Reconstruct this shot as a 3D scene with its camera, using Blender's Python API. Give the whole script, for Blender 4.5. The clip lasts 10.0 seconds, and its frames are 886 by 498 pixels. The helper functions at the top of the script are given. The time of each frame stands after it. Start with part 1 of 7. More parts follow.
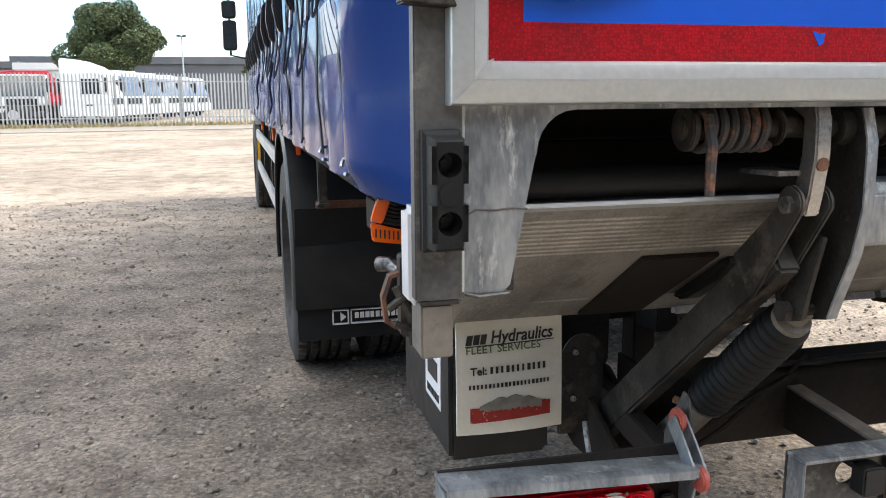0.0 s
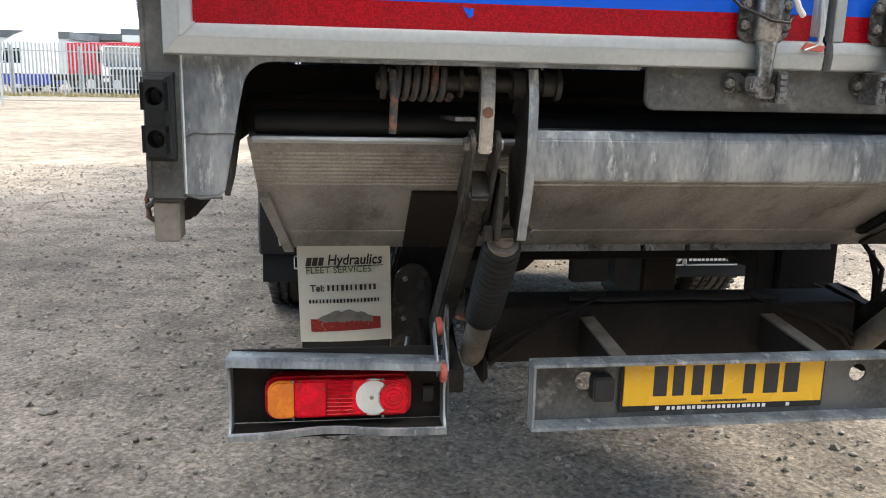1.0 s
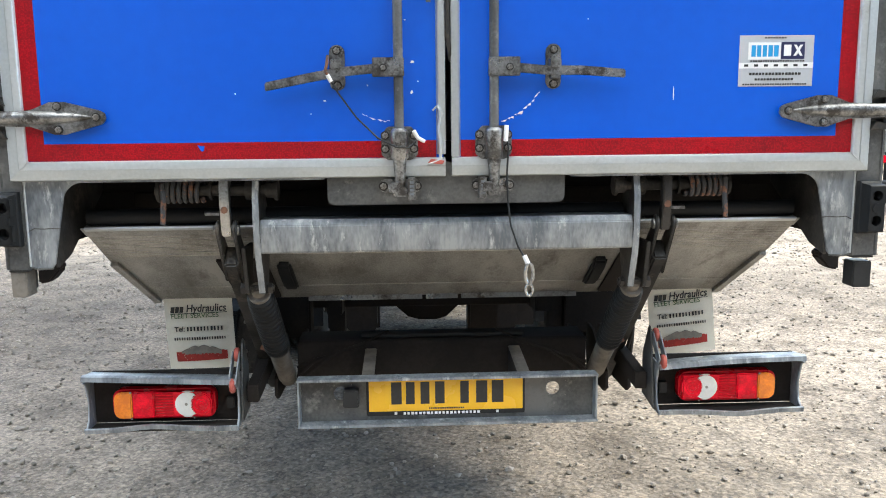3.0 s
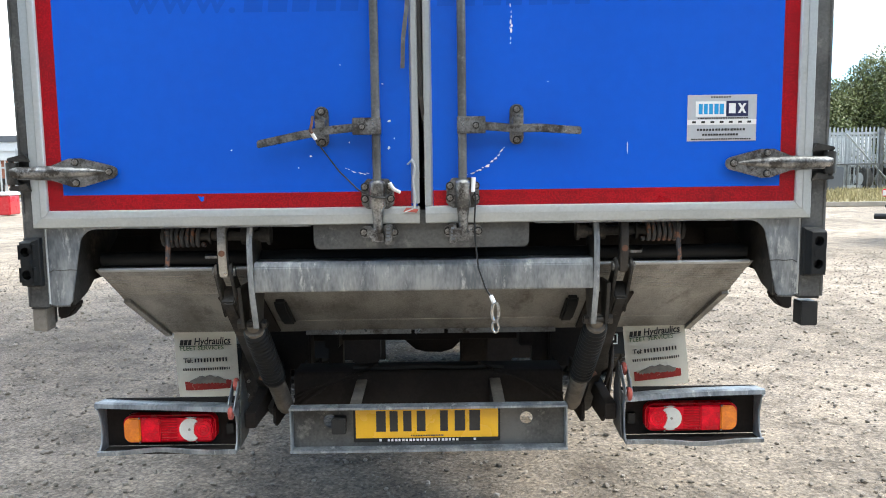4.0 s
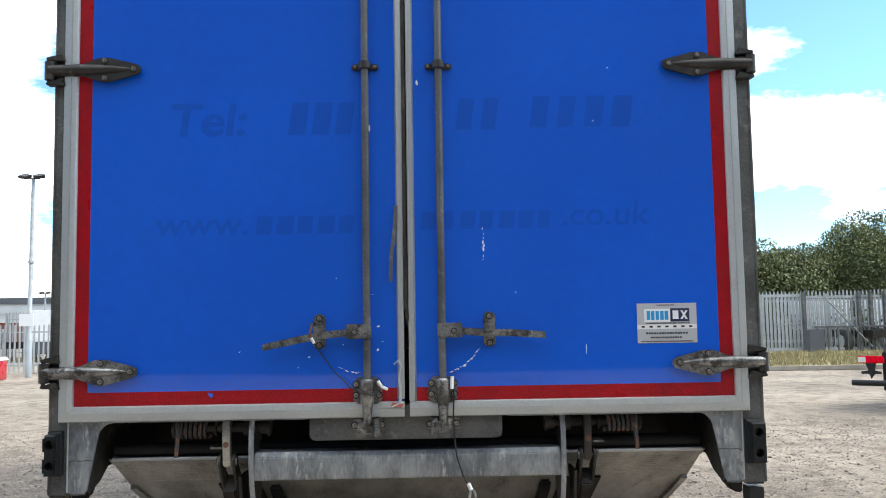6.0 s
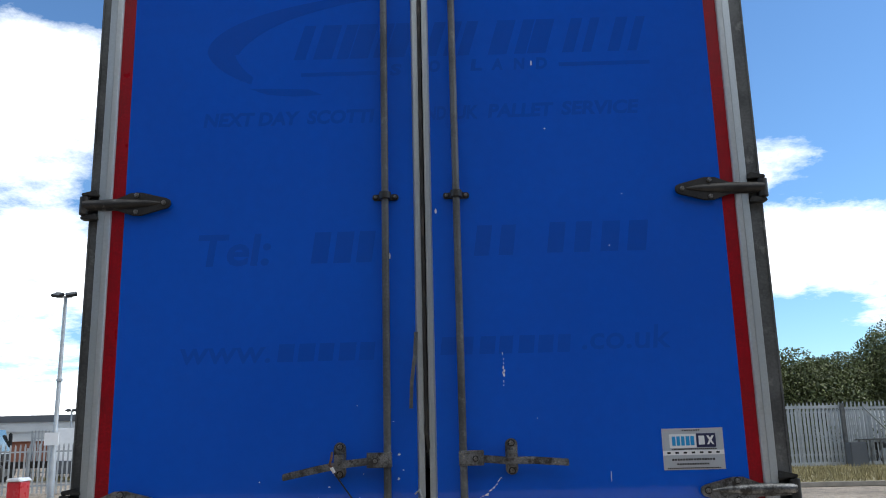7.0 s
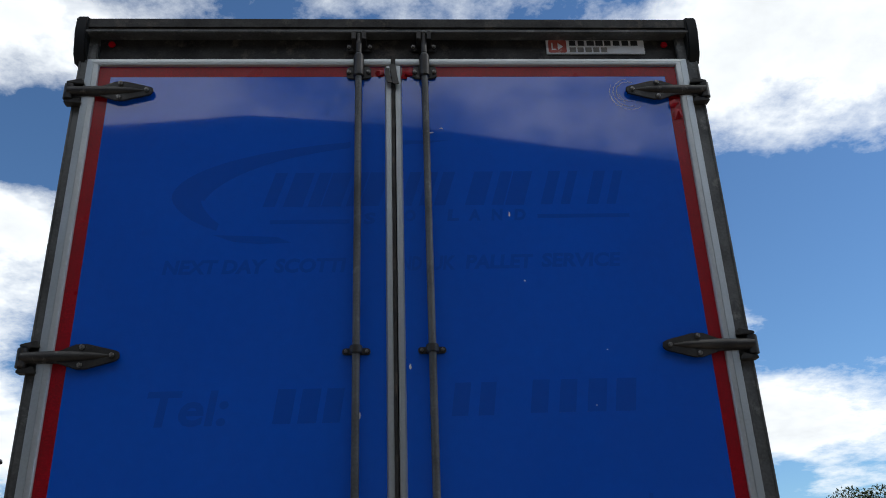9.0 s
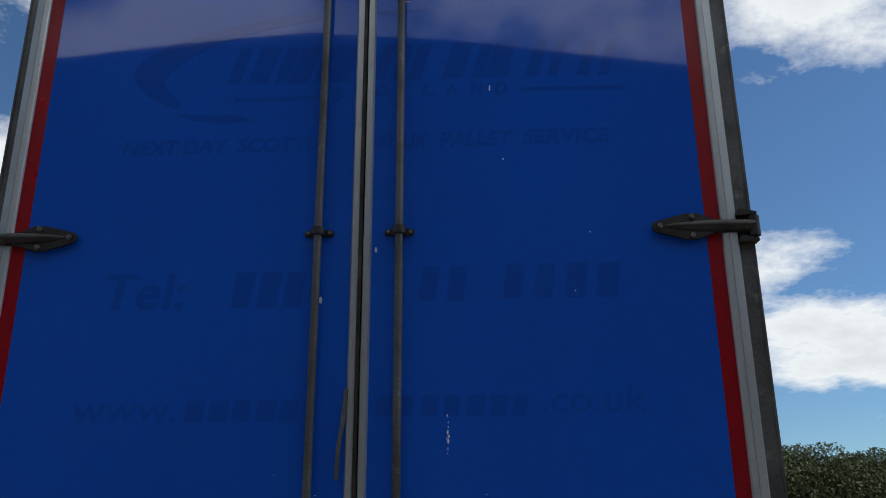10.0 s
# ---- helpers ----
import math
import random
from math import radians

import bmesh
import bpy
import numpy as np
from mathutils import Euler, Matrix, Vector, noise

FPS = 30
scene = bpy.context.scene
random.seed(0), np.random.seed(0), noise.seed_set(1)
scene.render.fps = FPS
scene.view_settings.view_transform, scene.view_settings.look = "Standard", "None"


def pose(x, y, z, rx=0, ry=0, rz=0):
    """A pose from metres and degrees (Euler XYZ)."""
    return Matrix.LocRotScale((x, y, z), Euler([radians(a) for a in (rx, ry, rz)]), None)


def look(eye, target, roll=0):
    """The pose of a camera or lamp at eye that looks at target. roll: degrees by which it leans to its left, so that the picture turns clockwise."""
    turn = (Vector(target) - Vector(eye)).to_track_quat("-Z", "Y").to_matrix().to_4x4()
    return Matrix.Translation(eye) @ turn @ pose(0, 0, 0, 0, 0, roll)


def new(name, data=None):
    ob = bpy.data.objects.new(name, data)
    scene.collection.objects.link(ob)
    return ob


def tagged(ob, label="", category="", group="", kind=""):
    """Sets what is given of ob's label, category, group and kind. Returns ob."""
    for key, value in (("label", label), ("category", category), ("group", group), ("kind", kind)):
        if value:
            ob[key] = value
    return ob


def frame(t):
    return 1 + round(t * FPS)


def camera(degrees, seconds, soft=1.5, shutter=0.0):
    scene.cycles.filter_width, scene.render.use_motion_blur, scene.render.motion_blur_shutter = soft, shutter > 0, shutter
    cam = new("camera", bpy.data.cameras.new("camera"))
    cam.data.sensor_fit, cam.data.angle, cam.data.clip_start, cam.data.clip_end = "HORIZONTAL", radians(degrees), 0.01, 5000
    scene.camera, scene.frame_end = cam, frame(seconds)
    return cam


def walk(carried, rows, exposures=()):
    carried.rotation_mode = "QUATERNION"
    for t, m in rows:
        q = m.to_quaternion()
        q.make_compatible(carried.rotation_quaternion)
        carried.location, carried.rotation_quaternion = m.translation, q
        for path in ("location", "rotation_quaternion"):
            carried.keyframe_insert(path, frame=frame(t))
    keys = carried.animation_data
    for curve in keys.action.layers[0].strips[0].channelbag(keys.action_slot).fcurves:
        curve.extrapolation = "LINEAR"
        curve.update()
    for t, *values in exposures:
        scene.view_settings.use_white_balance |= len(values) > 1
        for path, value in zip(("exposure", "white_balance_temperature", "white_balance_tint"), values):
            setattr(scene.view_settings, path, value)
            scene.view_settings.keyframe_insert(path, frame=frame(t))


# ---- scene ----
cam = camera(56.6, 10.0, soft=1.0)
PATH = [
    (0, (-1.513, -1.021, 1.272), (-1.027, 0.884, 0.907), -0.4),
    (0.5, (-1.19, -1.261, 1.231), (-0.866, 0.67, 0.824), 1.3),
    (1, (-0.961, -1.53, 1.231), (-0.687, 0.408, 0.824), 1.3),
    (1.5, (-0.684, -1.764, 1.231), (-0.414, 0.182, 0.856), 1.4),
    (2, (-0.348, -1.965, 1.268), (-0.145, -0.013, 0.882), 0.8),
    (2.5, (-0.253, -2.199, 1.311), (-0.109, -0.232, 0.977), -0.2),
    (2.7, (-0.21, -2.283, 1.352), (-0.09, -0.31, 1.043), -0.5),
    (3.8, (0.051, -2.584, 1.438), (0.062, -0.599, 1.197), -0.6),
    (4, (0.055, -2.626, 1.456), (0.058, -0.637, 1.244), -0.8),
    (4.5, (0.021, -2.718, 1.496), (0.047, -0.725, 1.341), -0.6),
    (5, (-0.03, -2.84, 1.544), (0.047, -0.843, 1.46), -0.5),
    (5.5, (0.027, -2.937, 1.57), (0.097, -0.939, 1.612), -0.6),
    (7, (0.102, -3.036, 1.646), (0.081, -1.085, 2.089), -1.4),
    (7.5, (0.107, -3.033, 1.647), (0.093, -1.121, 2.232), -1.4),
    (8, (0.084, -2.995, 1.658), (0.085, -1.122, 2.361), -1.6),
    (8.5, (0.007, -2.917, 1.657), (0.067, -1.078, 2.44), -1.4),
    (9, (0.01, -2.837, 1.67), (0.117, -1.014, 2.487), -2.1),
    (9.5, (0.196, -2.757, 1.63), (0.246, -0.92, 2.42), -1.9),
    (10, (0.371, -2.587, 1.596), (0.295, -0.697, 2.245), -0.3),
]
walk(cam, [(t, look(eye, target, roll)) for t, eye, target, roll in PATH],
     [(0.0, 1.64, 7350, 10), (0.5, 1.62, 7250, 8), (1.0, 1.71, 7200, 7), (2.5, 1.97, 6950, 4), (4.0, 1.70, 6750, 4), (5.2, 1.42, 6850, 5), (5.7, 1.28, 6850, 5), (6.8, 0.42, 6450, 6), (7.5, -0.16, 6450, 7), (8.5, -0.38, 6500, 7), (9.5, -0.40, 6400, 7), (10.0, -0.66, 6450, 7)])

# ---- sky, sun ----
SUN_DIR = Vector((0.90, 0.06, 0.85)).normalized()
world = bpy.data.worlds.new("sky")
scene.world = world
world.use_nodes = True
wn, wl = world.node_tree.nodes, world.node_tree.links
wn.clear()
w_out = wn.new("ShaderNodeOutputWorld")
w_bg = wn.new("ShaderNodeBackground")
w_sky = wn.new("ShaderNodeTexSky")
w_sky.sky_type = "NISHITA"
w_sky.sun_disc = False
w_sky.sun_elevation = math.asin(SUN_DIR.z)
w_sky.sun_rotation = math.atan2(SUN_DIR.x, SUN_DIR.y)
w_sky.air_density, w_sky.dust_density, w_sky.ozone_density = 1.0, 0.1, 3.0
w_tc = wn.new("ShaderNodeTexCoord")
w_sep = wn.new("ShaderNodeSeparateXYZ")
w_add = wn.new("ShaderNodeMath")
w_add.operation, w_add.inputs[1].default_value = "ADD", 0.22
w_max = wn.new("ShaderNodeMath")
w_max.operation, w_max.inputs[1].default_value = "MAXIMUM", 0.05
w_div = wn.new("ShaderNodeVectorMath")
w_div.operation = "DIVIDE"
w_cmb = wn.new("ShaderNodeCombineXYZ")
w_map = wn.new("ShaderNodeMapping")
w_map.inputs["Location"].default_value = (3.1, 1.7, 0.0)
w_noise = wn.new("ShaderNodeTexNoise")
w_noise.inputs["Scale"].default_value = 1.9
w_noise.inputs["Detail"].default_value = 9.0
w_noise.inputs["Roughness"].default_value = 0.66
w_ramp = wn.new("ShaderNodeValToRGB")
w_ramp.color_ramp.elements[0].position, w_ramp.color_ramp.elements[1].position = 0.50, 0.66
w_shade = wn.new("ShaderNodeValToRGB")
w_shade.color_ramp.elements[0].position, w_shade.color_ramp.elements[1].position = 0.66, 1.0
w_shade.color_ramp.elements[0].color = (13.8, 14.1, 14.6, 1)
w_shade.color_ramp.elements[1].color = (8.2, 8.4, 8.9, 1)
w_mix = wn.new("ShaderNodeMix")
w_mix.data_type = "RGBA"
wl.new(w_tc.outputs["Generated"], w_sep.inputs[0])
wl.new(w_sep.outputs["Z"], w_max.inputs[0])
wl.new(w_max.outputs[0], w_add.inputs[0])
for k in range(3):
    wl.new(w_add.outputs[0], w_cmb.inputs[k])
wl.new(w_tc.outputs["Generated"], w_div.inputs[0])
wl.new(w_cmb.outputs[0], w_div.inputs[1])
wl.new(w_div.outputs[0], w_map.inputs["Vector"])
wl.new(w_map.outputs[0], w_noise.inputs["Vector"])
# banks of cumulus and the clear gaps between them: direction, reach, amount
CLOUDS = [((0.56, 0.97, 0.70), 0.30, 0.24), ((1.0, 2.2, 0.46), 0.50, 0.20), ((-0.50, 0.92, 0.72), 0.17, 0.12), ((-0.76, 1.46, 0.61), 0.40, 0.22),
          ((-1.1, 2.1, 0.47), 0.60, 0.19), ((-1.58, 3.1, 0.25), 0.9, 0.17), ((0.02, 0.84, 0.75), 0.20, 0.10), ((0.68, 1.40, 0.64), 0.32, -0.24), ((-0.55, 1.10, 0.69), 0.17, -0.14), ((0.93, 1.72, 0.55), 0.25, -0.12),
          ((0.0, -1.3, 0.55), 1.7, 0.125), ((0.1, -0.1, 0.82), 0.75, 0.14)]
cover = w_noise.outputs["Fac"]
for place, reach, amount in CLOUDS:
    dist = wn.new("ShaderNodeVectorMath")
    dist.operation = "DISTANCE"
    dist.inputs[1].default_value = place
    wl.new(w_div.outputs[0], dist.inputs[0])
    rise = wn.new("ShaderNodeMapRange")
    rise.interpolation_type = "SMOOTHSTEP"
    rise.inputs["From Min"].default_value, rise.inputs["From Max"].default_value = reach, reach * 0.25
    rise.inputs["To Min"].default_value, rise.inputs["To Max"].default_value = 0.0, amount
    wl.new(dist.outputs["Value"], rise.inputs["Value"])
    plus = wn.new("ShaderNodeMath")
    plus.operation = "ADD"
    wl.new(cover, plus.inputs[0])
    wl.new(rise.outputs[0], plus.inputs[1])
    cover = plus.outputs[0]
wl.new(cover, w_ramp.inputs[0])
wl.new(cover, w_shade.inputs[0])
w_tint = wn.new("ShaderNodeMix")
w_tint.data_type, w_tint.blend_type = "RGBA", "MULTIPLY"
w_tint.inputs["Factor"].default_value = 1.0
w_tint.inputs["B"].default_value = (0.98, 1.25, 1.50, 1)
wl.new(w_sky.outputs[0], w_tint.inputs["A"])
wl.new(w_ramp.outputs["Color"], w_mix.inputs["Factor"])
wl.new(w_tint.outputs["Result"], w_mix.inputs["A"])
wl.new(w_shade.outputs["Color"], w_mix.inputs["B"])
wl.new(w_mix.outputs["Result"], w_bg.inputs["Color"])
w_bg.inputs["Strength"].default_value = 0.10
wl.new(w_bg.outputs[0], w_out.inputs["Surface"])

sun = new("sun", bpy.data.lights.new("sun", "SUN"))
sun.data.energy, sun.data.angle, sun.data.color = 1.7, radians(24.0), (1.0, 0.95, 0.88)
sun.rotation_euler = (-SUN_DIR).to_track_quat("-Z", "Y").to_euler()


# ---- materials ----
def mat(name, c1, c2=None, dirt=None, dirt_at=(0.55, 0.75), dirt_scale=6.0, rough=0.5, rough_var=0.1, metal=0.0,
        scale=5.0, fine=80.0, bump=0.15, dist=0.002, coat=0.0, stretch=(1, 1, 1), island=0.0, wave=0.0, spec=0.5, coat_rough=0.06, cells=0.0):
    """Procedural surface: two colours mixed by coarse and fine noise, a third laid over in patches."""
    m = bpy.data.materials.new(name)
    m.use_nodes = True
    n, l = m.node_tree.nodes, m.node_tree.links
    b = n["Principled BSDF"]
    c2 = c2 or tuple(min(1, v * 0.8) for v in c1)
    tc = n.new("ShaderNodeTexCoord")
    mp = n.new("ShaderNodeMapping")
    mp.inputs["Scale"].default_value = stretch
    l.new(tc.outputs["Object"], mp.inputs[0])
    coarse = n.new("ShaderNodeTexNoise")
    coarse.inputs["Scale"].default_value, coarse.inputs["Detail"].default_value = scale, 6
    small = n.new("ShaderNodeTexNoise")
    small.inputs["Scale"].default_value, small.inputs["Detail"].default_value = fine, 5
    for t in (coarse, small):
        l.new(mp.outputs[0], t.inputs["Vector"])
    add = n.new("ShaderNodeMath")
    add.operation = "ADD"
    half = n.new("ShaderNodeMath")
    half.operation, half.inputs[1].default_value = "MULTIPLY", 0.45
    l.new(small.outputs["Fac"], half.inputs[0])
    l.new(coarse.outputs["Fac"], add.inputs[0])
    l.new(half.outputs[0], add.inputs[1])
    rng = n.new("ShaderNodeMapRange")
    rng.inputs["From Min"].default_value, rng.inputs["From Max"].default_value = 0.57, 0.88
    l.new(add.outputs[0], rng.inputs["Value"])
    mix = n.new("ShaderNodeMix")
    mix.data_type = "RGBA"
    mix.inputs["A"].default_value, mix.inputs["B"].default_value = (*c1, 1), (*c2, 1)
    l.new(rng.outputs[0], mix.inputs["Factor"])
    col = mix.outputs["Result"]
    rr = n.new("ShaderNodeMapRange")
    rr.inputs["To Min"].default_value, rr.inputs["To Max"].default_value = max(0.02, rough - rough_var), min(1, rough + rough_var)
    rr.inputs["From Min"].default_value, rr.inputs["From Max"].default_value = 0.3, 0.7
    l.new(coarse.outputs["Fac"], rr.inputs["Value"])
    l.new(rr.outputs[0], b.inputs["Roughness"])
    b.inputs["Metallic"].default_value = metal
    b.inputs["Specular IOR Level"].default_value = spec
    if dirt:
        dn = n.new("ShaderNodeTexNoise")
        dn.inputs["Scale"].default_value, dn.inputs["Detail"].default_value, dn.inputs["Roughness"].default_value = dirt_scale, 9, 0.72
        l.new(mp.outputs[0], dn.inputs["Vector"])
        dr = n.new("ShaderNodeMapRange")
        dr.inputs["From Min"].default_value, dr.inputs["From Max"].default_value = dirt_at
        l.new(dn.outputs["Fac"], dr.inputs["Value"])
        dm = n.new("ShaderNodeMix")
        dm.data_type = "RGBA"
        dm.inputs["B"].default_value = (*dirt, 1)
        l.new(dr.outputs[0], dm.inputs["Factor"])
        l.new(col, dm.inputs["A"])
        col = dm.outputs["Result"]
        if metal:
            mm = n.new("ShaderNodeMapRange")
            mm.inputs["To Min"].default_value, mm.inputs["To Max"].default_value = metal, metal * 0.15
            l.new(dr.outputs[0], mm.inputs["Value"])
            l.new(mm.outputs[0], b.inputs["Metallic"])
    if island:
        ob = n.new("ShaderNodeObjectInfo")
        geo = n.new("ShaderNodeNewGeometry")
        s = n.new("ShaderNodeMath")
        s.operation = "ADD"
        l.new(ob.outputs["Random"], s.inputs[0])
        l.new(geo.outputs["Random Per Island"], s.inputs[1])
        f = n.new("ShaderNodeMath")
        f.operation = "FRACT"
        l.new(s.outputs[0], f.inputs[0])
        v = n.new("ShaderNodeMapRange")
        v.inputs["To Min"].default_value, v.inputs["To Max"].default_value = 1 - island, 1 + island
        l.new(f.outputs[0], v.inputs["Value"])
        hs = n.new("ShaderNodeHueSaturation")
        l.new(v.outputs[0], hs.inputs["Value"])
        l.new(col, hs.inputs["Color"])
        col = hs.outputs["Color"]
    if cells:
        vo = n.new("ShaderNodeTexVoronoi")
        vo.feature = "DISTANCE_TO_EDGE"
        vo.inputs["Scale"].default_value, vo.inputs["Randomness"].default_value = cells, 0.35
        l.new(tc.outputs["Object"], vo.inputs["Vector"])
        vr = n.new("ShaderNodeMapRange")
        vr.inputs["From Min"].default_value, vr.inputs["From Max"].default_value = 0.03, 0.16
        vr.inputs["To Min"].default_value, vr.inputs["To Max"].default_value = 0.62, 1.08
        l.new(vo.outputs["Distance"], vr.inputs["Value"])
        vh = n.new("ShaderNodeHueSaturation")
        l.new(vr.outputs[0], vh.inputs["Value"])
        l.new(col, vh.inputs["Color"])
        col = vh.outputs["Color"]
    l.new(col, b.inputs["Base Color"])
    if coat:
        b.inputs["Coat Weight"].default_value, b.inputs["Coat Roughness"].default_value = coat, coat_rough
    bp = n.new("ShaderNodeBump")
    bp.inputs["Strength"].default_value, bp.inputs["Distance"].default_value = bump, dist
    l.new(small.outputs["Fac"], bp.inputs["Height"])
    if wave:
        wv = n.new("ShaderNodeTexNoise")
        wv.inputs["Scale"].default_value, wv.inputs["Detail"].default_value = 0.9, 1
        l.new(tc.outputs["Object"], wv.inputs["Vector"])
        b2 = n.new("ShaderNodeBump")
        b2.inputs["Strength"].default_value, b2.inputs["Distance"].default_value = 1.0, wave
        l.new(wv.outputs["Fac"], b2.inputs["Height"])
        l.new(b2.outputs[0], bp.inputs["Normal"])
        l.new(b2.outputs[0], b.inputs["Coat Normal"])
    l.new(bp.outputs[0], b.inputs["Normal"])
    return m


BLUE = mat("blue_paint", (0.003, 0.100, 0.625), (0.003, 0.089, 0.57), rough=0.04, rough_var=0.015, scale=1.2, fine=25, bump=0.0, coat=1.0, wave=0.0022, coat_rough=0.02)
GHOST = mat("darker_blue_print", (0.003, 0.074, 0.475), (0.003, 0.079, 0.505), rough=0.04, rough_var=0.015, scale=2.0, fine=30, bump=0.0, coat=1.0, wave=0.0022, coat_rough=0.02)
CURTAIN = mat("blue_vinyl", (0.002, 0.033, 0.17), (0.003, 0.038, 0.19), (0.006, 0.042, 0.18), (0.60, 0.9), 3.0, rough=0.13, rough_var=0.05, scale=2.0, fine=180, bump=0.04, spec=0.08)
RED = mat("red_reflective_tape", (0.44, 0.003, 0.012), (0.33, 0.003, 0.010), (0.22, 0.004, 0.010), (0.56, 0.72), 9.0, rough=0.34, scale=6, fine=320, bump=0.5, dist=0.001, coat=0.12, spec=0.3, cells=210.0)
ALU = mat("anodised_aluminium", (0.51, 0.54, 0.545), (0.42, 0.445, 0.445), (0.25, 0.25, 0.235), (0.60, 0.88), 2.5, rough=0.40, metal=0.6, scale=3, fine=120, bump=0.05, stretch=(1, 1, 1))
ALU_LIGHT = mat("pale_aluminium_lip", (0.60, 0.625, 0.63), (0.50, 0.52, 0.52), (0.28, 0.275, 0.255), (0.58, 0.8), 5.0, rough=0.38, metal=0.55, scale=4, fine=90, bump=0.04)
ALU_DIRTY = mat("dirty_ribbed_aluminium", (0.41, 0.398, 0.37), (0.205, 0.197, 0.18), (0.085, 0.072, 0.058), (0.53, 0.72), 9.0, rough=0.45, metal=0.35, scale=5, fine=160, bump=0.2, stretch=(1.3, 0.6, 0.6))
GALV = mat("weathered_galvanised_steel", (0.345, 0.37, 0.39), (0.145, 0.161, 0.178), (0.60, 0.61, 0.61), (0.555, 0.68), 17.0, rough=0.44, metal=0.4, scale=9, fine=70, bump=0.2, stretch=(1.7, 1, 0.55))
GALV_DARK = mat("grey_steel", (0.135, 0.136, 0.133), (0.064, 0.065, 0.064), (0.25, 0.245, 0.23), (0.56, 0.72), 12.0, rough=0.5, metal=0.35, scale=5, fine=110, bump=0.25)
STEEL = mat("worn_steel", (0.40, 0.40, 0.395), (0.10, 0.10, 0.098), (0.035, 0.029, 0.025), (0.51, 0.60), 19.0, rough=0.33, metal=0.85, scale=14, fine=150, bump=0.25)
ARM = mat("grimy_black_steel", (0.047, 0.045, 0.042), (0.019, 0.018, 0.017), (0.13, 0.108, 0.088), (0.54, 0.72), 11.0, rough=0.5, metal=0.1, scale=10, fine=120, bump=0.35, spec=0.25)
CHASSIS = mat("dusty_dark_chassis_paint", (0.020, 0.017, 0.0155), (0.032, 0.027, 0.024), (0.068, 0.056, 0.046), (0.6, 0.9), 4.0, rough=0.75, scale=5, fine=90, bump=0.3, spec=0.15)
SHINY = mat("bright_worn_steel", (0.50, 0.495, 0.475), (0.30, 0.29, 0.275), (0.09, 0.07, 0.055), (0.53, 0.66), 14.0, rough=0.32, metal=0.85, scale=9, fine=140, bump=0.15)
DULL = mat("dull_dark_steel", (0.052, 0.048, 0.044), (0.022, 0.020, 0.019), (0.17, 0.155, 0.14), (0.60, 0.70), 18.0, rough=0.42, metal=0.35, scale=12, fine=150, bump=0.25)
RUST = mat("rusty_steel", (0.17, 0.075, 0.04), (0.10, 0.045, 0.028), (0.05, 0.05, 0.055), (0.52, 0.62), 30.0, rough=0.75, scale=30, fine=200, bump=0.5)
RUBBER = mat("black_rubber", (0.009, 0.010, 0.011), (0.015, 0.016, 0.017), (0.032, 0.030, 0.028), (0.6, 0.85), 5.0, rough=0.55, scale=8, fine=180, bump=0.25, spec=0.22)
TYRE = mat("dusty_tyre_rubber", (0.030, 0.029, 0.028), (0.05, 0.047, 0.043), (0.13, 0.115, 0.10), (0.5, 0.8), 6.0, rough=0.8, scale=7, fine=120, bump=0.4)
PLASTIC = mat("black_plastic", (0.016, 0.017, 0.018), (0.024, 0.025, 0.026), rough=0.38, scale=10, fine=200, bump=0.1, spec=0.28)
WHITE = mat("white_paint", (0.76, 0.77, 0.78), (0.66, 0.67, 0.68), (0.35, 0.33, 0.30), (0.63, 0.85), 5.0, rough=0.35, scale=3, fine=70, bump=0.05, coat=0.2)
SILVER = mat("silver_guard_rail", (0.52, 0.54, 0.57), (0.44, 0.46, 0.48), rough=0.4, metal=0.5, scale=4, fine=80, bump=0.1)
CREAM = mat("cream_rubber_flap", (0.80, 0.775, 0.67), (0.73, 0.70, 0.60), (0.48, 0.44, 0.35), (0.58, 0.85), 9.0, rough=0.6, scale=6, fine=120, bump=0.15)
INK = mat("black_ink", (0.018, 0.018, 0.018), (0.03, 0.03, 0.03), rough=0.5, bump=0.02)
GREEN_INK = mat("green_ink", (0.05, 0.13, 0.035), (0.09, 0.18, 0.07), rough=0.5, bump=0.02)
RED_INK = mat("worn_red_print", (0.36, 0.02, 0.015), (0.28, 0.018, 0.014), (0.5, 0.46, 0.38), (0.60, 0.64), 60.0, rough=0.55, scale=40, bump=0.05)
GREY_INK = mat("grey_print", (0.16, 0.15, 0.13), (0.24, 0.22, 0.19), rough=0.55, scale=30, bump=0.05)
YELLOW = mat("yellow_plate", (0.80, 0.44, 0.012), (0.74, 0.40, 0.012), rough=0.3, scale=5, fine=150, bump=0.03, coat=0.3)
AMBER = mat("amber_lens", (0.92, 0.24, 0.004), (0.70, 0.16, 0.003), rough=0.15, scale=20, fine=160, bump=0.12, coat=0.7)
REDLENS = mat("red_lens", (0.94, 0.001, 0.026), (0.50, 0.001, 0.012), rough=0.22, scale=26, fine=200, bump=0.15, coat=0.03, spec=0.25)
REDDARK = mat("deep_red_lens", (0.55, 0.001, 0.012), (0.45, 0.001, 0.010), rough=0.25, scale=20, fine=160, bump=0.2, coat=0.0, spec=0.25)
CLEAR = mat("clear_lens", (0.70, 0.69, 0.66), (0.60, 0.59, 0.57), rough=0.14, scale=14, fine=150, bump=0.12, coat=0.8)
ORANGE = mat("orange_marker", (0.85, 0.14, 0.015), (0.72, 0.11, 0.012), rough=0.25, bump=0.05, coat=0.4)
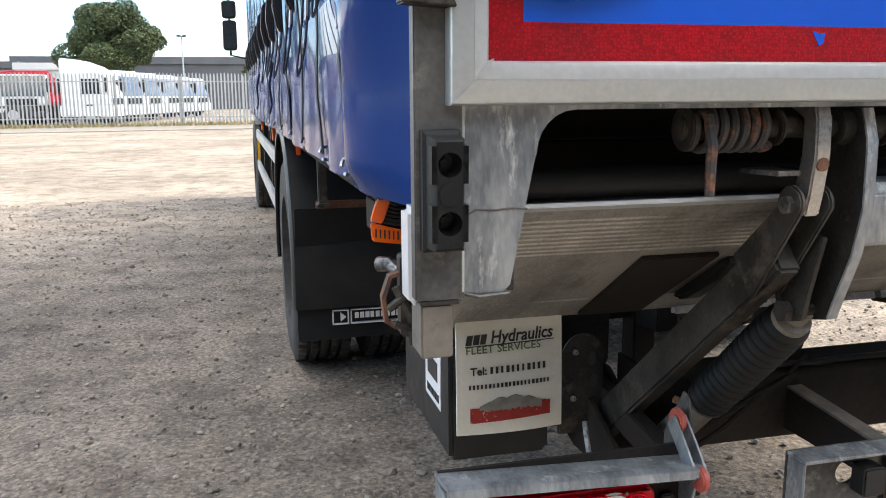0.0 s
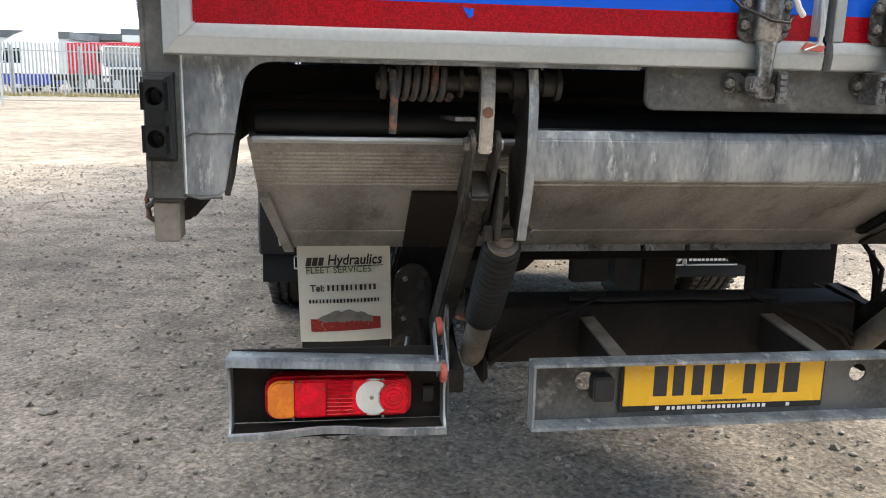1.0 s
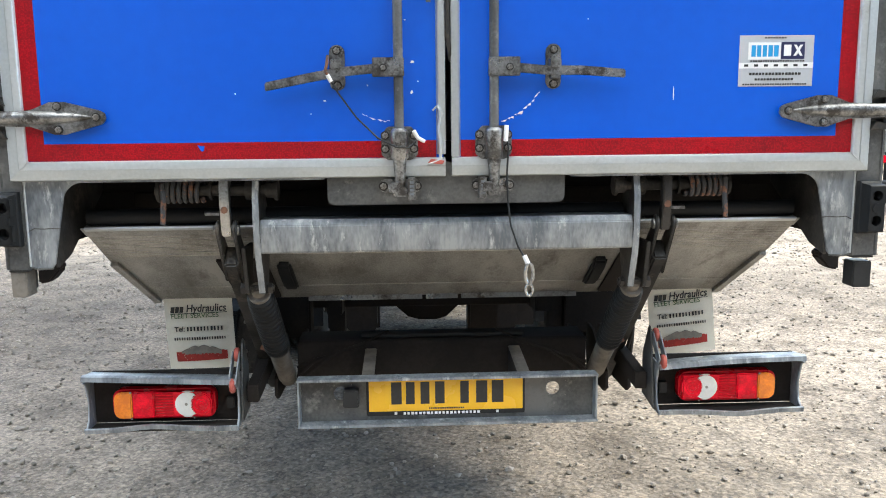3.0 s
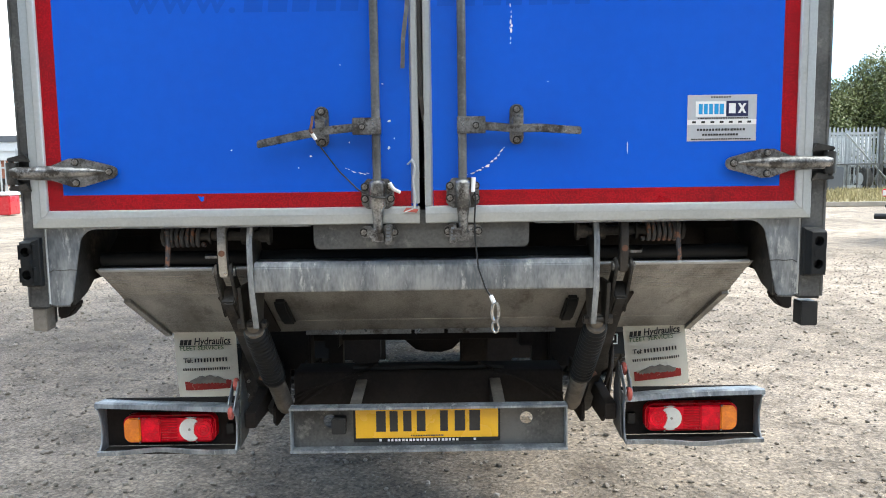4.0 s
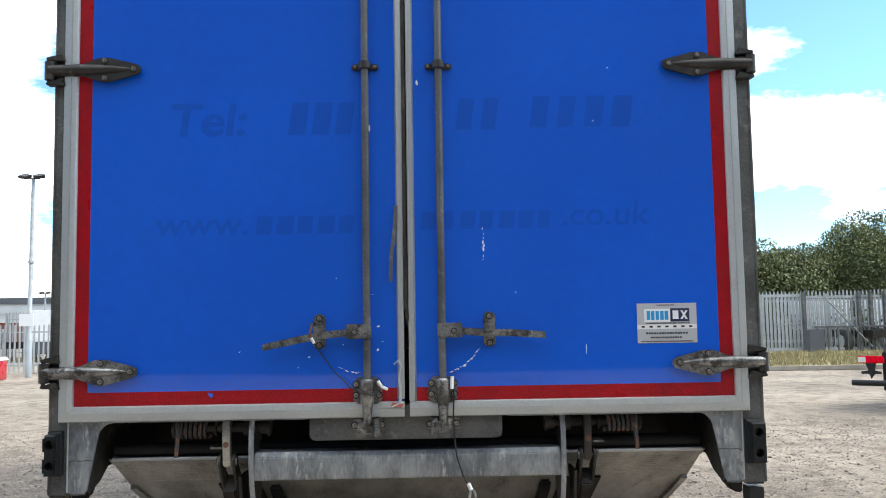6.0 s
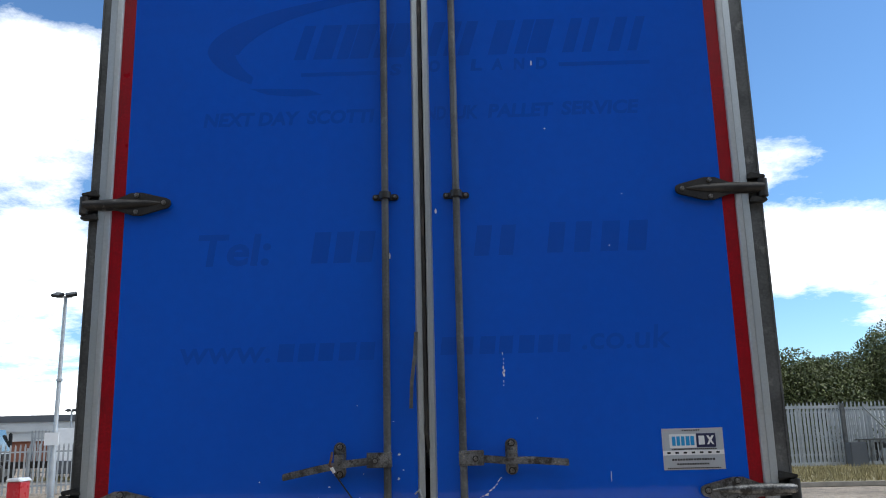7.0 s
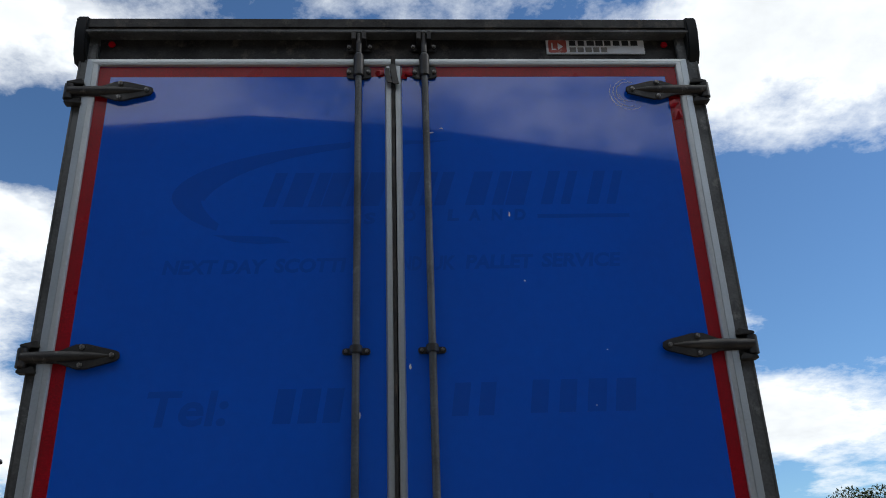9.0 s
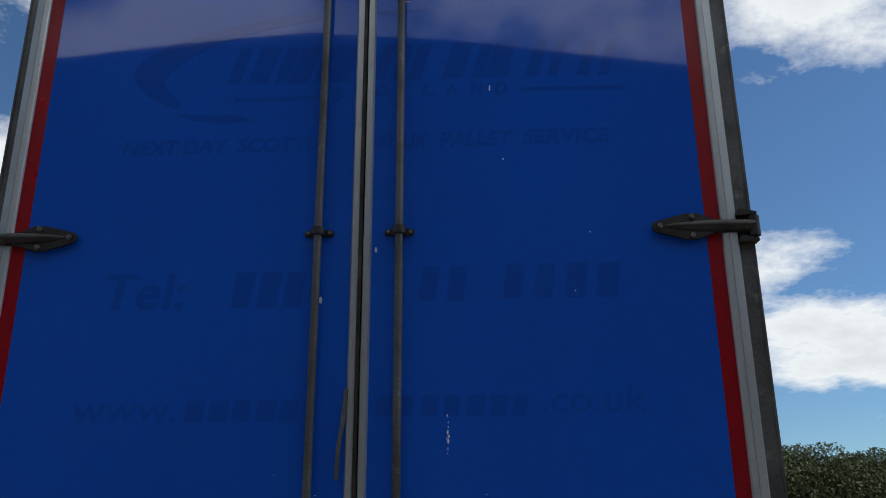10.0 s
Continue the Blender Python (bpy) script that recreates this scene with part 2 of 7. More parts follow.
LINKRED = mat("faded_red_link", (0.50, 0.12, 0.09), (0.40, 0.08, 0.06), (0.6, 0.5, 0.45), (0.6, 0.75), 30.0, rough=0.6, scale=18, bump=0.2)
STICKER = mat("silver_sticker", (0.50, 0.52, 0.55), (0.45, 0.47, 0.50), rough=0.4, metal=0.2, bump=0.03)
NAVY = mat("navy_print", (0.012, 0.018, 0.07), (0.02, 0.025, 0.08), rough=0.4, bump=0.02)
CYAN = mat("cyan_print", (0.02, 0.30, 0.62), (0.02, 0.27, 0.58), rough=0.4, bump=0.02)
PURE = mat("white_print", (0.80, 0.80, 0.80), (0.74, 0.74, 0.74), rough=0.45, bump=0.02)
STRAP = mat("black_webbing", (0.014, 0.018, 0.030), (0.022, 0.026, 0.040), rough=0.6, scale=20, fine=400, bump=0.4)
TAN = mat("tan_dusty_rubber_block", (0.20, 0.178, 0.15), (0.13, 0.115, 0.097), (0.09, 0.075, 0.06), (0.56, 0.75), 20.0, rough=0.75, scale=15, bump=0.3)
FENCE = mat("galvanised_palisade", (0.40, 0.42, 0.43), (0.31, 0.33, 0.34), rough=0.5, metal=0.4, scale=3, fine=60, bump=0.1, island=0.12)
CONCRETE = mat("kerb_concrete", (0.30, 0.27, 0.23), (0.22, 0.20, 0.17), rough=0.9, scale=3, fine=60, bump=0.4)
GRASS = mat("dry_grass", (0.30, 0.25, 0.13), (0.19, 0.165, 0.075), rough=0.9, scale=3, fine=40, bump=0.5, island=0.35)
SPRING = mat("black_spring_with_rust", (0.030, 0.031, 0.033), (0.05, 0.05, 0.052), (0.20, 0.085, 0.045), (0.53, 0.60), 34.0, rough=0.6, scale=20, fine=180, bump=0.4)
LEAF = mat("tree_leaves", (0.042, 0.066, 0.024), (0.070, 0.095, 0.034), rough=0.55, scale=0.8, fine=10, bump=0.0, island=0.45)
LEAF_LIGHT = mat("hedge_leaves", (0.070, 0.088, 0.028), (0.112, 0.126, 0.042), rough=0.55, scale=0.5, fine=8, bump=0.0, island=0.5)
BARK = mat("bark", (0.10, 0.08, 0.06), (0.06, 0.05, 0.04), rough=0.9, scale=4, fine=40, bump=0.6, dist=0.02)
GLASSY = mat("dark_vehicle_glass", (0.015, 0.02, 0.025), (0.025, 0.03, 0.035), rough=0.06, rough_var=0.02, bump=0.0, coat=1.0)
CABRED = mat("red_cab_paint", (0.50, 0.02, 0.03), (0.43, 0.018, 0.025), rough=0.3, bump=0.02, coat=0.4)
CABBLUE = mat("blue_cab_skirt", (0.03, 0.05, 0.28), (0.025, 0.04, 0.24), rough=0.35, bump=0.02, coat=0.3)
CLAD = mat("grey_cladding", (0.085, 0.09, 0.10), (0.07, 0.075, 0.085), rough=0.6, scale=0.5, fine=10, bump=0.05)
CLAD_BROWN = mat("brown_cladding", (0.20, 0.17, 0.13), (0.17, 0.145, 0.11), rough=0.7, scale=0.5, fine=10, bump=0.05)
CLAD_PALE = mat("pale_cladding", (0.52, 0.53, 0.53), (0.45, 0.46, 0.46), rough=0.6, scale=0.4, fine=10, bump=0.05)
BRICK = mat("far_red_brick", (0.26, 0.10, 0.06), (0.20, 0.08, 0.05), rough=0.85, scale=2, fine=30, bump=0.1)


def ground_material():
    m = bpy.data.materials.new("compacted_gravel")
    m.use_nodes = True
    n, l = m.node_tree.nodes, m.node_tree.links
    b = n["Principled BSDF"]
    tc = n.new("ShaderNodeTexCoord")

    def nz(scale, detail=8, rough=0.6):
        t = n.new("ShaderNodeTexNoise")
        t.inputs["Scale"].default_value, t.inputs["Detail"].default_value, t.inputs["Roughness"].default_value = scale, detail, rough
        l.new(tc.outputs["Object"], t.inputs["Vector"])
        return t

    def ramp(src, pts):
        r = n.new("ShaderNodeValToRGB")
        e = r.color_ramp.elements
        e[0].position, e[0].color = pts[0][0], (*pts[0][1], 1)
        e[1].position, e[1].color = pts[-1][0], (*pts[-1][1], 1)
        for p, c in pts[1:-1]:
            e.new(p).color = (*c, 1)
        l.new(src, r.inputs[0])
        return r.outputs[0]

    big, mid, grit = nz(0.35, 5), nz(3.2, 9, 0.7), nz(42, 6, 0.75)
    base = ramp(big.outputs["Fac"], [(0.36, (0.235, 0.198, 0.158)), (0.52, (0.323, 0.272, 0.218)), (0.66, (0.40, 0.338, 0.272))])
    spots = ramp(mid.outputs["Fac"], [(0.36, (0.58, 0.565, 0.55)), (0.5, (0.97, 0.97, 0.97)), (0.66, (1.25, 1.23, 1.2))])
    fine = ramp(grit.outputs["Fac"], [(0.35, (0.55, 0.54, 0.53)), (0.5, (1.0, 1.0, 1.0)), (0.65, (1.38, 1.36, 1.32))])
    vor = n.new("ShaderNodeTexVoronoi")
    vor.inputs["Scale"].default_value = 75
    l.new(tc.outputs["Object"], vor.inputs["Vector"])
    vor2 = n.new("ShaderNodeTexVoronoi")
    vor2.inputs["Scale"].default_value = 28
    l.new(tc.outputs["Object"], vor2.inputs["Vector"])
    pebble = ramp(vor.outputs["Color"], [(0.2, (0.72, 0.72, 0.73)), (0.55, (1.0, 1.0, 1.0)), (0.85, (1.3, 1.28, 1.25))])
    out = base
    for c in (spots, fine, pebble):
        x = n.new("ShaderNodeMix")
        x.data_type, x.blend_type = "RGBA", "MULTIPLY"
        x.inputs["Factor"].default_value = 1.0
        l.new(out, x.inputs["A"])
        l.new(c, x.inputs["B"])
        out = x.outputs["Result"]
    # the lorry's soft shade painted into the gravel beside it, ragged at its rim
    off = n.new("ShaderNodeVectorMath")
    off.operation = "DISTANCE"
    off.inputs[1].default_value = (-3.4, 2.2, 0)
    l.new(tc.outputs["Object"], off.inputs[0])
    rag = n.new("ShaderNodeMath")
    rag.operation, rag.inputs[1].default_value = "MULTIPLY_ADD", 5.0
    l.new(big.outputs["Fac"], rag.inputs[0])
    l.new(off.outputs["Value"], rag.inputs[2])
    side_shade = ramp(rag.outputs[0], [(0.0, (0.74, 0.74, 0.75)), (1.0, (1.0, 1.0, 1.0))])
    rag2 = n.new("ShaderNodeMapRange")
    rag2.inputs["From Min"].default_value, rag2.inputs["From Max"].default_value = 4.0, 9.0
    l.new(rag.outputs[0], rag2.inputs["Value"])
    l.new(rag2.outputs[0], side_shade.node.inputs[0])
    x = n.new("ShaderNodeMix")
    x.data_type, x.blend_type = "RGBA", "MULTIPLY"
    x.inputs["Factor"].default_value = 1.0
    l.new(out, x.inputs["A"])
    l.new(side_shade, x.inputs["B"])
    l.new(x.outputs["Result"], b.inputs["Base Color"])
    b.inputs["Roughness"].default_value = 0.92
    b.inputs["Specular IOR Level"].default_value = 0.25
    b1, b2, b3 = (n.new("ShaderNodeBump") for _ in range(3))
    for bb, src, s, d in ((b1, mid.outputs["Fac"], 0.6, 0.03), (b2, vor2.outputs["Distance"], 0.45, 0.012), (b3, grit.outputs["Fac"], 0.6, 0.009)):
        bb.inputs["Strength"].default_value, bb.inputs["Distance"].default_value = s, d
        l.new(src, bb.inputs["Height"])
    b2.invert = True
    l.new(b1.outputs[0], b2.inputs["Normal"])
    l.new(b2.outputs[0], b3.inputs["Normal"])
    l.new(b3.outputs[0], b.inputs["Normal"])
    return m


GRAVEL = ground_material()
STONE = mat("loose_stones", (0.34, 0.295, 0.245), (0.22, 0.192, 0.16), rough=0.9, scale=20, fine=120, bump=0.3, island=0.42)


# ---- shape helpers ----
def bmn():
    return bmesh.new()


def box(bm, x0, x1, y0, y1, z0, z1, m=None):
    """A closed box, optionally moved by m."""
    v = [bm.verts.new(p) for p in ((x0, y0, z0), (x1, y0, z0), (x1, y1, z0), (x0, y1, z0), (x0, y0, z1), (x1, y0, z1), (x1, y1, z1), (x0, y1, z1))]
    for f in ((0, 3, 2, 1), (4, 5, 6, 7), (0, 1, 5, 4), (1, 2, 6, 5), (2, 3, 7, 6), (3, 0, 4, 7)):
        bm.faces.new([v[i] for i in f])
    if m is not None:
        bmesh.ops.transform(bm, matrix=m, verts=v)
    return bm


def prism(bm, pts, axis, a, b, m=None):
    """An outline swept along x (pts y, z), y (pts x, z) or z (pts x, y)."""
    put = {"x": lambda p, d: (d, p[0], p[1]), "y": lambda p, d: (p[0], d, p[1]), "z": lambda p, d: (p[0], p[1], d)}[axis]
    lo, hi = [bm.verts.new(put(p, a)) for p in pts], [bm.verts.new(put(p, b)) for p in pts]
    bm.faces.new(lo)
    bm.faces.new(hi[::-1])
    for i in range(len(pts)):
        j = (i + 1) % len(pts)
        bm.faces.new((lo[i], hi[i], hi[j], lo[j]))
    if m is not None:
        bmesh.ops.transform(bm, matrix=m, verts=lo + hi)
    return bm


def rounded(x0, x1, z0, z1, r, corners=(1, 1, 1, 1), n=5):
    """A rectangle's outline with rounded corners: bottom-left, bottom-right, top-right, top-left."""
    out = []
    for on, cx, cz, a, px, pz in zip(corners, (x0 + r, x1 - r, x1 - r, x0 + r), (z0 + r, z0 + r, z1 - r, z1 - r), (180, 270, 0, 90), (x0, x1, x1, x0), (z0, z0, z1, z1)):
        out += [(cx + r * math.cos(radians(a + 90 * k / n)), cz + r * math.sin(radians(a + 90 * k / n))) for k in range(n + 1)] if on else [(px, pz)]
    return out


def ring(c, u, v, r, n):
    return [c + r * (math.cos(2 * math.pi * k / n) * u + math.sin(2 * math.pi * k / n) * v) for k in range(n)]


def tube(bm, pts, r, n=8):
    """A round bar along pts; r may be one radius or one for each point."""
    pts = [Vector(p) for p in pts]
    rs = r if isinstance(r, (list, tuple)) else [r] * len(pts)
    old, u = None, None
    for i, p in enumerate(pts):
        d = (pts[min(i + 1, len(pts) - 1)] - pts[max(i - 1, 0)]).normalized()
        u = (u - u.dot(d) * d) if u is not None else d.orthogonal()
        u.normalize()
        cur = [bm.verts.new(q) for q in ring(p, u, d.cross(u), rs[i], n)]
        if old:
            for k in range(n):
                bm.faces.new((old[k], old[(k + 1) % n], cur[(k + 1) % n], cur[k]))
        else:
            bm.faces.new(cur[::-1])
        old = cur
    bm.faces.new(old)
    return bm


def cyl(bm, p0, p1, r, n=16):
    return tube(bm, [p0, p1], r, n)


def strip(bm, pts, width, thick, side=(1, 0, 0)):
    """A flat band along pts, width across side."""
    side = Vector(side)
    old = None
    pts = [Vector(p) for p in pts]
    for i, p in enumerate(pts):
        d = (pts[min(i + 1, len(pts) - 1)] - pts[max(i - 1, 0)]).normalized()
        nn = d.cross(side).normalized()
        cur = [bm.verts.new(p + a * side * width / 2 + b * nn * thick / 2) for a, b in ((-1, -1), (1, -1), (1, 1), (-1, 1))]
        if old:
            for k in range(4):
                bm.faces.new((old[k], old[(k + 1) % 4], cur[(k + 1) % 4], cur[k]))
        else:
            bm.faces.new(cur[::-1])
        old = cur
    bm.faces.new(old)
    return bm


def part(name, bm, material, parent=None, label="", bev=0.0, smooth=True):
    """Links a bmesh as one mesh object under a thing or a part."""
    bmesh.ops.recalc_face_normals(bm, faces=bm.faces[:])
    if bev:
        sharp = [e for e in bm.edges if e.is_manifold and e.calc_face_angle(0) > 0.6]
        bmesh.ops.bevel(bm, geom=sharp, offset=bev, segments=2, affect="EDGES", clamp_overlap=True)
    me = bpy.data.meshes.new(name)
    bm.to_mesh(me)
    bm.free()
    me.materials.append(material)
    if smooth:
        me.polygons.foreach_set("use_smooth", [True] * len(me.polygons))
        me.set_sharp_from_angle(angle=radians(38))
    ob = new(name, me)
    ob.parent = parent
    if label:
        ob["label"] = label
    return ob


def share(name, me, parent, m):
    """Another object on the same mesh."""
    ob = new(name, me)
    ob.parent = parent
    ob.matrix_basis = m
    return ob


def lettering(name, body, x, y, z, size, material, parent, shear=0.0, width=1.0, lift=0.0008, align="LEFT", m=None, bold=0.0):
    """Words as a thin mesh that faces -y, their baseline at z."""
    cu = bpy.data.curves.new(name, "FONT")
    cu.body, cu.size, cu.shear, cu.extrude, cu.align_x, cu.resolution_u, cu.offset = body, size, shear, lift, align, 3, bold
    tmp = bpy.data.objects.new(name, cu)
    scene.collection.objects.link(tmp)
    me = bpy.data.meshes.new_from_object(tmp.evaluated_get(bpy.context.evaluated_depsgraph_get()))
    bpy.data.objects.remove(tmp)
    me.materials.clear()
    me.materials.append(material)
    me.transform(Matrix.Translation((x, y, z)) @ pose(0, 0, 0, 90) @ Matrix.Diagonal((width, 1, 1, 1)))
    if m is not None:
        me.transform(m)
    ob = new(name, me)
    ob.parent = parent
    return ob


def bars(bm, x0, x1, z0, z1, y, n, gap=0.3, shear=0.0, seed=1):
    """A row of n upright bars in place of writing."""
    rnd = random.Random(seed)
    step = (x1 - x0) / n
    for i in range(n):
        a, b = x0 + i * step, x0 + (i + 1 - gap * (0.7 + 0.6 * rnd.random())) * step
        s = shear * (z1 - z0)
        prism(bm, [(a, z0), (b, z0), (b + s, z1), (a + s, z1)], "y", y - 0.0012, y)
    return bm


def bar_parts(name, x0, x1, z0, z1, y, n, material, parent, gap=0.3, shear=0.0, seed=1):
    """The same row, each bar a part of its own."""
    rnd = random.Random(seed)
    step = (x1 - x0) / n
    for i in range(n):
        bm = bmn()
        a, b = x0 + i * step, x0 + (i + 1 - gap * (0.7 + 0.6 * rnd.random())) * step
        s = shear * (z1 - z0)
        prism(bm, [(a, z0), (b, z0), (b + s, z1), (a + s, z1)], "y", y - 0.0006, y)
        part(name, bm, material, parent)


def empty(name, x=0, y=0, z=0):
    ob = new(name)
    ob.empty_display_size = 0.2
    ob.location = (x, y, z)
    return ob


def bolt_mesh():
    bm = bmn()
    cyl(bm, (0, 0, 0), (0, -0.003, 0), 0.0135, 14)
    cyl(bm, (0, -0.003, 0), (0, -0.011, 0), 0.0095, 6)
    cyl(bm, (0, -0.011, 0), (0, -0.015, 0), 0.005, 8)
    bmesh.ops.recalc_face_normals(bm, faces=bm.faces[:])
    me = bpy.data.meshes.new("bolt")
    bm.to_mesh(me)
    bm.free()
    me.materials.append(ARM)
    me.materials.append(SHINY)
    for p in me.polygons:
        p.material_index = 1 if p.center.y < -0.004 else 0
    return me


BOLT = bolt_mesh()


def bolt(x, y, z, parent, s=1.0, turn=None):
    return share("bolt", BOLT, parent, Matrix.Translation((x, y, z)) @ (turn or Matrix()) @ Matrix.Scale(s, 4))


def holed_plate(bm, x0, x1, z0, z1, y0, y1, holes):
    """A flat plate with round holes; each hole sits in a square patch of its own."""
    cuts = sorted(holes)
    x = x0
    for cx, cz, r in cuts:
        h = r * 1.5
        box(bm, x, cx - h, y0, y1, z0, z1)
        box(bm, cx - h, cx + h, y0, y1, z0, cz - h)
        box(bm, cx - h, cx + h, y0, y1, cz + h, z1)
        n = 24
        inn, out = [], []
        for y in (y0, y1):
            i, o = [], []
            for k in range(n):
                a = 2 * math.pi * k / n
                c, s_ = math.cos(a), math.sin(a)
                m = max(abs(c), abs(s_))
                i.append(bm.verts.new((cx + r * c, y, cz + r * s_)))
                o.append(bm.verts.new((cx + h * c / m, y, cz + h * s_ / m)))
            inn.append(i)
            out.append(o)
        for k in range(n):
            j = (k + 1) % n
            bm.faces.new((inn[0][k], out[0][k], out[0][j], inn[0][j]))
            bm.faces.new((inn[1][k], inn[1][j], out[1][j], out[1][k]))
            bm.faces.new((inn[0][k], inn[0][j], inn[1][j], inn[1][k]))
        x = cx + h
    box(bm, x, x1, y0, y1, z0, z1)
    bmesh.ops.remove_doubles(bm, verts=bm.verts[:], dist=0.0001)


# ---- ground ----
def spread(lo, hi, step, reach):
    """Even steps from lo to hi, then ever wider ones out to reach."""
    v = list(np.arange(lo, hi + 1e-6, step))
    d, a, b = step, v[0], v[-1]
    left, right = [], []
    while a > -reach or b < reach:
        d *= 1.22
        a, b = a - d, b + d
        left.append(a)
        right.append(b)
    return np.array(left[::-1] + v + right)


def ground():
    xs, ys = spread(-5.5, 5.0, 0.06, 1500), spread(-3.2, 8.5, 0.06, 1500)
    verts = []
    for y in ys:
        for x in xs:
            d = max(abs(x), abs(y))
            k = 1.0 if d < 12 else max(0.0, 1 - (d - 12) / 20)
            h = 0.0
            if k > 0:
                h = k * (0.016 * noise.noise(Vector((x * 0.5, y * 0.5, 0))) + 0.007 * noise.noise(Vector((x * 2.3, y * 2.3, 3))) + 0.006 * noise.noise(Vector((x * 7, y * 7, 7))))
            verts.append((x, y, h - 0.004))
    w = len(xs)
    faces = [(j * w + i, j * w + i + 1, (j + 1) * w + i + 1, (j + 1) * w + i) for j in range(len(ys) - 1) for i in range(w - 1)]
    me = bpy.data.meshes.new("ground")
    me.from_pydata(verts, [], faces)
    me.materials.append(GRAVEL)
    me.polygons.foreach_set("use_smooth", [True] * len(me.polygons))
    return tagged(new("ground", me), "compacted brown-grey gravel yard with scattered stones", "ground", kind="structure")


ground()


def loose_stones(count=28000):
    rs = np.random.RandomState(5)
    f = (1 + 5 ** 0.5) / 2
    base = np.array([(-1, f, 0), (1, f, 0), (-1, -f, 0), (1, -f, 0), (0, -1, f), (0, 1, f), (0, -1, -f), (0, 1, -f), (f, 0, -1), (f, 0, 1), (-f, 0, -1), (-f, 0, 1)]) / 1.9
    tri = np.array([(0, 11, 5), (0, 5, 1), (0, 1, 7), (0, 7, 10), (0, 10, 11), (1, 5, 9), (5, 11, 4), (11, 10, 2), (10, 7, 6), (7, 1, 8),
                    (3, 9, 4), (3, 4, 2), (3, 2, 6), (3, 6, 8), (3, 8, 9), (4, 9, 5), (2, 4, 11), (6, 2, 10), (8, 6, 7), (9, 8, 1)])
    vs, fs = [], []
    for i in range(count):
        far = rs.rand() ** 0.8
        y = -1.0 + 11 * far
        x = rs.uniform(-1, 1) * (3.5 + 0.45 * (y + 1))
        r = 0.0045 + 0.012 * rs.rand() ** 3.5 + (0.014 if rs.rand() < 0.012 else 0)
        v = base * (0.75 + 0.5 * rs.rand(12, 1)) * r * np.array([1.0, rs.uniform(0.6, 1.0), rs.uniform(0.45, 0.75)])
        a = rs.uniform(0, 6.28)
        c, s = math.cos(a), math.sin(a)
        v = v @ np.array([(c, s, 0), (-s, c, 0), (0, 0, 1)])
        vs.append(v + np.array([x, y, 0.016 * noise.noise(Vector((x * 0.5, y * 0.5, 0))) + 0.1 * r]))
        fs.append(tri + 12 * i)
    me = bpy.data.meshes.new("loose_stones")
    me.from_pydata(np.concatenate(vs).tolist(), [], np.concatenate(fs).tolist())
    me.materials.append(STONE)
    tagged(new("loose_stones", me), "small grey and tan stones lying loose on gravel", "gravel", kind="stuff")


loose_stones()

# ---- the box lorry ----
lorry = tagged(empty("box_lorry", -0.005, 0, 0), "blue curtain-sided box lorry with folded tail lift, parked on gravel", "lorry")
DOOR_TOP, DOOR_BOT = 3.787, 1.264
LEAN = 0.012
RAKE = Matrix.Translation((0, 0, 1.27)) @ Matrix.Rotation(LEAN, 4, "X") @ Matrix.Translation((0, 0, -1.27))  # the rear frame leans out at the top


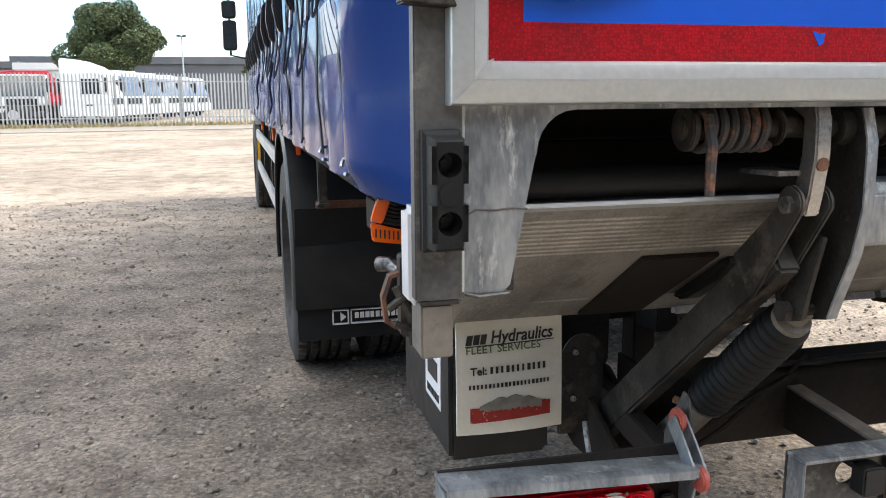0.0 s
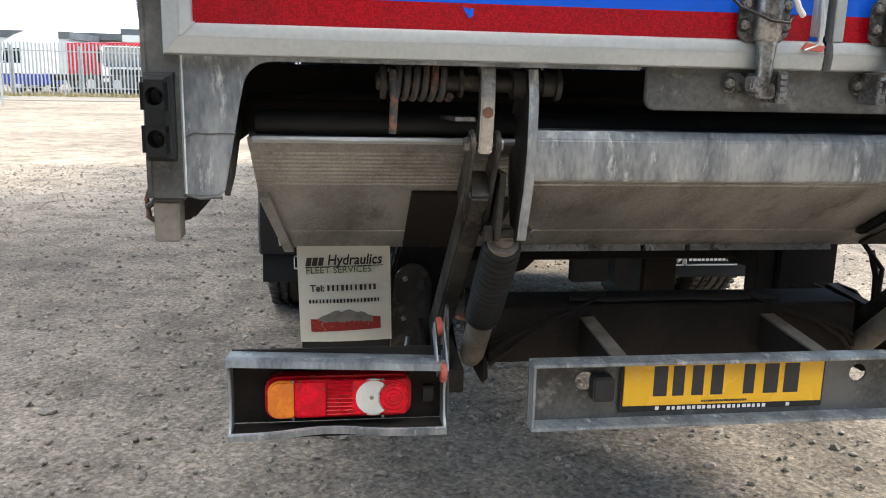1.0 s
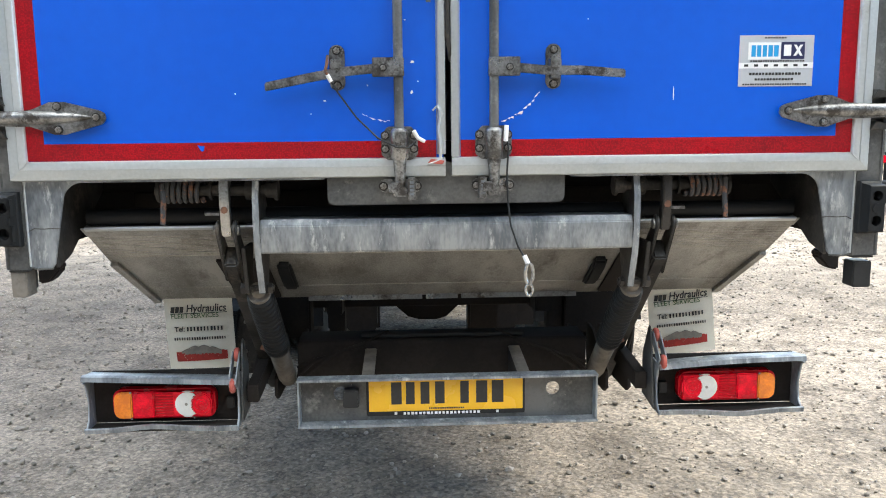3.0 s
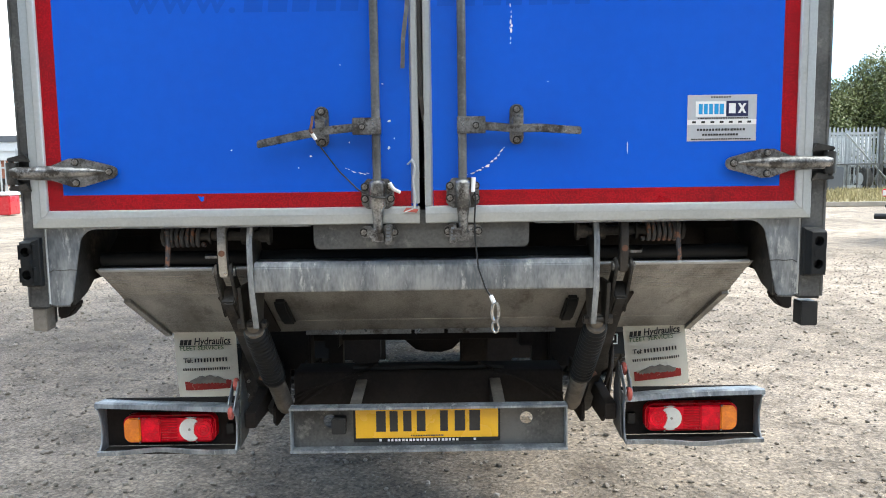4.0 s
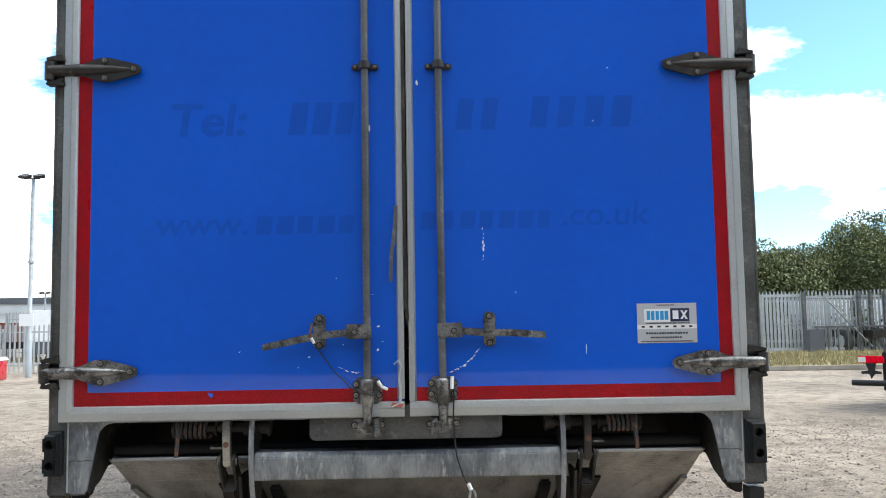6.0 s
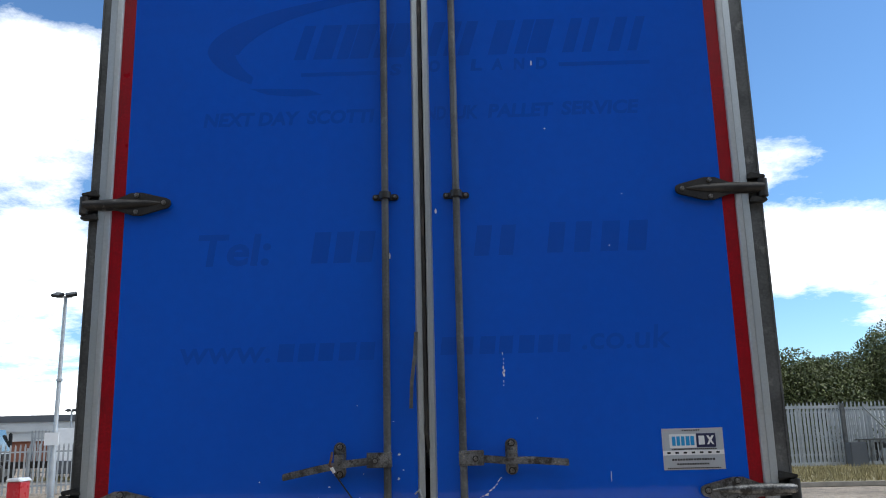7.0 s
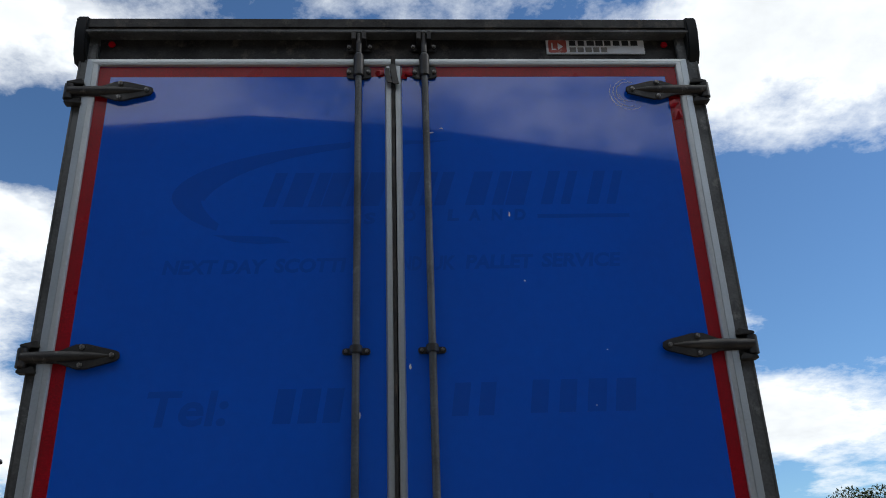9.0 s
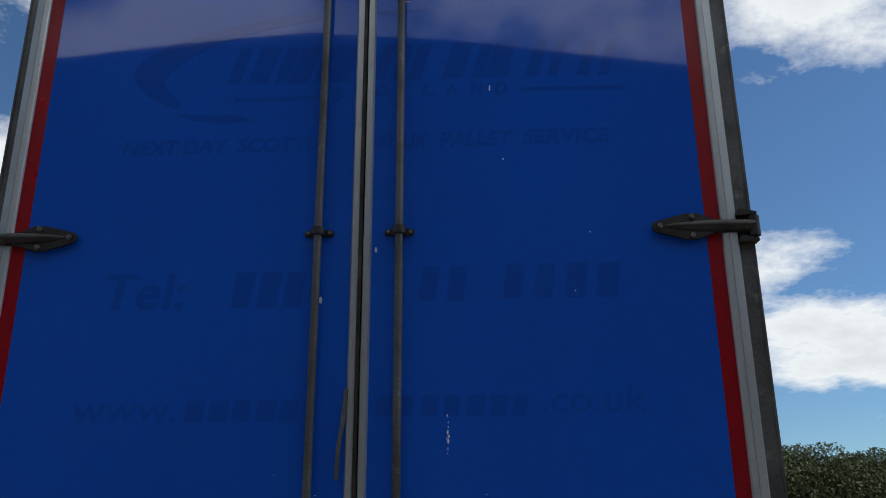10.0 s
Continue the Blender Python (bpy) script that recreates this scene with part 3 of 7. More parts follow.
def rear_post(s):
    """Corner post with its lower leg, s = -1 or 1 for the side."""
    bm = bmn()
    a, b = (-1.277, -1.214) if s < 0 else (1.214, 1.290)
    prism(bm, [(a, 0.012), (b, 0.012), (b, 0.034), (a, 0.034)], "z", 1.0, 3.94)
    post = part("corner_post", bm, GALV_DARK, lorry, "grey steel corner post", bev=0.004)
    # the outer bead that runs up the post
    bm = bmn()
    e = a if s < 0 else b
    prism(bm, [(e - 0.005, 0.009), (e + 0.005, 0.009), (e + 0.005, 0.034), (e - 0.005, 0.034)], "z", 1.004, 3.94)
    part("post_edge", bm, GALV_DARK, post, bev=0.002)
    # leg plate that flares into the arch above the lift
    bm = bmn()
    top = 1.268
    pts = [(s * 1.222, 1.006), (s * 1.156, 1.006)]
    pts += [(s * 1.146, 1.018), (s * 1.113, 1.19)]
    for k in range(7):
        ang = radians(90 * k / 6)
        pts.append((s * (1.111 - 0.055 * (1 - math.cos(ang))), 1.195 + 0.058 * math.sin(ang)))
    pts += [(s * 0.36, 1.253), (s * 0.36, top), (s * 1.222, top)]
    prism(bm, pts, "y", 0.020, 0.030)
    part("leg_plate", bm, GALV, post, "mottled galvanised leg plate", bev=0.002)
    # return flange along the inner edge of the leg, and its bracing gusset
    bm = bmn()
    prism(bm, [(0.030, 1.006), (0.12, 1.03), (0.42, 1.2), (0.42, 1.25), (0.030, 1.25)], "x", s * 1.148, s * 1.138)
    part("gusset", bm, ARM, post, bev=0.001)
    bm = bmn()
    tube(bm, [(s * 1.216, 0.018, 1.012), (s * 1.216, 0.018, 1.262)], 0.0032, 6)
    part("weld_seam", bm, ALU_LIGHT, post, "pale weld bead")
    bm = bmn()
    tube(bm, [(s * 1.212, 0.02, 1.008), (s * 1.192, 0.014, 1.004), (s * 1.15, 0.016, 1.006)], 0.003, 6)
    part("weld_bead", bm, GALV_DARK, post)
    bm = bmn()
    tube(bm, [(s * 1.212, 0.018, 1.115 + 0.002 * k) if k == 0 else (s * (1.212 - 0.088 * k / 6), 0.0198, 1.122 + 0.001 * math.sin(k * 1.7)) for k in range(7)], 0.0016, 6)
    part("weld_bead", bm, GALV_DARK, post)
    # black two-hole bump stop
    bm = bmn()
    x0, x1 = (s * (1.271 if s < 0 else 1.282), s * 1.224)
    lo, hi = min(x0, x1), max(x0, x1)
    cx = (lo + hi) / 2 - 0.003
    holed_plate(bm, 1.086, 1.218, lo + 0.004, hi - 0.010, -0.052, -0.034, [(1.117, cx, 0.0155), (1.190, cx, 0.0155)])
    bmesh.ops.transform(bm, matrix=Matrix(((0, 0, 1, 0), (0, 1, 0, 0), (1, 0, 0, 0), (0, 0, 0, 1))), verts=bm.verts[:])
    old = None
    for y, g in ((-0.052, 0.0), (-0.047, 0.004), (-0.012, 0.006), (-0.008, 0.012), (0.012, 0.012)):
        cur = [bm.verts.new(p) for p in ((lo + 0.004 - g * 0.7, y, 1.086 - g), (hi - 0.010 + g * 0.7, y, 1.086 - g), (hi - 0.010 + g * 0.7, y, 1.218 + g), (lo + 0.004 - g * 0.7, y, 1.218 + g))]
        if old:
            for q in range(4):
                bm.faces.new((old[q], old[(q + 1) % 4], cur[(q + 1) % 4], cur[q]))
        old = cur
    bm.faces.new(old)
    part("bump_stop", bm, RUBBER, post, "black rubber bump stop with two bolt holes")
    for zz in (1.117, 1.190):
        bm = bmn()
        n = 18
        prev = None
        for r, y in ((0.0150, -0.038), (0.0130, -0.014), (0.0001, -0.014)):
            cur = [bm.verts.new((cx + r * math.cos(2 * math.pi * k / n), y, zz + r * math.sin(2 * math.pi * k / n))) for k in range(n)]
            if prev:
                for k in range(n):
                    bm.faces.new((prev[k], prev[(k + 1) % n], cur[(k + 1) % n], cur[k]))
            prev = cur
        part("bolt_hole", bm, INK, post)
        bm = bmn()
        cyl(bm, (cx, -0.014, zz), (cx, -0.024, zz), 0.0065, 6)
        part("bolt_head", bm, ARM, post, bev=0.001)
    bm = bmn()
    cyl(bm, (cx, -0.050, 1.1535), (cx, -0.0542, 1.1535), 0.0150, 20)
    part("boss", bm, RUBBER, post, bev=0.001)
    # foot block
    bm = bmn()
    prism(bm, rounded(lo - 0.003, lo + 0.042, 0.922, 0.998, 0.005), "y", 0.014, 0.075) if s < 0 else prism(bm, rounded(hi - 0.054, hi + 0.002, 0.905, 0.985, 0.006), "y", 0.014, 0.075)
    part("foot_block", bm, TAN if s < 0 else PLASTIC, post, "dusty rubber foot block" if s < 0 else "black rubber foot block", bev=0.003)
    bm = bmn()
    prism(bm, [(lo - 0.004, 0.997), (hi + 0.002, 0.997), (hi + 0.002, 1.003), (lo - 0.004, 1.003)], "y", 0.010, 0.09)
    part("foot_plate", bm, ARM, post, bev=0.001)
    # grimy catch behind the foot
    bm = bmn()
    prism(bm, [(s * 1.262, 0.932), (s * 1.227, 0.938), (s * 1.212, 0.956), (s * 1.195, 0.974), (s * 1.197, 0.996), (s * 1.262, 0.996)], "y", 0.16, 0.22)
    part("catch", bm, CHASSIS, post, bev=0.006)
    post.matrix_basis = RAKE
    return post


rear_post(-1)
rear_post(1)

# header over the doors
bm = bmn()
box(bm, -1.29, 1.29, 0.035, 0.10, 3.79, 3.93)
header = part("header_rail", bm, ARM, lorry, "dark grey header rail above the doors", bev=0.003)
header.matrix_basis = RAKE
bm = bmn()
box(bm, -1.285, 1.285, -0.022, 0.09, 3.936, 3.992)
part("top_rail", bm, ARM, header, bev=0.008)
bm = bmn()
box(bm, -1.275, 1.275, -0.026, 0.03, 3.914, 3.930)
part("drip_strip", bm, GALV_DARK, header, "thin grey drip strip", bev=0.003)
for s in (-1, 1):
    bm = bmn()
    a, b = sorted((s * 1.252, s * 1.304))
    prism(bm, [(-0.03, 3.996), (0.09, 3.996), (0.09, 3.81), (0.02, 3.78), (-0.012, 3.82), (-0.034, 3.92)], "x", a, b)
    part("corner_cap", bm, RUBBER, header, "black corner cap", bev=0.008)
    bm = bmn()
    cyl(bm, (s * 1.168, 0.036, 3.893), (s * 1.168, 0.024, 3.893), 0.014, 18)
    part("marker_lamp", bm, REDDARK, header, "small round red marker lamp", bev=0.003)
    for zz in (3.87, 3.845):
        bolt(s * 1.232, 0.034, zz, header, 0.8)
    for xx in (-0.42, 0.30):
        bolt(s * abs(xx), 0.034, 3.82, header, 0.35)

# maker's plate on the header: words become bars
bm = bmn()
box(bm, 0.655, 1.08, 0.028, 0.034, 3.846, 3.920)
part("maker_plate", bm, PURE, header, "white maker's plate with grey lettering")
bm = bmn()
prism(bm, rounded(0.664, 0.742, 3.851, 3.915, 0.008), "y", 0.0265, 0.028)
part("plate_mark", bm, LINKRED, header, bev=0.0)
bm = bmn()
prism(bm, [(0.704, 3.863), (0.728, 3.881), (0.704, 3.900)], "y", 0.0252, 0.0265)
prism(bm, [(0.677, 3.863), (0.697, 3.863), (0.697, 3.869), (0.683, 3.869), (0.683, 3.900), (0.677, 3.900)], "y", 0.0252, 0.0265)
part("plate_arrow", bm, PURE, header)
bar_parts("plate_bar", 0.755, 1.06, 3.887, 3.913, 0.028, 8, INK, header, 0.22, 0, 2)
bar_parts("plate_bar", 0.755, 0.925, 3.853, 3.878, 0.028, 5, GREY_INK, header, 0.22, 0, 3)

# sill under the doors and the notched plate in its middle
bm = bmn()
prism(bm, rounded(-0.352, 0.342, 1.179, 1.30, 0.022, (1, 1, 0, 0)), "y", 0.012, 0.024)
part("sill_plate", bm, GALV_DARK, lorry, "grey steel plate under the doors", bev=0.002)
bm = bmn()
box(bm, -1.2, 1.2, 0.031, 0.11, 1.257, 1.30)
part("rear_sill", bm, GALV_DARK, lorry, bev=0.003)


def door(s, x0, x1):
    """One rear door: panel, frame, tape; hinges outside, lock rod by the middle."""
    bm = bmn()
    n, k = 26, 40
    grid = [[bm.verts.new((x0 + 0.006 + (x1 - x0 - 0.012) * i / n, 0.0, DOOR_BOT + 0.006 + (DOOR_TOP - DOOR_BOT - 0.012) * j / k)) for i in range(n + 1)] for j in range(k + 1)]
    for j in range(k):
        for i in range(n):
            bm.faces.new((grid[j][i], grid[j][i + 1], grid[j + 1][i + 1], grid[j + 1][i]))
    ext = bmesh.ops.extrude_face_region(bm, geom=bm.faces[:])
    bmesh.ops.translate(bm, vec=(0, 0.028, 0), verts=[g for g in ext["geom"] if isinstance(g, bmesh.types.BMVert)])
    d = part("rear_door", bm, BLUE, lorry, "blue painted rear door with faded dark lettering")
    out, inn = (x0, x1) if s < 0 else (x1, x0)
    t = -s  # towards the middle
    # frame: bevelled face with a paler inner lip that falls to the panel, mitred at the outer corners
    FACE = [(0.0, 0.018), (0.0, -0.008), (0.003, -0.0125), (0.026, -0.0165), (0.030, -0.0165), (0.030, 0.018)]
    LIP = [(0.030, 0.012), (0.030, -0.0150), (0.033, -0.0152), (0.048, -0.0125), (0.0515, -0.007), (0.0515, 0.012)]
    low, high = DOOR_BOT - 0.004, DOOR_TOP + 0.003
    for nm, material, sec in (("frame_stile", ALU, FACE), ("frame_lip", ALU_LIGHT, LIP)):
        # outer stile, bottom rail, top rail: width scale across and up
        for side, ends in (("stile", ((low, 1, 1.08), (high, -1, 0.62))), ("rail", ((low, 1, 1.08),)), ("rail", ((high, -1, 0.62),))):
            bm = bmn()
            if side == "stile":
                rings = [[bm.verts.new((out + t * q, y, e + up * k * q)) for q, y in sec] for e, up, k in ends]
            else:
                e, up, k = ends[0]
                rings = [[bm.verts.new((out + t * q, y, e + up * k * q)) for q, y in sec], [bm.verts.new((inn - t * 0.001, y, e + up * k * q)) for q, y in sec]]
            bm.faces.new(rings[0])
            bm.faces.new(rings[1][::-1])
            for i in range(len(sec)):
                j = (i + 1) % len(sec)
                bm.faces.new((rings[0][i], rings[1][i], rings[1][j], rings[0][j]))
            part(nm if side == "stile" or material is ALU_LIGHT else "frame_rail", bm, material, d, "" if material is ALU_LIGHT else "aluminium frame piece, mitred", bev=0.0007)
    bm = bmn()
    prism(bm, [(inn, 0.018), (inn, -0.010), (inn - t * 0.020, -0.012), (inn - t * 0.026, -0.001), (inn - t * 0.026, 0.018)], "z", DOOR_BOT + 0.052 if s > 0 else DOOR_BOT + 0.06, DOOR_TOP - 0.030)
    part("frame_stile", bm, ALU, d, "aluminium meeting stile", bev=0.0015)
    # small bright mitre tab at the lower outer corner
    bm = bmn()
    prism(bm, [(out + t * 0.031, DOOR_BOT + 0.027), (out + t * 0.046, DOOR_BOT + 0.049), (out + t * 0.056, DOOR_BOT + 0.054), (out + t * 0.049, DOOR_BOT + 0.043)], "y", -0.0175, -0.0075)
    part("mitre_tab", bm, ALU_LIGHT, d)
    # reflective tape inside the frame
    i0, z0, z1 = out + t * 0.050, DOOR_BOT + 0.052, DOOR_TOP - 0.031
    bm = bmn()
    u, v = sorted((i0, i0 + t * 0.049))
    box(bm, u, v, -0.0013, 0.0008, z0, z1)
    part("reflective_tape", bm, RED, d, "red reflective tape")
    bm = bmn()
    u, v = sorted((i0 + t * 0.049, inn - t * 0.027))
    box(bm, u, v, -0.0011, 0.0008, z0, z0 + 0.048)
    part("reflective_tape", bm, RED, d, "red reflective tape")
    bm = bmn()
    box(bm, u, v, -0.0011, 0.0008, z1 - 0.047, z1)
    part("reflective_tape", bm, RED, d, "faded red reflective tape")
    # strap hinges
    for hz in (1.437, 2.536, 3.630):
        bm = bmn()
        e = s * 1.290
        outline = [(e, hz - 0.020), (s * 1.165, hz - 0.024), (s * 1.10, hz - 0.046), (s * 1.07, hz - 0.046), (s * 0.968, hz - 0.018), (s * 0.958, hz - 0.006),
                   (s * 0.960, hz + 0.012), (s * 0.975, hz + 0.020), (s * 1.07, hz + 0.044), (s * 1.11, hz + 0.044), (s * 1.165, hz + 0.022), (e, hz + 0.018)]
        prism(bm, outline, "y", -0.022, -0.012)
        # the two upper hinges take a darker steel than the lowest
        part("hinge", bm, STEEL if hz < 2 else DULL, d, "worn steel strap hinge" if hz < 2 else "dark steel strap hinge", bev=0.002)
        bm = bmn()
        xs = [s * v for v in (1.292, 1.23, 1.165, 1.10, 1.045, 0.998)]
        rr = [0.015, 0.015, 0.016, 0.014, 0.010, 0.003]
        prev = None
        for x, r in zip(xs, rr):
            cur = [bm.verts.new((x, -0.021 - r * math.sin(math.pi * q / 6) * 0.9, hz + 0.001 + r * 1.25 * math.cos(math.pi * q / 6))) for q in range(7)]
            if prev:
                for q in range(6):
                    bm.faces.new((prev[q], prev[q + 1], cur[q + 1], cur[q]))
            prev = cur
        part("hinge_rib", bm, STEEL if hz < 2 else DULL, d)
        bm = bmn()
        cyl(bm, (s * 1.291, -0.012, hz - 0.036), (s * 1.291, -0.012, hz + 0.034), 0.019, 14)
        cyl(bm, (s * 1.294, -0.012, hz - 0.044), (s * 1.294, -0.012, hz + 0.046), 0.008, 10)
        for zz in (hz + 0.034, hz - 0.058):
            prism(bm, [(s * 1.232, zz), (s * 1.302, zz + 0.004), (s * 1.302, zz + 0.014), (s * 1.246, zz + 0.026)], "y", -0.022, 0.014)
        part("hinge_knuckle", bm, ARM, d, bev=0.002)
        for hx, dz in ((0.983, 0.001), (1.088, 0.032), (1.088, -0.033)):
            bolt(s * hx, -0.020, hz + dz, d, 0.95)
    # lock rod with its guides
    rx = -0.140 if s < 0 else 0.129
    bm = bmn()
    cyl(bm, (rx, -0.032, 1.34), (rx, -0.032, 3.80), 0.0135, 16)
    part("lock_rod", bm, GALV_DARK, d, "grey steel lock rod")
    for gz in (2.538,):
        bm = bmn()
        cyl(bm, (rx, -0.032, gz - 0.014), (rx, -0.032, gz + 0.014), 0.022, 16)
        prism(bm, rounded(rx - 0.05, rx + 0.05, gz - 0.012, gz + 0.012, 0.0115), "y", -0.010, -0.001)
        part("rod_guide", bm, DULL, d, bev=0.002)
        for dx in (-0.037, 0.037):
            bolt(rx + dx, -0.010, gz, d, 0.7)
    # upper keeper and cam
    bm = bmn()
    prism(bm, rounded(rx - 0.050, rx + 0.050, 3.692, 3.752, 0.018), "y", -0.012, -0.001)
    cyl(bm, (rx, -0.032, 3.688), (rx, -0.032, 3.79), 0.021, 16)
    cyl(bm, (rx, -0.032, 3.80), (rx, -0.030, 3.90), 0.0125, 12)
    part("rod_bracket", bm, DULL, d, bev=0.003)
    bm = bmn()
    prism(bm, rounded(rx - 0.056, rx + 0.056, 3.852, 3.892, 0.018), "y", 0.022, 0.034)
    box(bm, rx - 0.030, rx - 0.012, -0.05, 0.024, 3.862, 3.905)
    box(bm, rx + 0.012, rx + 0.030, -0.05, 0.024, 3.862, 3.905)
    part("keeper", bm, DULL, d, bev=0.003)
    for dx in (-0.040, 0.040):
        bolt(rx + dx, -0.012, 3.722, d, 0.85)
        bolt(rx + dx * 1.1, 0.022, 3.872, d, 0.85)
    # lower bracket, cam and keeper
    bm = bmn()
    prism(bm, [(rx - 0.052, 1.324), (rx - 0.034, 1.309), (rx + 0.034, 1.309), (rx + 0.052, 1.324), (rx + 0.052, 1.379), (rx + 0.034, 1.404), (rx - 0.034, 1.404), (rx - 0.052, 1.379)], "y", -0.018, -0.013)
    tube(bm, [(rx, -0.034, 1.311), (rx, -0.034, 1.317), (rx, -0.034, 1.391), (rx, -0.034, 1.399)], [0.022, 0.0255, 0.0255, 0.018], 18)
    part("rod_bracket", bm, STEEL, d, "steel lock bracket", bev=0.002)
    for dx in (-0.041, 0.041):
        for zz in (1.341, 1.379):
            bolt(rx + dx, -0.018, zz, d, 0.95)
    bm = bmn()
    tube(bm, [(rx, -0.034, 1.314), (rx, -0.036, 1.277), (rx, -0.036, 1.232)], [0.020, 0.016, 0.0145], 14)
    prism(bm, [(rx - 0.020, 1.207), (rx + 0.020, 1.207), (rx + 0.018, 1.235), (rx - 0.016, 1.235)], "y", -0.052, -0.016)
    prism(bm, rounded(rx - 0.034, rx - 0.002, 1.219, 1.247, 0.008), "y", -0.058, -0.030)
    part("locking_cam", bm, STEEL, d, "steel locking cam", bev=0.003)
    side = 1 if s < 0 else -1
    bm = bmn()
    prism(bm, rounded(rx - 0.062, rx + 0.062, 1.215, 1.253, 0.018), "y", 0.004, 0.012)
    prism(bm, rounded(min(side * 0.022, side * 0.044) + rx, max(side * 0.022, side * 0.044) + rx, 1.198, 1.259, 0.004), "y", -0.052, 0.004)
    part("keeper", bm, STEEL, d, "cast steel keeper", bev=0.002)
    bm = bmn()
    for k in range(4):
        box(bm, rx + side * 0.033 - 0.006, rx + side * 0.033 + 0.006, -0.0535, -0.052, 1.211 + 0.011 * k, 1.218 + 0.011 * k)
    part("cast_mark", bm, GALV, d)
    for dx in (-0.049, 0.049):
        bolt(rx + dx, 0.004, 1.233, d, 1.0)
    # swing handle and its catch
    hz = 1.568
    bm = bmn()
    prism(bm, rounded(min(rx - side * 0.072, rx + side * 0.016), max(rx - side * 0.072, rx + side * 0.016), hz - 0.026, hz + 0.026, 0.003), "y", -0.052, -0.022)
    part("handle_hub", bm, STEEL, d, bev=0.003)
    bolt(rx - side * 0.042, -0.052, hz - 0.002, d, 0.8)
    bm = bmn()
    x1h = rx - side * 0.37
    strip_pts = [(rx - side * 0.05, -0.036, hz - 0.002), (rx - side * 0.16, -0.036, hz - 0.012), (rx - side * 0.24, -0.040, hz - 0.026 if s < 0 else hz - 0.012), (x1h, -0.044, hz - 0.052 if s < 0 else hz - 0.022)]
    prev = None
    for k, (x, y, z) in enumerate(strip_pts):
        h, th = (0.013 if k < 3 else 0.012), 0.005
        cur = [bm.verts.new(q) for q in ((x, y - th, z - h), (x, y - th, z + h), (x, y + th, z + h), (x, y + th, z - h))]
        if prev:
            for q in range(4):
                bm.faces.new((prev[q], prev[(q + 1) % 4], cur[(q + 1) % 4], cur[q]))
        else:
            bm.faces.new(cur)
        prev = cur
    bm.faces.new(prev[::-1])
    part("handle", bm, STEEL, d, "flat steel swing handle", bev=0.003)
    cx = rx - side * 0.172
    bm = bmn()
    prism(bm, rounded(cx - 0.022, cx + 0.022, hz - 0.062, hz + 0.064, 0.021), "y", -0.008, -0.001)
    prism(bm, rounded(cx - 0.016, cx + 0.016, hz - 0.004, hz + 0.022, 0.004), "y", -0.050, -0.006)
    prism(bm, rounded(cx - 0.013, cx + 0.013, hz - 0.034, hz - 0.026, 0.003), "y", -0.050, -0.006)
    part("handle_catch", bm, STEEL, d, "steel handle catch", bev=0.003)
    bolt(cx, -0.008, hz + 0.048, d, 0.95)
    bolt(cx, -0.008, hz - 0.048, d, 0.95)
    return d


door_l = door(-1, -1.240, -0.008)
door_r = door(1, 0.009, 1.237)
door_l.matrix_basis = door_r.matrix_basis = RAKE

# torn rubber seal between the doors
bm = bmn()
strip(bm, [(-0.001, -0.0135, z) for z in (3.66, 3.0, 2.4, 1.9)] + [(0.0, -0.013, 1.66), (0.004, -0.010, 1.625), (0.009, -0.004, 1.585)], 0.012, 0.004)
part("door_seal", bm, ARM, door_l, "torn black rubber door seal", bev=0.001)
bm = bmn()
strip(bm, [(-0.032, -0.014, 2.02), (-0.038, -0.020, 1.93), (-0.050, -0.024, 1.84), (-0.054, -0.022, 1.745)], 0.013, 0.004)
part("seal_strip", bm, GALV_DARK, door_l, "loose hanging strip of seal")
bm = bmn()
strip(bm, [(-0.024, -0.015, 3.74), (-0.022, -0.02, 3.70), (-0.012, -0.03, 3.66)], 0.02, 0.004)
strip(bm, [(-0.002, -0.014, 3.76), (0.004, -0.026, 3.70), (0.012, -0.03, 3.655)], 0.024, 0.004)
part("bent_trim", bm, DULL, door_r, "bent trim end")
# chewed corner of the left door
bm = bmn()
tube(bm, [(-0.045, -0.012, 1.448), (-0.030, -0.016, 1.462), (-0.020, -0.018, 1.44), (-0.028, -0.018, 1.40), (-0.022, -0.018, 1.35), (-0.024, -0.020, 1.31), (-0.055, -0.022, 1.298)], [0.003, 0.005, 0.006, 0.004, 0.006, 0.005, 0.003], 7)
part("torn_edge", bm, ALU_LIGHT, door_l, "torn bright edge of the door")
bm = bmn()
prism(bm, [(-0.060, 1.300), (-0.018, 1.296), (-0.012, 1.306), (-0.05, 1.312)], "y", -0.024, -0.016)
part("torn_tape", bm, LINKRED, door_l)

# faded lettering of both doors, split where the doors part
def print_bars(parent, x0, x1, z0, z1, n, shear=0.18, seed=1, gap=0.25, y=0.0):
    bar_parts("faded_letter", x0, x1, z0, z1, y, n, GHOST, parent, gap, shear, seed)


def fitted_word(body, x0, x1, z, cap, parent, shear=0.12, bold=0.0):
    """A word stretched to run from x0 to x1 with capitals cap high."""
    ob = lettering("faded_word", body, 0, 0.0, 0, cap / 0.70, GHOST, parent, shear, 1.0, lift=0.0003, bold=bold)
    xs = [v.co.x for v in ob.data.vertices]
    k = (x1 - x0) / (max(xs) - min(xs))
    low = min(xs)
    for v in ob.data.vertices:
        v.co.x, v.co.z = x0 + (v.co.x - low) * k, v.co.z + z
    ob["kind"] = "stuff"
    return ob


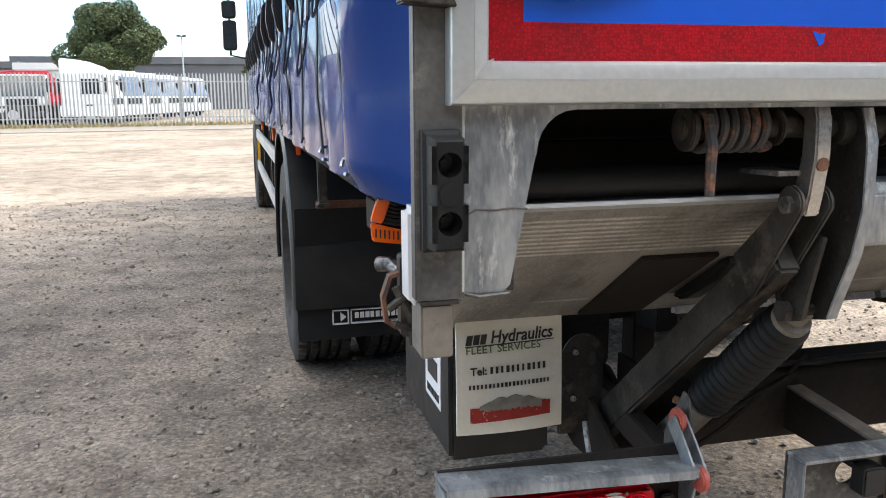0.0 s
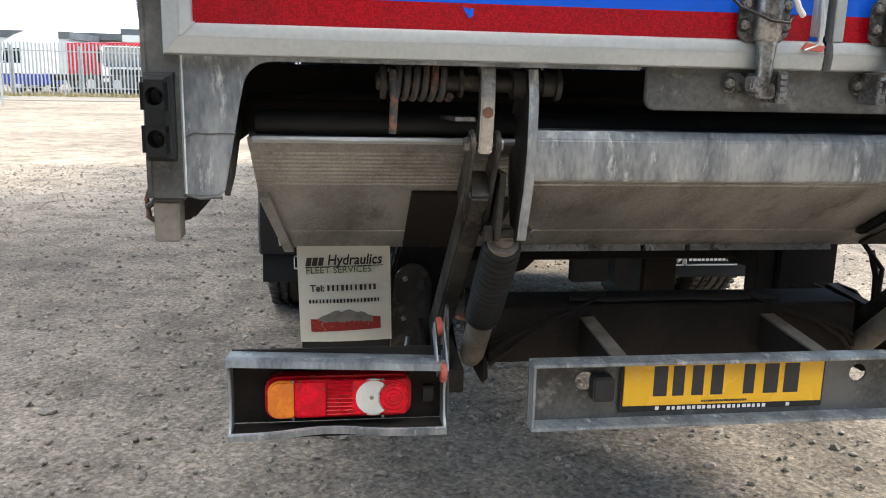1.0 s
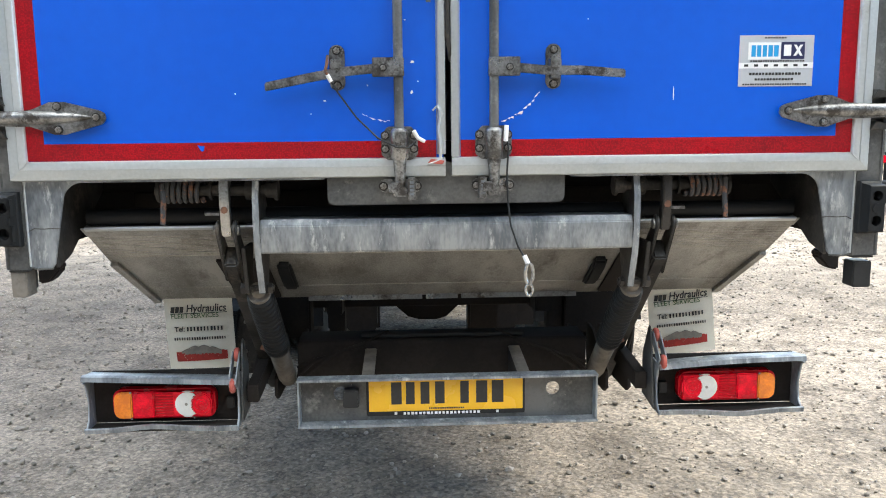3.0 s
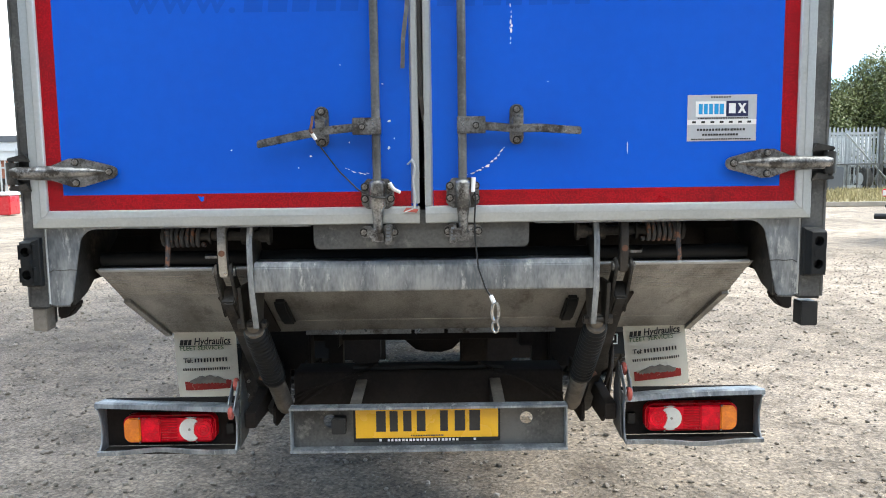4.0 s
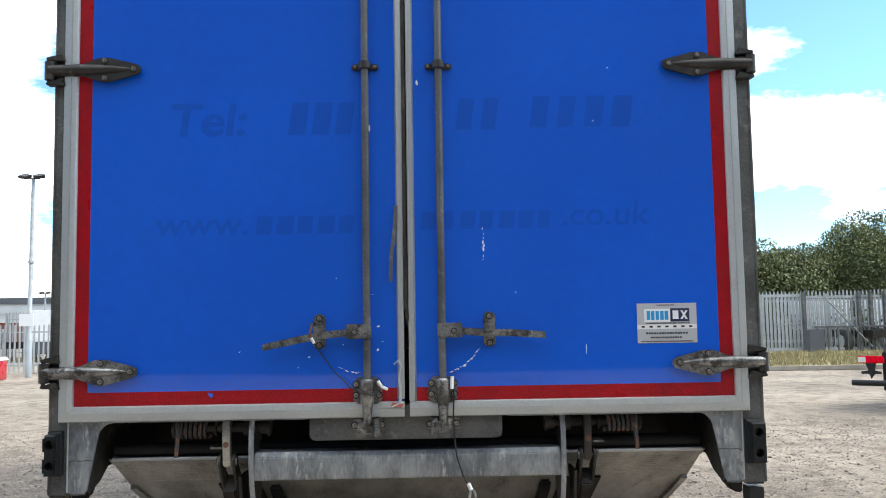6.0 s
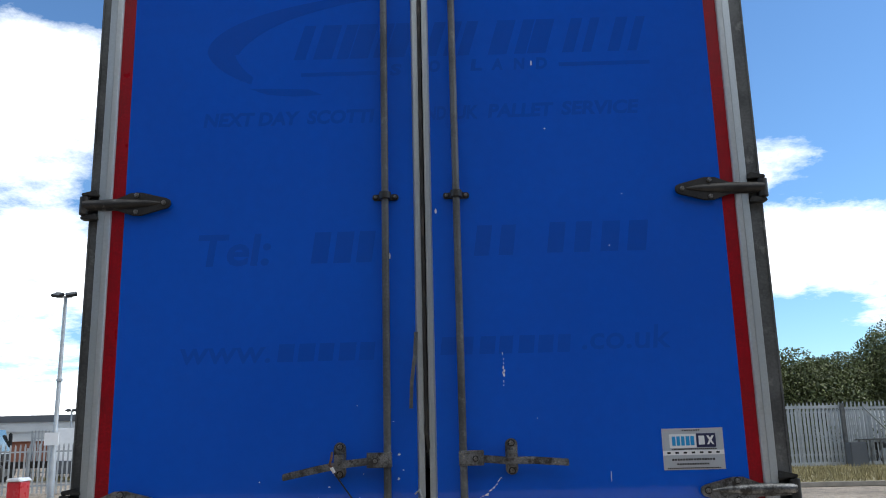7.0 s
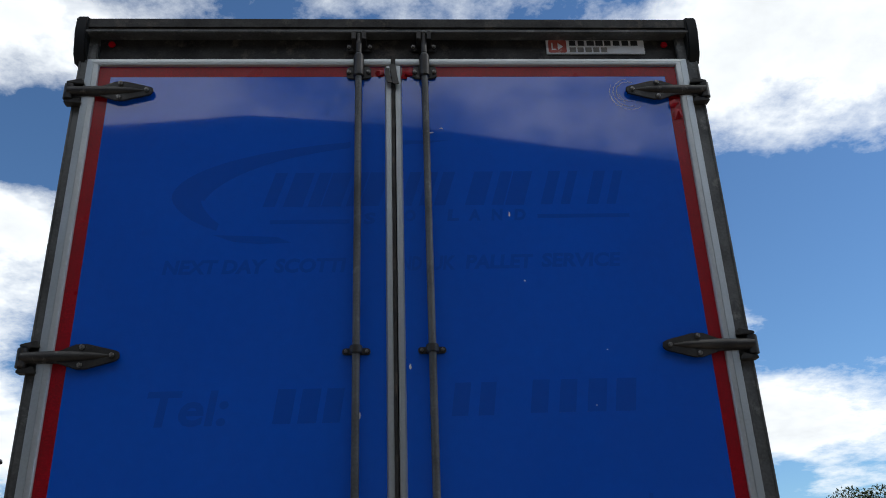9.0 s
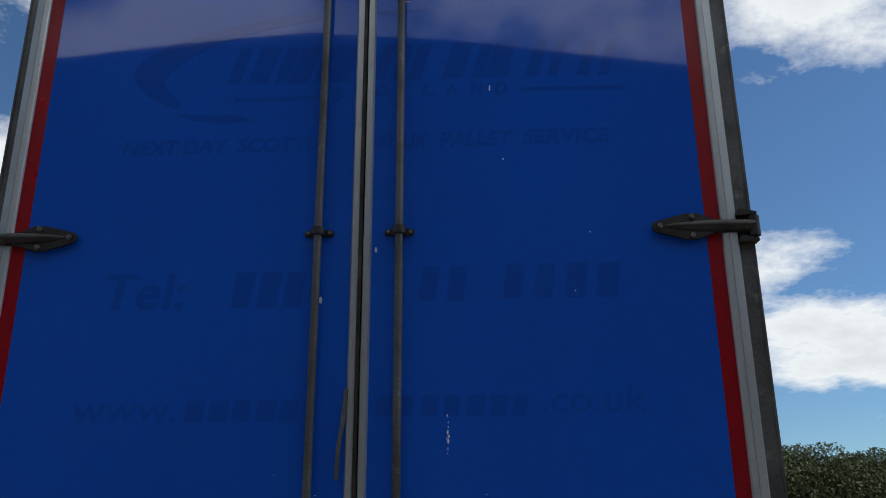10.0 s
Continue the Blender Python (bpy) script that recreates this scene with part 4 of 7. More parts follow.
fitted_word("NEXT DAY", -0.851, -0.472, 2.846, 0.052, door_l, 0.15, 0.003)
fitted_word("SCOTTI", -0.445, -0.180, 2.848, 0.052, door_l, 0.15, 0.003)
fitted_word("ND", 0.02, 0.10, 2.851, 0.052, door_r, 0.15, 0.003)
fitted_word("UK", 0.135, 0.225, 2.852, 0.052, door_r, 0.15, 0.003)
fitted_word("PALLET", 0.262, 0.520, 2.854, 0.052, door_r, 0.15, 0.003)
fitted_word("SERVICE", 0.548, 0.852, 2.857, 0.052, door_r, 0.15, 0.003)
fitted_word("Tel:", -0.853, -0.575, 2.292, 0.118, door_l, 0.12, 0.004)
print_bars(door_l, -0.425, -0.17, 2.290, 2.410, 3, 0.14, 4, 0.32)
print_bars(door_r, 0.19, 0.375, 2.303, 2.420, 2, 0.14, 5, 0.36)
print_bars(door_r, 0.465, 0.865, 2.308, 2.425, 4, 0.14, 6, 0.34)
fitted_word("www.", -0.905, -0.570, 1.925, 0.085, door_l, 0.10, 0.0015)
print_bars(door_l, -0.545, -0.17, 1.924, 1.990, 5, 0.12, 7, 0.26)
print_bars(door_r, 0.055, 0.555, 1.935, 2.000, 7, 0.12, 8, 0.28)
fitted_word(".co.uk", 0.575, 0.900, 1.944, 0.085, door_r, 0.10, 0.0015)
# the firm's name as plain slanted blocks, one a letter
for dd, blocks in ((door_l, ((-0.500, -0.350), (-0.330, -0.205), (-0.185, -0.060))), (door_r, ((0.020, 0.130), (0.150, 0.345), (0.375, 0.500), (0.565, 0.680), (0.745, 0.860)))):
    for u, v in blocks:
        wide, w = v - u, 0.046
        bm = bmn()
        lean = lambda p: (p[0] + 0.30 * (p[1] - 3.118), p[1])
        z0, z1 = 3.116, 3.262
        prism(bm, [lean(p) for p in ((u, z0), (u + w, z0), (u + w, z1), (u, z1))], "y", -0.0005, 0.0)
        prism(bm, [lean(p) for p in ((v - w * (1.6 if wide > 0.12 else 0.8), z0), (v, z0), (v, z1), (v - w * (1.6 if wide > 0.12 else 0.8), z1))], "y", -0.0005, 0.0)
        part("faded_letter", bm, GHOST, dd)
for dd, u, v, z in ((door_l, -0.470, -0.17, 3.044), (door_r, 0.549, 0.907, 3.058)):
    bm = bmn()
    box(bm, u, v, -0.0005, 0.0, z, z + 0.016)
    part("faded_line", bm, GHOST, dd)
for letter, x, dd in (("S", -0.118, door_l), ("O", 0.035, door_r), ("L", 0.200, door_r), ("A", 0.282, door_r), ("N", 0.370, door_r), ("D", 0.458, door_r)):
    fitted_word(letter, x, x + 0.046, 3.042 + 0.010 * (x > 0), 0.044, dd, 0.1, 0.003)
# swoosh: a crescent thick by the first letter, drawn out thin over the name, and its tail below
bm = bmn()
n = 34
arc = [(0.16 - 1.005 * math.cos(radians(a * 95 / n)), 3.158 + 0.255 * math.sin(radians(a * 95 / n))) for a in range(n + 1)]
inner = [(x + 0.165 * (1 - (k / n)) ** 0.8 * (0.35 + 0.65 * math.sin(math.pi * min(1, (k + 6) / n))) + 0.01, z - 0.012 - 0.050 * (k / n) * (1 - k / n)) for k, (x, z) in enumerate(arc)]
low_out = [(-0.845 + 0.42 * (k / 12) ** 1.6, 3.158 - 0.175 * math.sin(math.pi / 2 * k / 12)) for k in range(1, 13)]
low_in = [(-0.735 + 0.20 * (k / 12) ** 1.4, 3.146 - 0.140 * math.sin(math.pi / 2 * k / 12)) for k in range(13)]
pts = arc[::-1] + low_out[:7] + low_in[6::-1] + inner
prism(bm, [(min(x, -0.17), z) for x, z in pts], "y", -0.0005, 0.0)
part("faded_swoosh", bm, GHOST, door_l)
bm = bmn()
prism(bm, [(0.03, arc[-1][1] - 0.006), (0.13, arc[-1][1] - 0.008), (0.215, 3.404), (0.13, arc[-1][1] - 0.020), (0.03, arc[-1][1] - 0.026)], "y", -0.0005, 0.0)
part("faded_swoosh", bm, GHOST, door_r)
bm = bmn()
prism(bm, [(-0.675, 3.000), (-0.60, 2.972), (-0.50, 2.962), (-0.386, 2.966), (-0.44, 2.990), (-0.55, 2.996)], "y", -0.0005, 0.0)
part("faded_swoosh", bm, GHOST, door_l)

# stickers and scuffs
bm = bmn()
box(bm, 0.8400, 1.0580, -0.0014, 0.0, 1.5080, 1.6520)
part("sticker", bm, STICKER, door_r, "silver dealer sticker with printed bars")
bm = bmn()
box(bm, 0.8660, 0.9610, -0.0024, -0.0014, 1.5840, 1.6320)
part("sticker_panel", bm, PURE, door_r)
bm = bmn()
box(bm, 0.8400, 1.0580, -0.0022, -0.0014, 1.5590, 1.5750)
part("sticker_panel", bm, PURE, door_r)
bm = bmn()
box(bm, 0.9620, 1.0310, -0.0024, -0.0014, 1.5850, 1.6330)
part("sticker_panel", bm, NAVY, door_r)
bar_parts("sticker_mark", 0.8750, 0.9570, 1.5920, 1.6240, -0.0024, 5, CYAN, door_r, 0.25, 0, 12)
bm = bmn()
prism(bm, [(0.9700, 1.5940), (0.9910, 1.5940), (0.9910, 1.6250), (0.9700, 1.6250)], "y", -0.0034, -0.0024)
prism(bm, [(0.9980, 1.5940), (1.0060, 1.5940), (1.0250, 1.6250), (1.0170, 1.6250)], "y", -0.0034, -0.0024)
prism(bm, [(1.0170, 1.5940), (1.0250, 1.5940), (1.0060, 1.6250), (0.9980, 1.6250)], "y", -0.0040, -0.0034)
part("sticker_mark", bm, PURE, door_r)["kind"] = "stuff"
bm = bmn()
for z, a, b, h, n in ((1.6430, 0.9130, 0.9780, 0.004, 8), (1.5775, 0.8730, 1.0330, 0.004, 22), (1.5400, 0.8710, 1.0250, 0.007, 16), (1.5250, 0.8880, 1.0030, 0.006, 13), (1.5120, 0.8530, 1.0430, 0.004, 26)):
    bars(bm, a, b, z, z + h, -0.0014, n, 0.3, seed=int(z * 999))
for k in range(7):
    box(bm, 0.8550 + 0.029 * k, 0.8670 + 0.029 * k, -0.0030, -0.0022, 1.5640, 1.5705)
part("small_print", bm, INK, door_r)["kind"] = "stuff"


def scuffs(parent, spots, material=PURE):
    """Small irregular paint chips: x, z, width, height."""
    rnd = random.Random(8)
    for x, z, w, h in spots:
        bm = bmn()
        n = 7
        prism(bm, [(x + w / 2 * math.cos(6.283 * k / n) * rnd.uniform(0.55, 1.1), z + h / 2 * math.sin(6.283 * k / n) * rnd.uniform(0.55, 1.1)) for k in range(n)], "y", -0.0016, 0.0002)
        part("paint_chip", bm, material, parent, "chip in the paint")


def arc_scuff(parent, cx, cz, r, a0, a1, w):
    """A curved scrape: a broken row of thin chips."""
    rnd = random.Random(int(a1 * 7 + r * 1000))
    a = a0
    while a < a1:
        e = min(a1, a + rnd.uniform(1.5, 6.5))
        mid = math.sin(math.pi * ((a + e) / 2 - a0) / (a1 - a0))
        k = w * (0.25 + 0.6 * mid) * rnd.uniform(0.5, 1.1)
        o = rnd.uniform(-0.002, 0.002)
        ring_pt = lambda q, rr: (cx + rr * math.cos(radians(q)), cz + rr * math.sin(radians(q)))
        bm = bmn()
        m = (a + e) / 2
        prism(bm, [ring_pt(a, r + o), ring_pt(m, r + o - k * 0.2), ring_pt(e, r + o + k * 0.2), ring_pt(m + 0.4, r + o + k)], "y", -0.0014, 0.0002)
        part("arc_scuff", bm, PURE, parent, "curved scuff from a swinging handle")
        a = e + rnd.uniform(-0.5, 1.6)


scuffs(door_l, [(-0.60, 1.50, 0.006, 0.006), (-0.35, 1.478, 0.012, 0.005), (-0.10, 1.585, 0.014, 0.008), (-0.103, 1.50, 0.010, 0.012), (-0.228, 1.52, 0.005, 0.005), (-0.085, 1.53, 0.005, 0.006),
                (-0.39, 1.442, 0.004, 0.005), (-0.25, 1.76, 0.004, 0.004), (-0.12, 1.70, 0.006, 0.004)])
scuffs(door_r, [(0.283, 1.935, 0.004, 0.012), (0.286, 1.915, 0.003, 0.008), (0.284, 1.885, 0.007, 0.016), (0.287, 1.872, 0.009, 0.012), (0.285, 1.858, 0.010, 0.018), (0.280, 1.865, 0.003, 0.009), (0.284, 1.835, 0.004, 0.012), (0.286, 1.90, 0.003, 0.01), (0.283, 1.82, 0.003, 0.006), (0.652, 1.49, 0.003, 0.05), (0.05, 2.48, 0.010, 0.022),
                (0.44, 3.074, 0.008, 0.02), (0.48, 2.80, 0.008, 0.007), (0.76, 2.53, 0.005, 0.005), (0.70, 2.33, 0.006, 0.005), (0.14, 3.44, 0.04, 0.006), (0.19, 3.46, 0.015, 0.006), (0.40, 1.70, 0.004, 0.004)])
scuffs(door_l, [(-0.128, 2.312, 0.014, 0.030)])
arc_scuff(door_r, 0.10, 1.60, 0.19, -80, -32, 0.010)
arc_scuff(door_l, -0.16, 1.60, 0.18, -118, -92, 0.006)
bm = bmn()
prism(bm, [(-0.714, 1.358), (-0.701, 1.354), (-0.694, 1.356), (-0.695, 1.342), (-0.702, 1.338), (-0.710, 1.350)], "y", -0.0026, -0.001)
part("tape_hole", bm, BLUE, door_l, "hole torn in the tape")
for r, a0, a1 in ((0.052, 70, 250), (0.066, 95, 290), (0.080, 150, 305), (0.043, 180, 300)):
    arc_scuff(door_r, 0.975, 3.628, r, a0, a1, 0.0045)
# lifted, crumpled ends of the tape by the upper fittings
for dd, x, z, w, h, seed in ((door_r, 1.165, 3.52, 0.028, 0.040, 1), (door_r, 1.150, 3.57, 0.022, 0.030, 2), (door_r, 0.075, 3.728, 0.040, 0.022, 3), (door_r, 0.045, 3.705, 0.020, 0.016, 4), (door_l, -0.055, 3.722, 0.026, 0.018, 5)):
    rnd = random.Random(seed)
    bm = bmn()
    rim = [bm.verts.new((x + w * math.cos(k * 0.785) * rnd.uniform(0.5, 1.0), -0.002 - rnd.uniform(0.0, 0.010), z + h * math.sin(k * 0.785) * rnd.uniform(0.5, 1.0))) for k in range(8)]
    peak = bm.verts.new((x, -0.014, z + 0.3 * h))
    back = bm.verts.new((x, 0.001, z))
    for k in range(8):
        bm.faces.new((rim[k], rim[(k + 1) % 8], peak))
        bm.faces.new((rim[(k + 1) % 8], rim[k], back))
    part("torn_tape", bm, RED, dd, "crumpled lifted end of the tape")

# retaining wires and their clips
bm = bmn()
pts = [(-0.335, -0.055, 1.545), (-0.31, -0.03, 1.50), (-0.26, -0.022, 1.43), (-0.20, -0.040, 1.372), (-0.15, -0.064, 1.348), (-0.115, -0.062, 1.345), (-0.095, -0.04, 1.36)]
smooth_pts = [Vector(pts[0])]
for a, b in zip(pts, pts[1:]):
    for k in range(1, 5):
        smooth_pts.append(Vector(a).lerp(Vector(b), k / 4))
tube(bm, smooth_pts, 0.0028, 6)
part("retaining_wire", bm, PLASTIC, door_l, "black retaining wire")
bm = bmn()
tube(bm, [(-0.336, -0.055, 1.548), (-0.327, -0.045, 1.530)], 0.006, 8)
part("wire_ferrule", bm, PURE, door_l, "white ferrule")
bm = bmn()
tube(bm, [(-0.10, -0.05, 1.392), (-0.088, -0.045, 1.372), (-0.07, -0.03, 1.362)], 0.006, 8)
part("wire_ferrule", bm, PURE, door_l, "white ferrule")
bm = bmn()
tube(bm, [(-0.333, -0.053, 1.60), (-0.336, -0.060, 1.575), (-0.342, -0.058, 1.555), (-0.334, -0.052, 1.548)], 0.0045, 7)
part("wire_clip", bm, RUST, door_l)
bm = bmn()
pts = [(0.160, -0.045, 1.40), (0.168, -0.05, 1.34), (0.164, -0.05, 1.27), (0.167, -0.048, 1.19), (0.175, -0.05, 1.12), (0.195, -0.06, 1.06), (0.215, -0.07, 1.025)]
tube(bm, pts, 0.0028, 6)
part("retaining_wire", bm, PLASTIC, door_r, "hanging black retaining wire")
bm = bmn()
tube(bm, [(0.163, -0.045, 1.405), (0.160, -0.05, 1.36)], 0.0065, 8)
part("wire_ferrule", bm, PURE, door_r, "white ferrule")
bm = bmn()
tube(bm, [(0.212, -0.068, 1.035), (0.222, -0.072, 1.012)], 0.007, 8)
part("wire_ferrule", bm, PURE, door_r, "white ferrule")
bm = bmn()
tube(bm, [(0.226 + 0.011 * math.sin(a), -0.073, 0.982 + 0.030 * math.cos(a)) for a in [k * 0.62 for k in range(11)]], 0.0055, 8)
tube(bm, [(0.226 + 0.010 * math.sin(a), -0.074, 0.935 + 0.018 * math.cos(a)) for a in [k * 0.62 for k in range(11)]], 0.0042, 8)
part("snap_hook", bm, SHINY, door_r, "bright steel snap hook")


# ---- load box: deck, roof, bulkhead, curtains ----
LEN = 7.75
bm = bmn()
box(bm, -1.24, 1.24, 0.50, LEN, 1.19, 1.255)
part("load_deck", bm, CHASSIS, lorry, "dark load deck", bev=0.004)
bm = bmn()
box(bm, -1.26, 1.26, 0.02, LEN, 3.92, 3.98)
part("roof", bm, WHITE, lorry, "pale roof")
bm = bmn()
box(bm, -1.25, 1.25, LEN, LEN + 0.06, 1.0, 3.98)
part("front_bulkhead", bm, WHITE, lorry)
STRAPS = [0.62, 1.03, 1.55, 2.10] + [2.65 + 0.55 * k for k in range(9)]


def bulge(y, z, s):
    """How far the slack vinyl stands off its rail: drawn in flat to the rear pole, puckered at each strap."""
    pull = min(abs(y - p) for p in STRAPS)
    k = min(1.0, pull / 0.24)
    low = max(0.0, 1 - (z - 1.115) / 1.1)
    fold = max(0.10, 0.31 - 1.1 * max(0.0, z - 1.29)) + 0.010 * math.sin(z * 19)
    on = min(1.0, max(0.0, (y - fold) / 0.10))
    on = on * on * (3 - 2 * on)
    b = -0.052 + 0.056 * min(1.0, max(0.0, y - 0.03) / (fold - 0.03)) ** 0.85
    # slack belly just ahead of the rear pole
    full = min(1.0, max(0.0, (z - 1.09) / 0.07)) * (1.0 if z < 1.9 else max(0.4, 1 - 0.35 * (z - 1.9)))
    b += 0.043 * full * math.exp(-((y - 0.26) / 0.14) ** 2)
    b += on * (-0.010 + 0.016 * k ** 0.7 * (0.4 + 0.6 * low))
    b += on * 0.005 * math.exp(-pull / 0.10) * math.sin(z * 13 + 16 * y + 3 * noise.noise(Vector((y * 3, z * 3, s))))
    b += on * 0.007 * noise.noise(Vector((y * 2.6, z * 2.2, 2.0 + s)))
    b += on * 0.010 * max(0.0, noise.noise(Vector((y * 6 - z * 6, z * 1.5, 5.0 + s)))) ** 1.2
    return b + 0.0012 * noise.noise(Vector((y * 9, z * 4, 9.0)))


def curtain(s):
    """Slack vinyl side that puckers under each strap."""
    ny, nz = 340, 64
    ys = [0.037 + (LEN - 0.05) * (i / ny) ** 1.6 for i in range(ny + 1)]
    zs = [1.115 + (3.95 - 1.115) * (j / nz) ** 1.4 for j in range(nz + 1)]
    bm = bmn()
    rows = []
    for z in zs:
        low = max(0.0, 1 - (z - 1.115) / 1.1)
        rows.append([bm.verts.new((s * (1.290 + bulge(y, z, s)), y - LEAN * (z - 1.27) * max(0.0, 1 - y), z + 0.004 * math.sin(y * 6.0) * low ** 6)) for y in ys])
    for j in range(nz):
        for i in range(ny):
            bm.faces.new((rows[j][i], rows[j][i + 1], rows[j + 1][i + 1], rows[j + 1][i]))
    ext = bmesh.ops.extrude_face_region(bm, geom=bm.faces[:])
    bmesh.ops.translate(bm, vec=(-s * 0.004, 0, 0), verts=[g for g in ext["geom"] if isinstance(g, bmesh.types.BMVert)])
    return part("side_curtain", bm, CURTAIN, lorry, "glossy blue vinyl side curtain")


cur_l = curtain(-1)
curtain(1)
for k, y in enumerate(STRAPS):
    rnd = random.Random(k)
    bm = bmn()
    pts = [(-1.290 - bulge(y, z, -1) - 0.008, y + 0.010 * math.sin(z * 4 + k), z) for z in np.linspace(1.135, 3.9, 40)]
    strip(bm, pts, 0.030, 0.004, (0, 1, 0))
    part("strap", bm, STRAP, cur_l, "black webbing strap")
    zb = (1.56 if k == 0 else 1.485) + 0.03 * rnd.random()
    bm = bmn()
    prism(bm, [(-1.304, zb), (-1.326, zb + 0.02), (-1.340, zb + 0.10), (-1.332, zb + 0.20), (-1.306, zb + 0.23)], "y", y - 0.026, y + 0.026)
    bk = part("buckle", bm, PLASTIC, cur_l, "black over-centre buckle", bev=0.007)
    bm = bmn()
    tube(bm, [(-1.314, y - 0.014, zb + 0.012), (-1.317, y - 0.014, zb - 0.035), (-1.317, y + 0.014, zb - 0.035), (-1.314, y + 0.014, zb + 0.012)], 0.006, 8)
    part("buckle_ring", bm, SHINY, bk, "bright steel ring")
    drop = 0.10 + 0.05 * rnd.random()
    loop = []
    for q in range(17):
        f = q / 16
        loop.append((-1.318 - 0.028 * math.sin(math.pi * f), y - 0.03 + 0.10 * (0.5 - 0.5 * math.cos(math.pi * f)) - 0.03 * math.sin(math.pi * f), zb - 0.03 - (drop + 0.02) * math.sin(math.pi * f) ** 0.7 + 0.05 * f))
    if k < 6:
        bm = bmn()
        strip(bm, loop, 0.013, 0.003, (0.30, 0.95, 0))
        part("strap_tail", bm, STRAP, cur_l, "looped strap tail")
    bm = bmn()
    tube(bm, [(-1.286 - 0.011 * math.cos(a), y + 0.005 * math.sin(a * 2), 1.135 + 0.016 * math.sin(a)) for a in [2 * math.pi * q / 12 for q in range(11)]], 0.0042, 8)
    part("strap_hook", bm, SHINY if k % 3 != 2 else RUST, cur_l, "steel strap hook")
    if k in (4, 7):
        bm = bmn()
        strip(bm, [(-1.314, y + 0.06, 1.42), (-1.332, y + 0.07, 1.33), (-1.326, y + 0.05, 1.24), (-1.339, y + 0.02, 1.20)], 0.045, 0.004, (0.2, 1, 0))
        part("strap_tail", bm, STRAP, cur_l, "loose hanging strap end")
# pale printed blocks on the curtain
for y0, z0, zt, wide in [(0.28 + 0.064 * k, 1.378 + 0.004 * k, 1.60, 0.054) for k in range(5)] + [(0.64 + 0.055 * k, 1.36, 1.47, 0.042) for k in range(4)]:
    bm = bmn()
    g = []
    for j in range(7):
        row = []
        for i in range(5):
            yy, zz = y0 + wide * i / 4 + 0.10 * j / 6, z0 + (zt - z0) * j / 6
            row.append(bm.verts.new((-1.290 - bulge(yy, zz, -1) - 0.0015, yy, zz)))
        g.append(row)
    for j in range(6):
        for i in range(4):
            bm.faces.new((g[j][i], g[j][i + 1], g[j + 1][i + 1], g[j + 1][i]))
    e = bmesh.ops.extrude_face_region(bm, geom=bm.faces[:])
    bmesh.ops.translate(bm, vec=(0.001, 0, 0), verts=[q for q in e["geom"] if isinstance(q, bmesh.types.BMVert)])
    part("printed_bar", bm, STICKER, cur_l)
bm = bmn()
box(bm, -1.25, -1.20, 0.20, LEN, 1.122, 1.16)
part("side_rail", bm, ALU, lorry, "aluminium side rail under the curtain", bev=0.004)
bm = bmn()
box(bm, 1.20, 1.25, 0.10, LEN, 1.085, 1.16)
part("side_rail", bm, ALU, lorry, "aluminium side rail under the curtain", bev=0.004)
# white panel end, striped marker and rusty catch by the left rear corner
bm = bmn()
box(bm, -1.284, -1.250, 0.040, 0.10, 0.99, 1.125)
part("corner_panel", bm, WHITE, lorry, "scuffed white corner panel", bev=0.008)
bm = bmn()
box(bm, -1.291, -1.239, 0.25, 0.36, 1.050, 1.113)
mk = part("marker_box", bm, CHASSIS, lorry, "black marker box with orange strip", bev=0.006)
bm = bmn()
prism(bm, [(-1.300, 1.048), (-1.245, 1.040), (-1.243, 1.062), (-1.303, 1.078)], "y", 0.240, 0.250)
strip_ob = part("marker_strip", bm, ORANGE, mk, "orange reflective strip", bev=0.002)
for k in range(7):
    bm = bmn()
    prism(bm, [(-1.296 + 0.007 * k, 1.054 - 0.001 * k), (-1.2935 + 0.007 * k, 1.054 - 0.001 * k), (-1.2935 + 0.007 * k, 1.068 - 0.001 * k), (-1.296 + 0.007 * k, 1.068 - 0.001 * k)], "y", 0.2388, 0.240)
    part("strip_bar", bm, INK, strip_ob)
bm = bmn()
prism(bm, [(-1.303, 1.080), (-1.284, 1.076), (-1.270, 1.112), (-1.292, 1.114)], "y", 0.238, 0.250)
part("marker_strip", bm, ORANGE, mk, bev=0.002)
for k in range(6):
    bm = bmn()
    tube(bm, [(-1.281 + 0.0022 * k, 0.246, 1.078 + 0.0062 * k), (-1.262, 0.240, 1.074 + 0.0062 * k), (-1.242, 0.244, 1.076 + 0.0062 * k)], 0.0032, 6)
    part("marker_rib", bm, RUBBER, mk)
bm = bmn()
tube(bm, [(-1.300, 0.20, 1.02), (-1.284, 0.185, 1.022), (-1.274, 0.165, 1.012)], [0.012, 0.012, 0.009], 12)
part("latch_barrel", bm, STEEL, lorry, "grey latch barrel", bev=0.002)
bm = bmn()
strip(bm, [(-1.278, 0.12, 1.024), (-1.297, 0.12, 1.018), (-1.307, 0.12, 0.988), (-1.303, 0.12, 0.952), (-1.288, 0.12, 0.942)], 0.018, 0.006, (0, 1, 0))
part("rusty_latch", bm, RUST, lorry, "rusty curtain latch")
for pts, r in (([(-1.292, 0.10, 1.006), (-1.270, 0.10, 0.962), (-1.266, 0.10, 0.92)], 0.007), ([(-1.303, 0.10, 0.974), (-1.270, 0.095, 1.0)], 0.006), ([(-1.295, 0.095, 0.954), (-1.268, 0.095, 0.942)], 0.005)):
    bm = bmn()
    tube(bm, pts, r, 7)
    part("latch_rod", bm, ARM, lorry)
bm = bmn()
prism(bm, rounded(-1.284, -1.247, 0.93, 1.05, 0.006), "y", 0.105, 0.13)
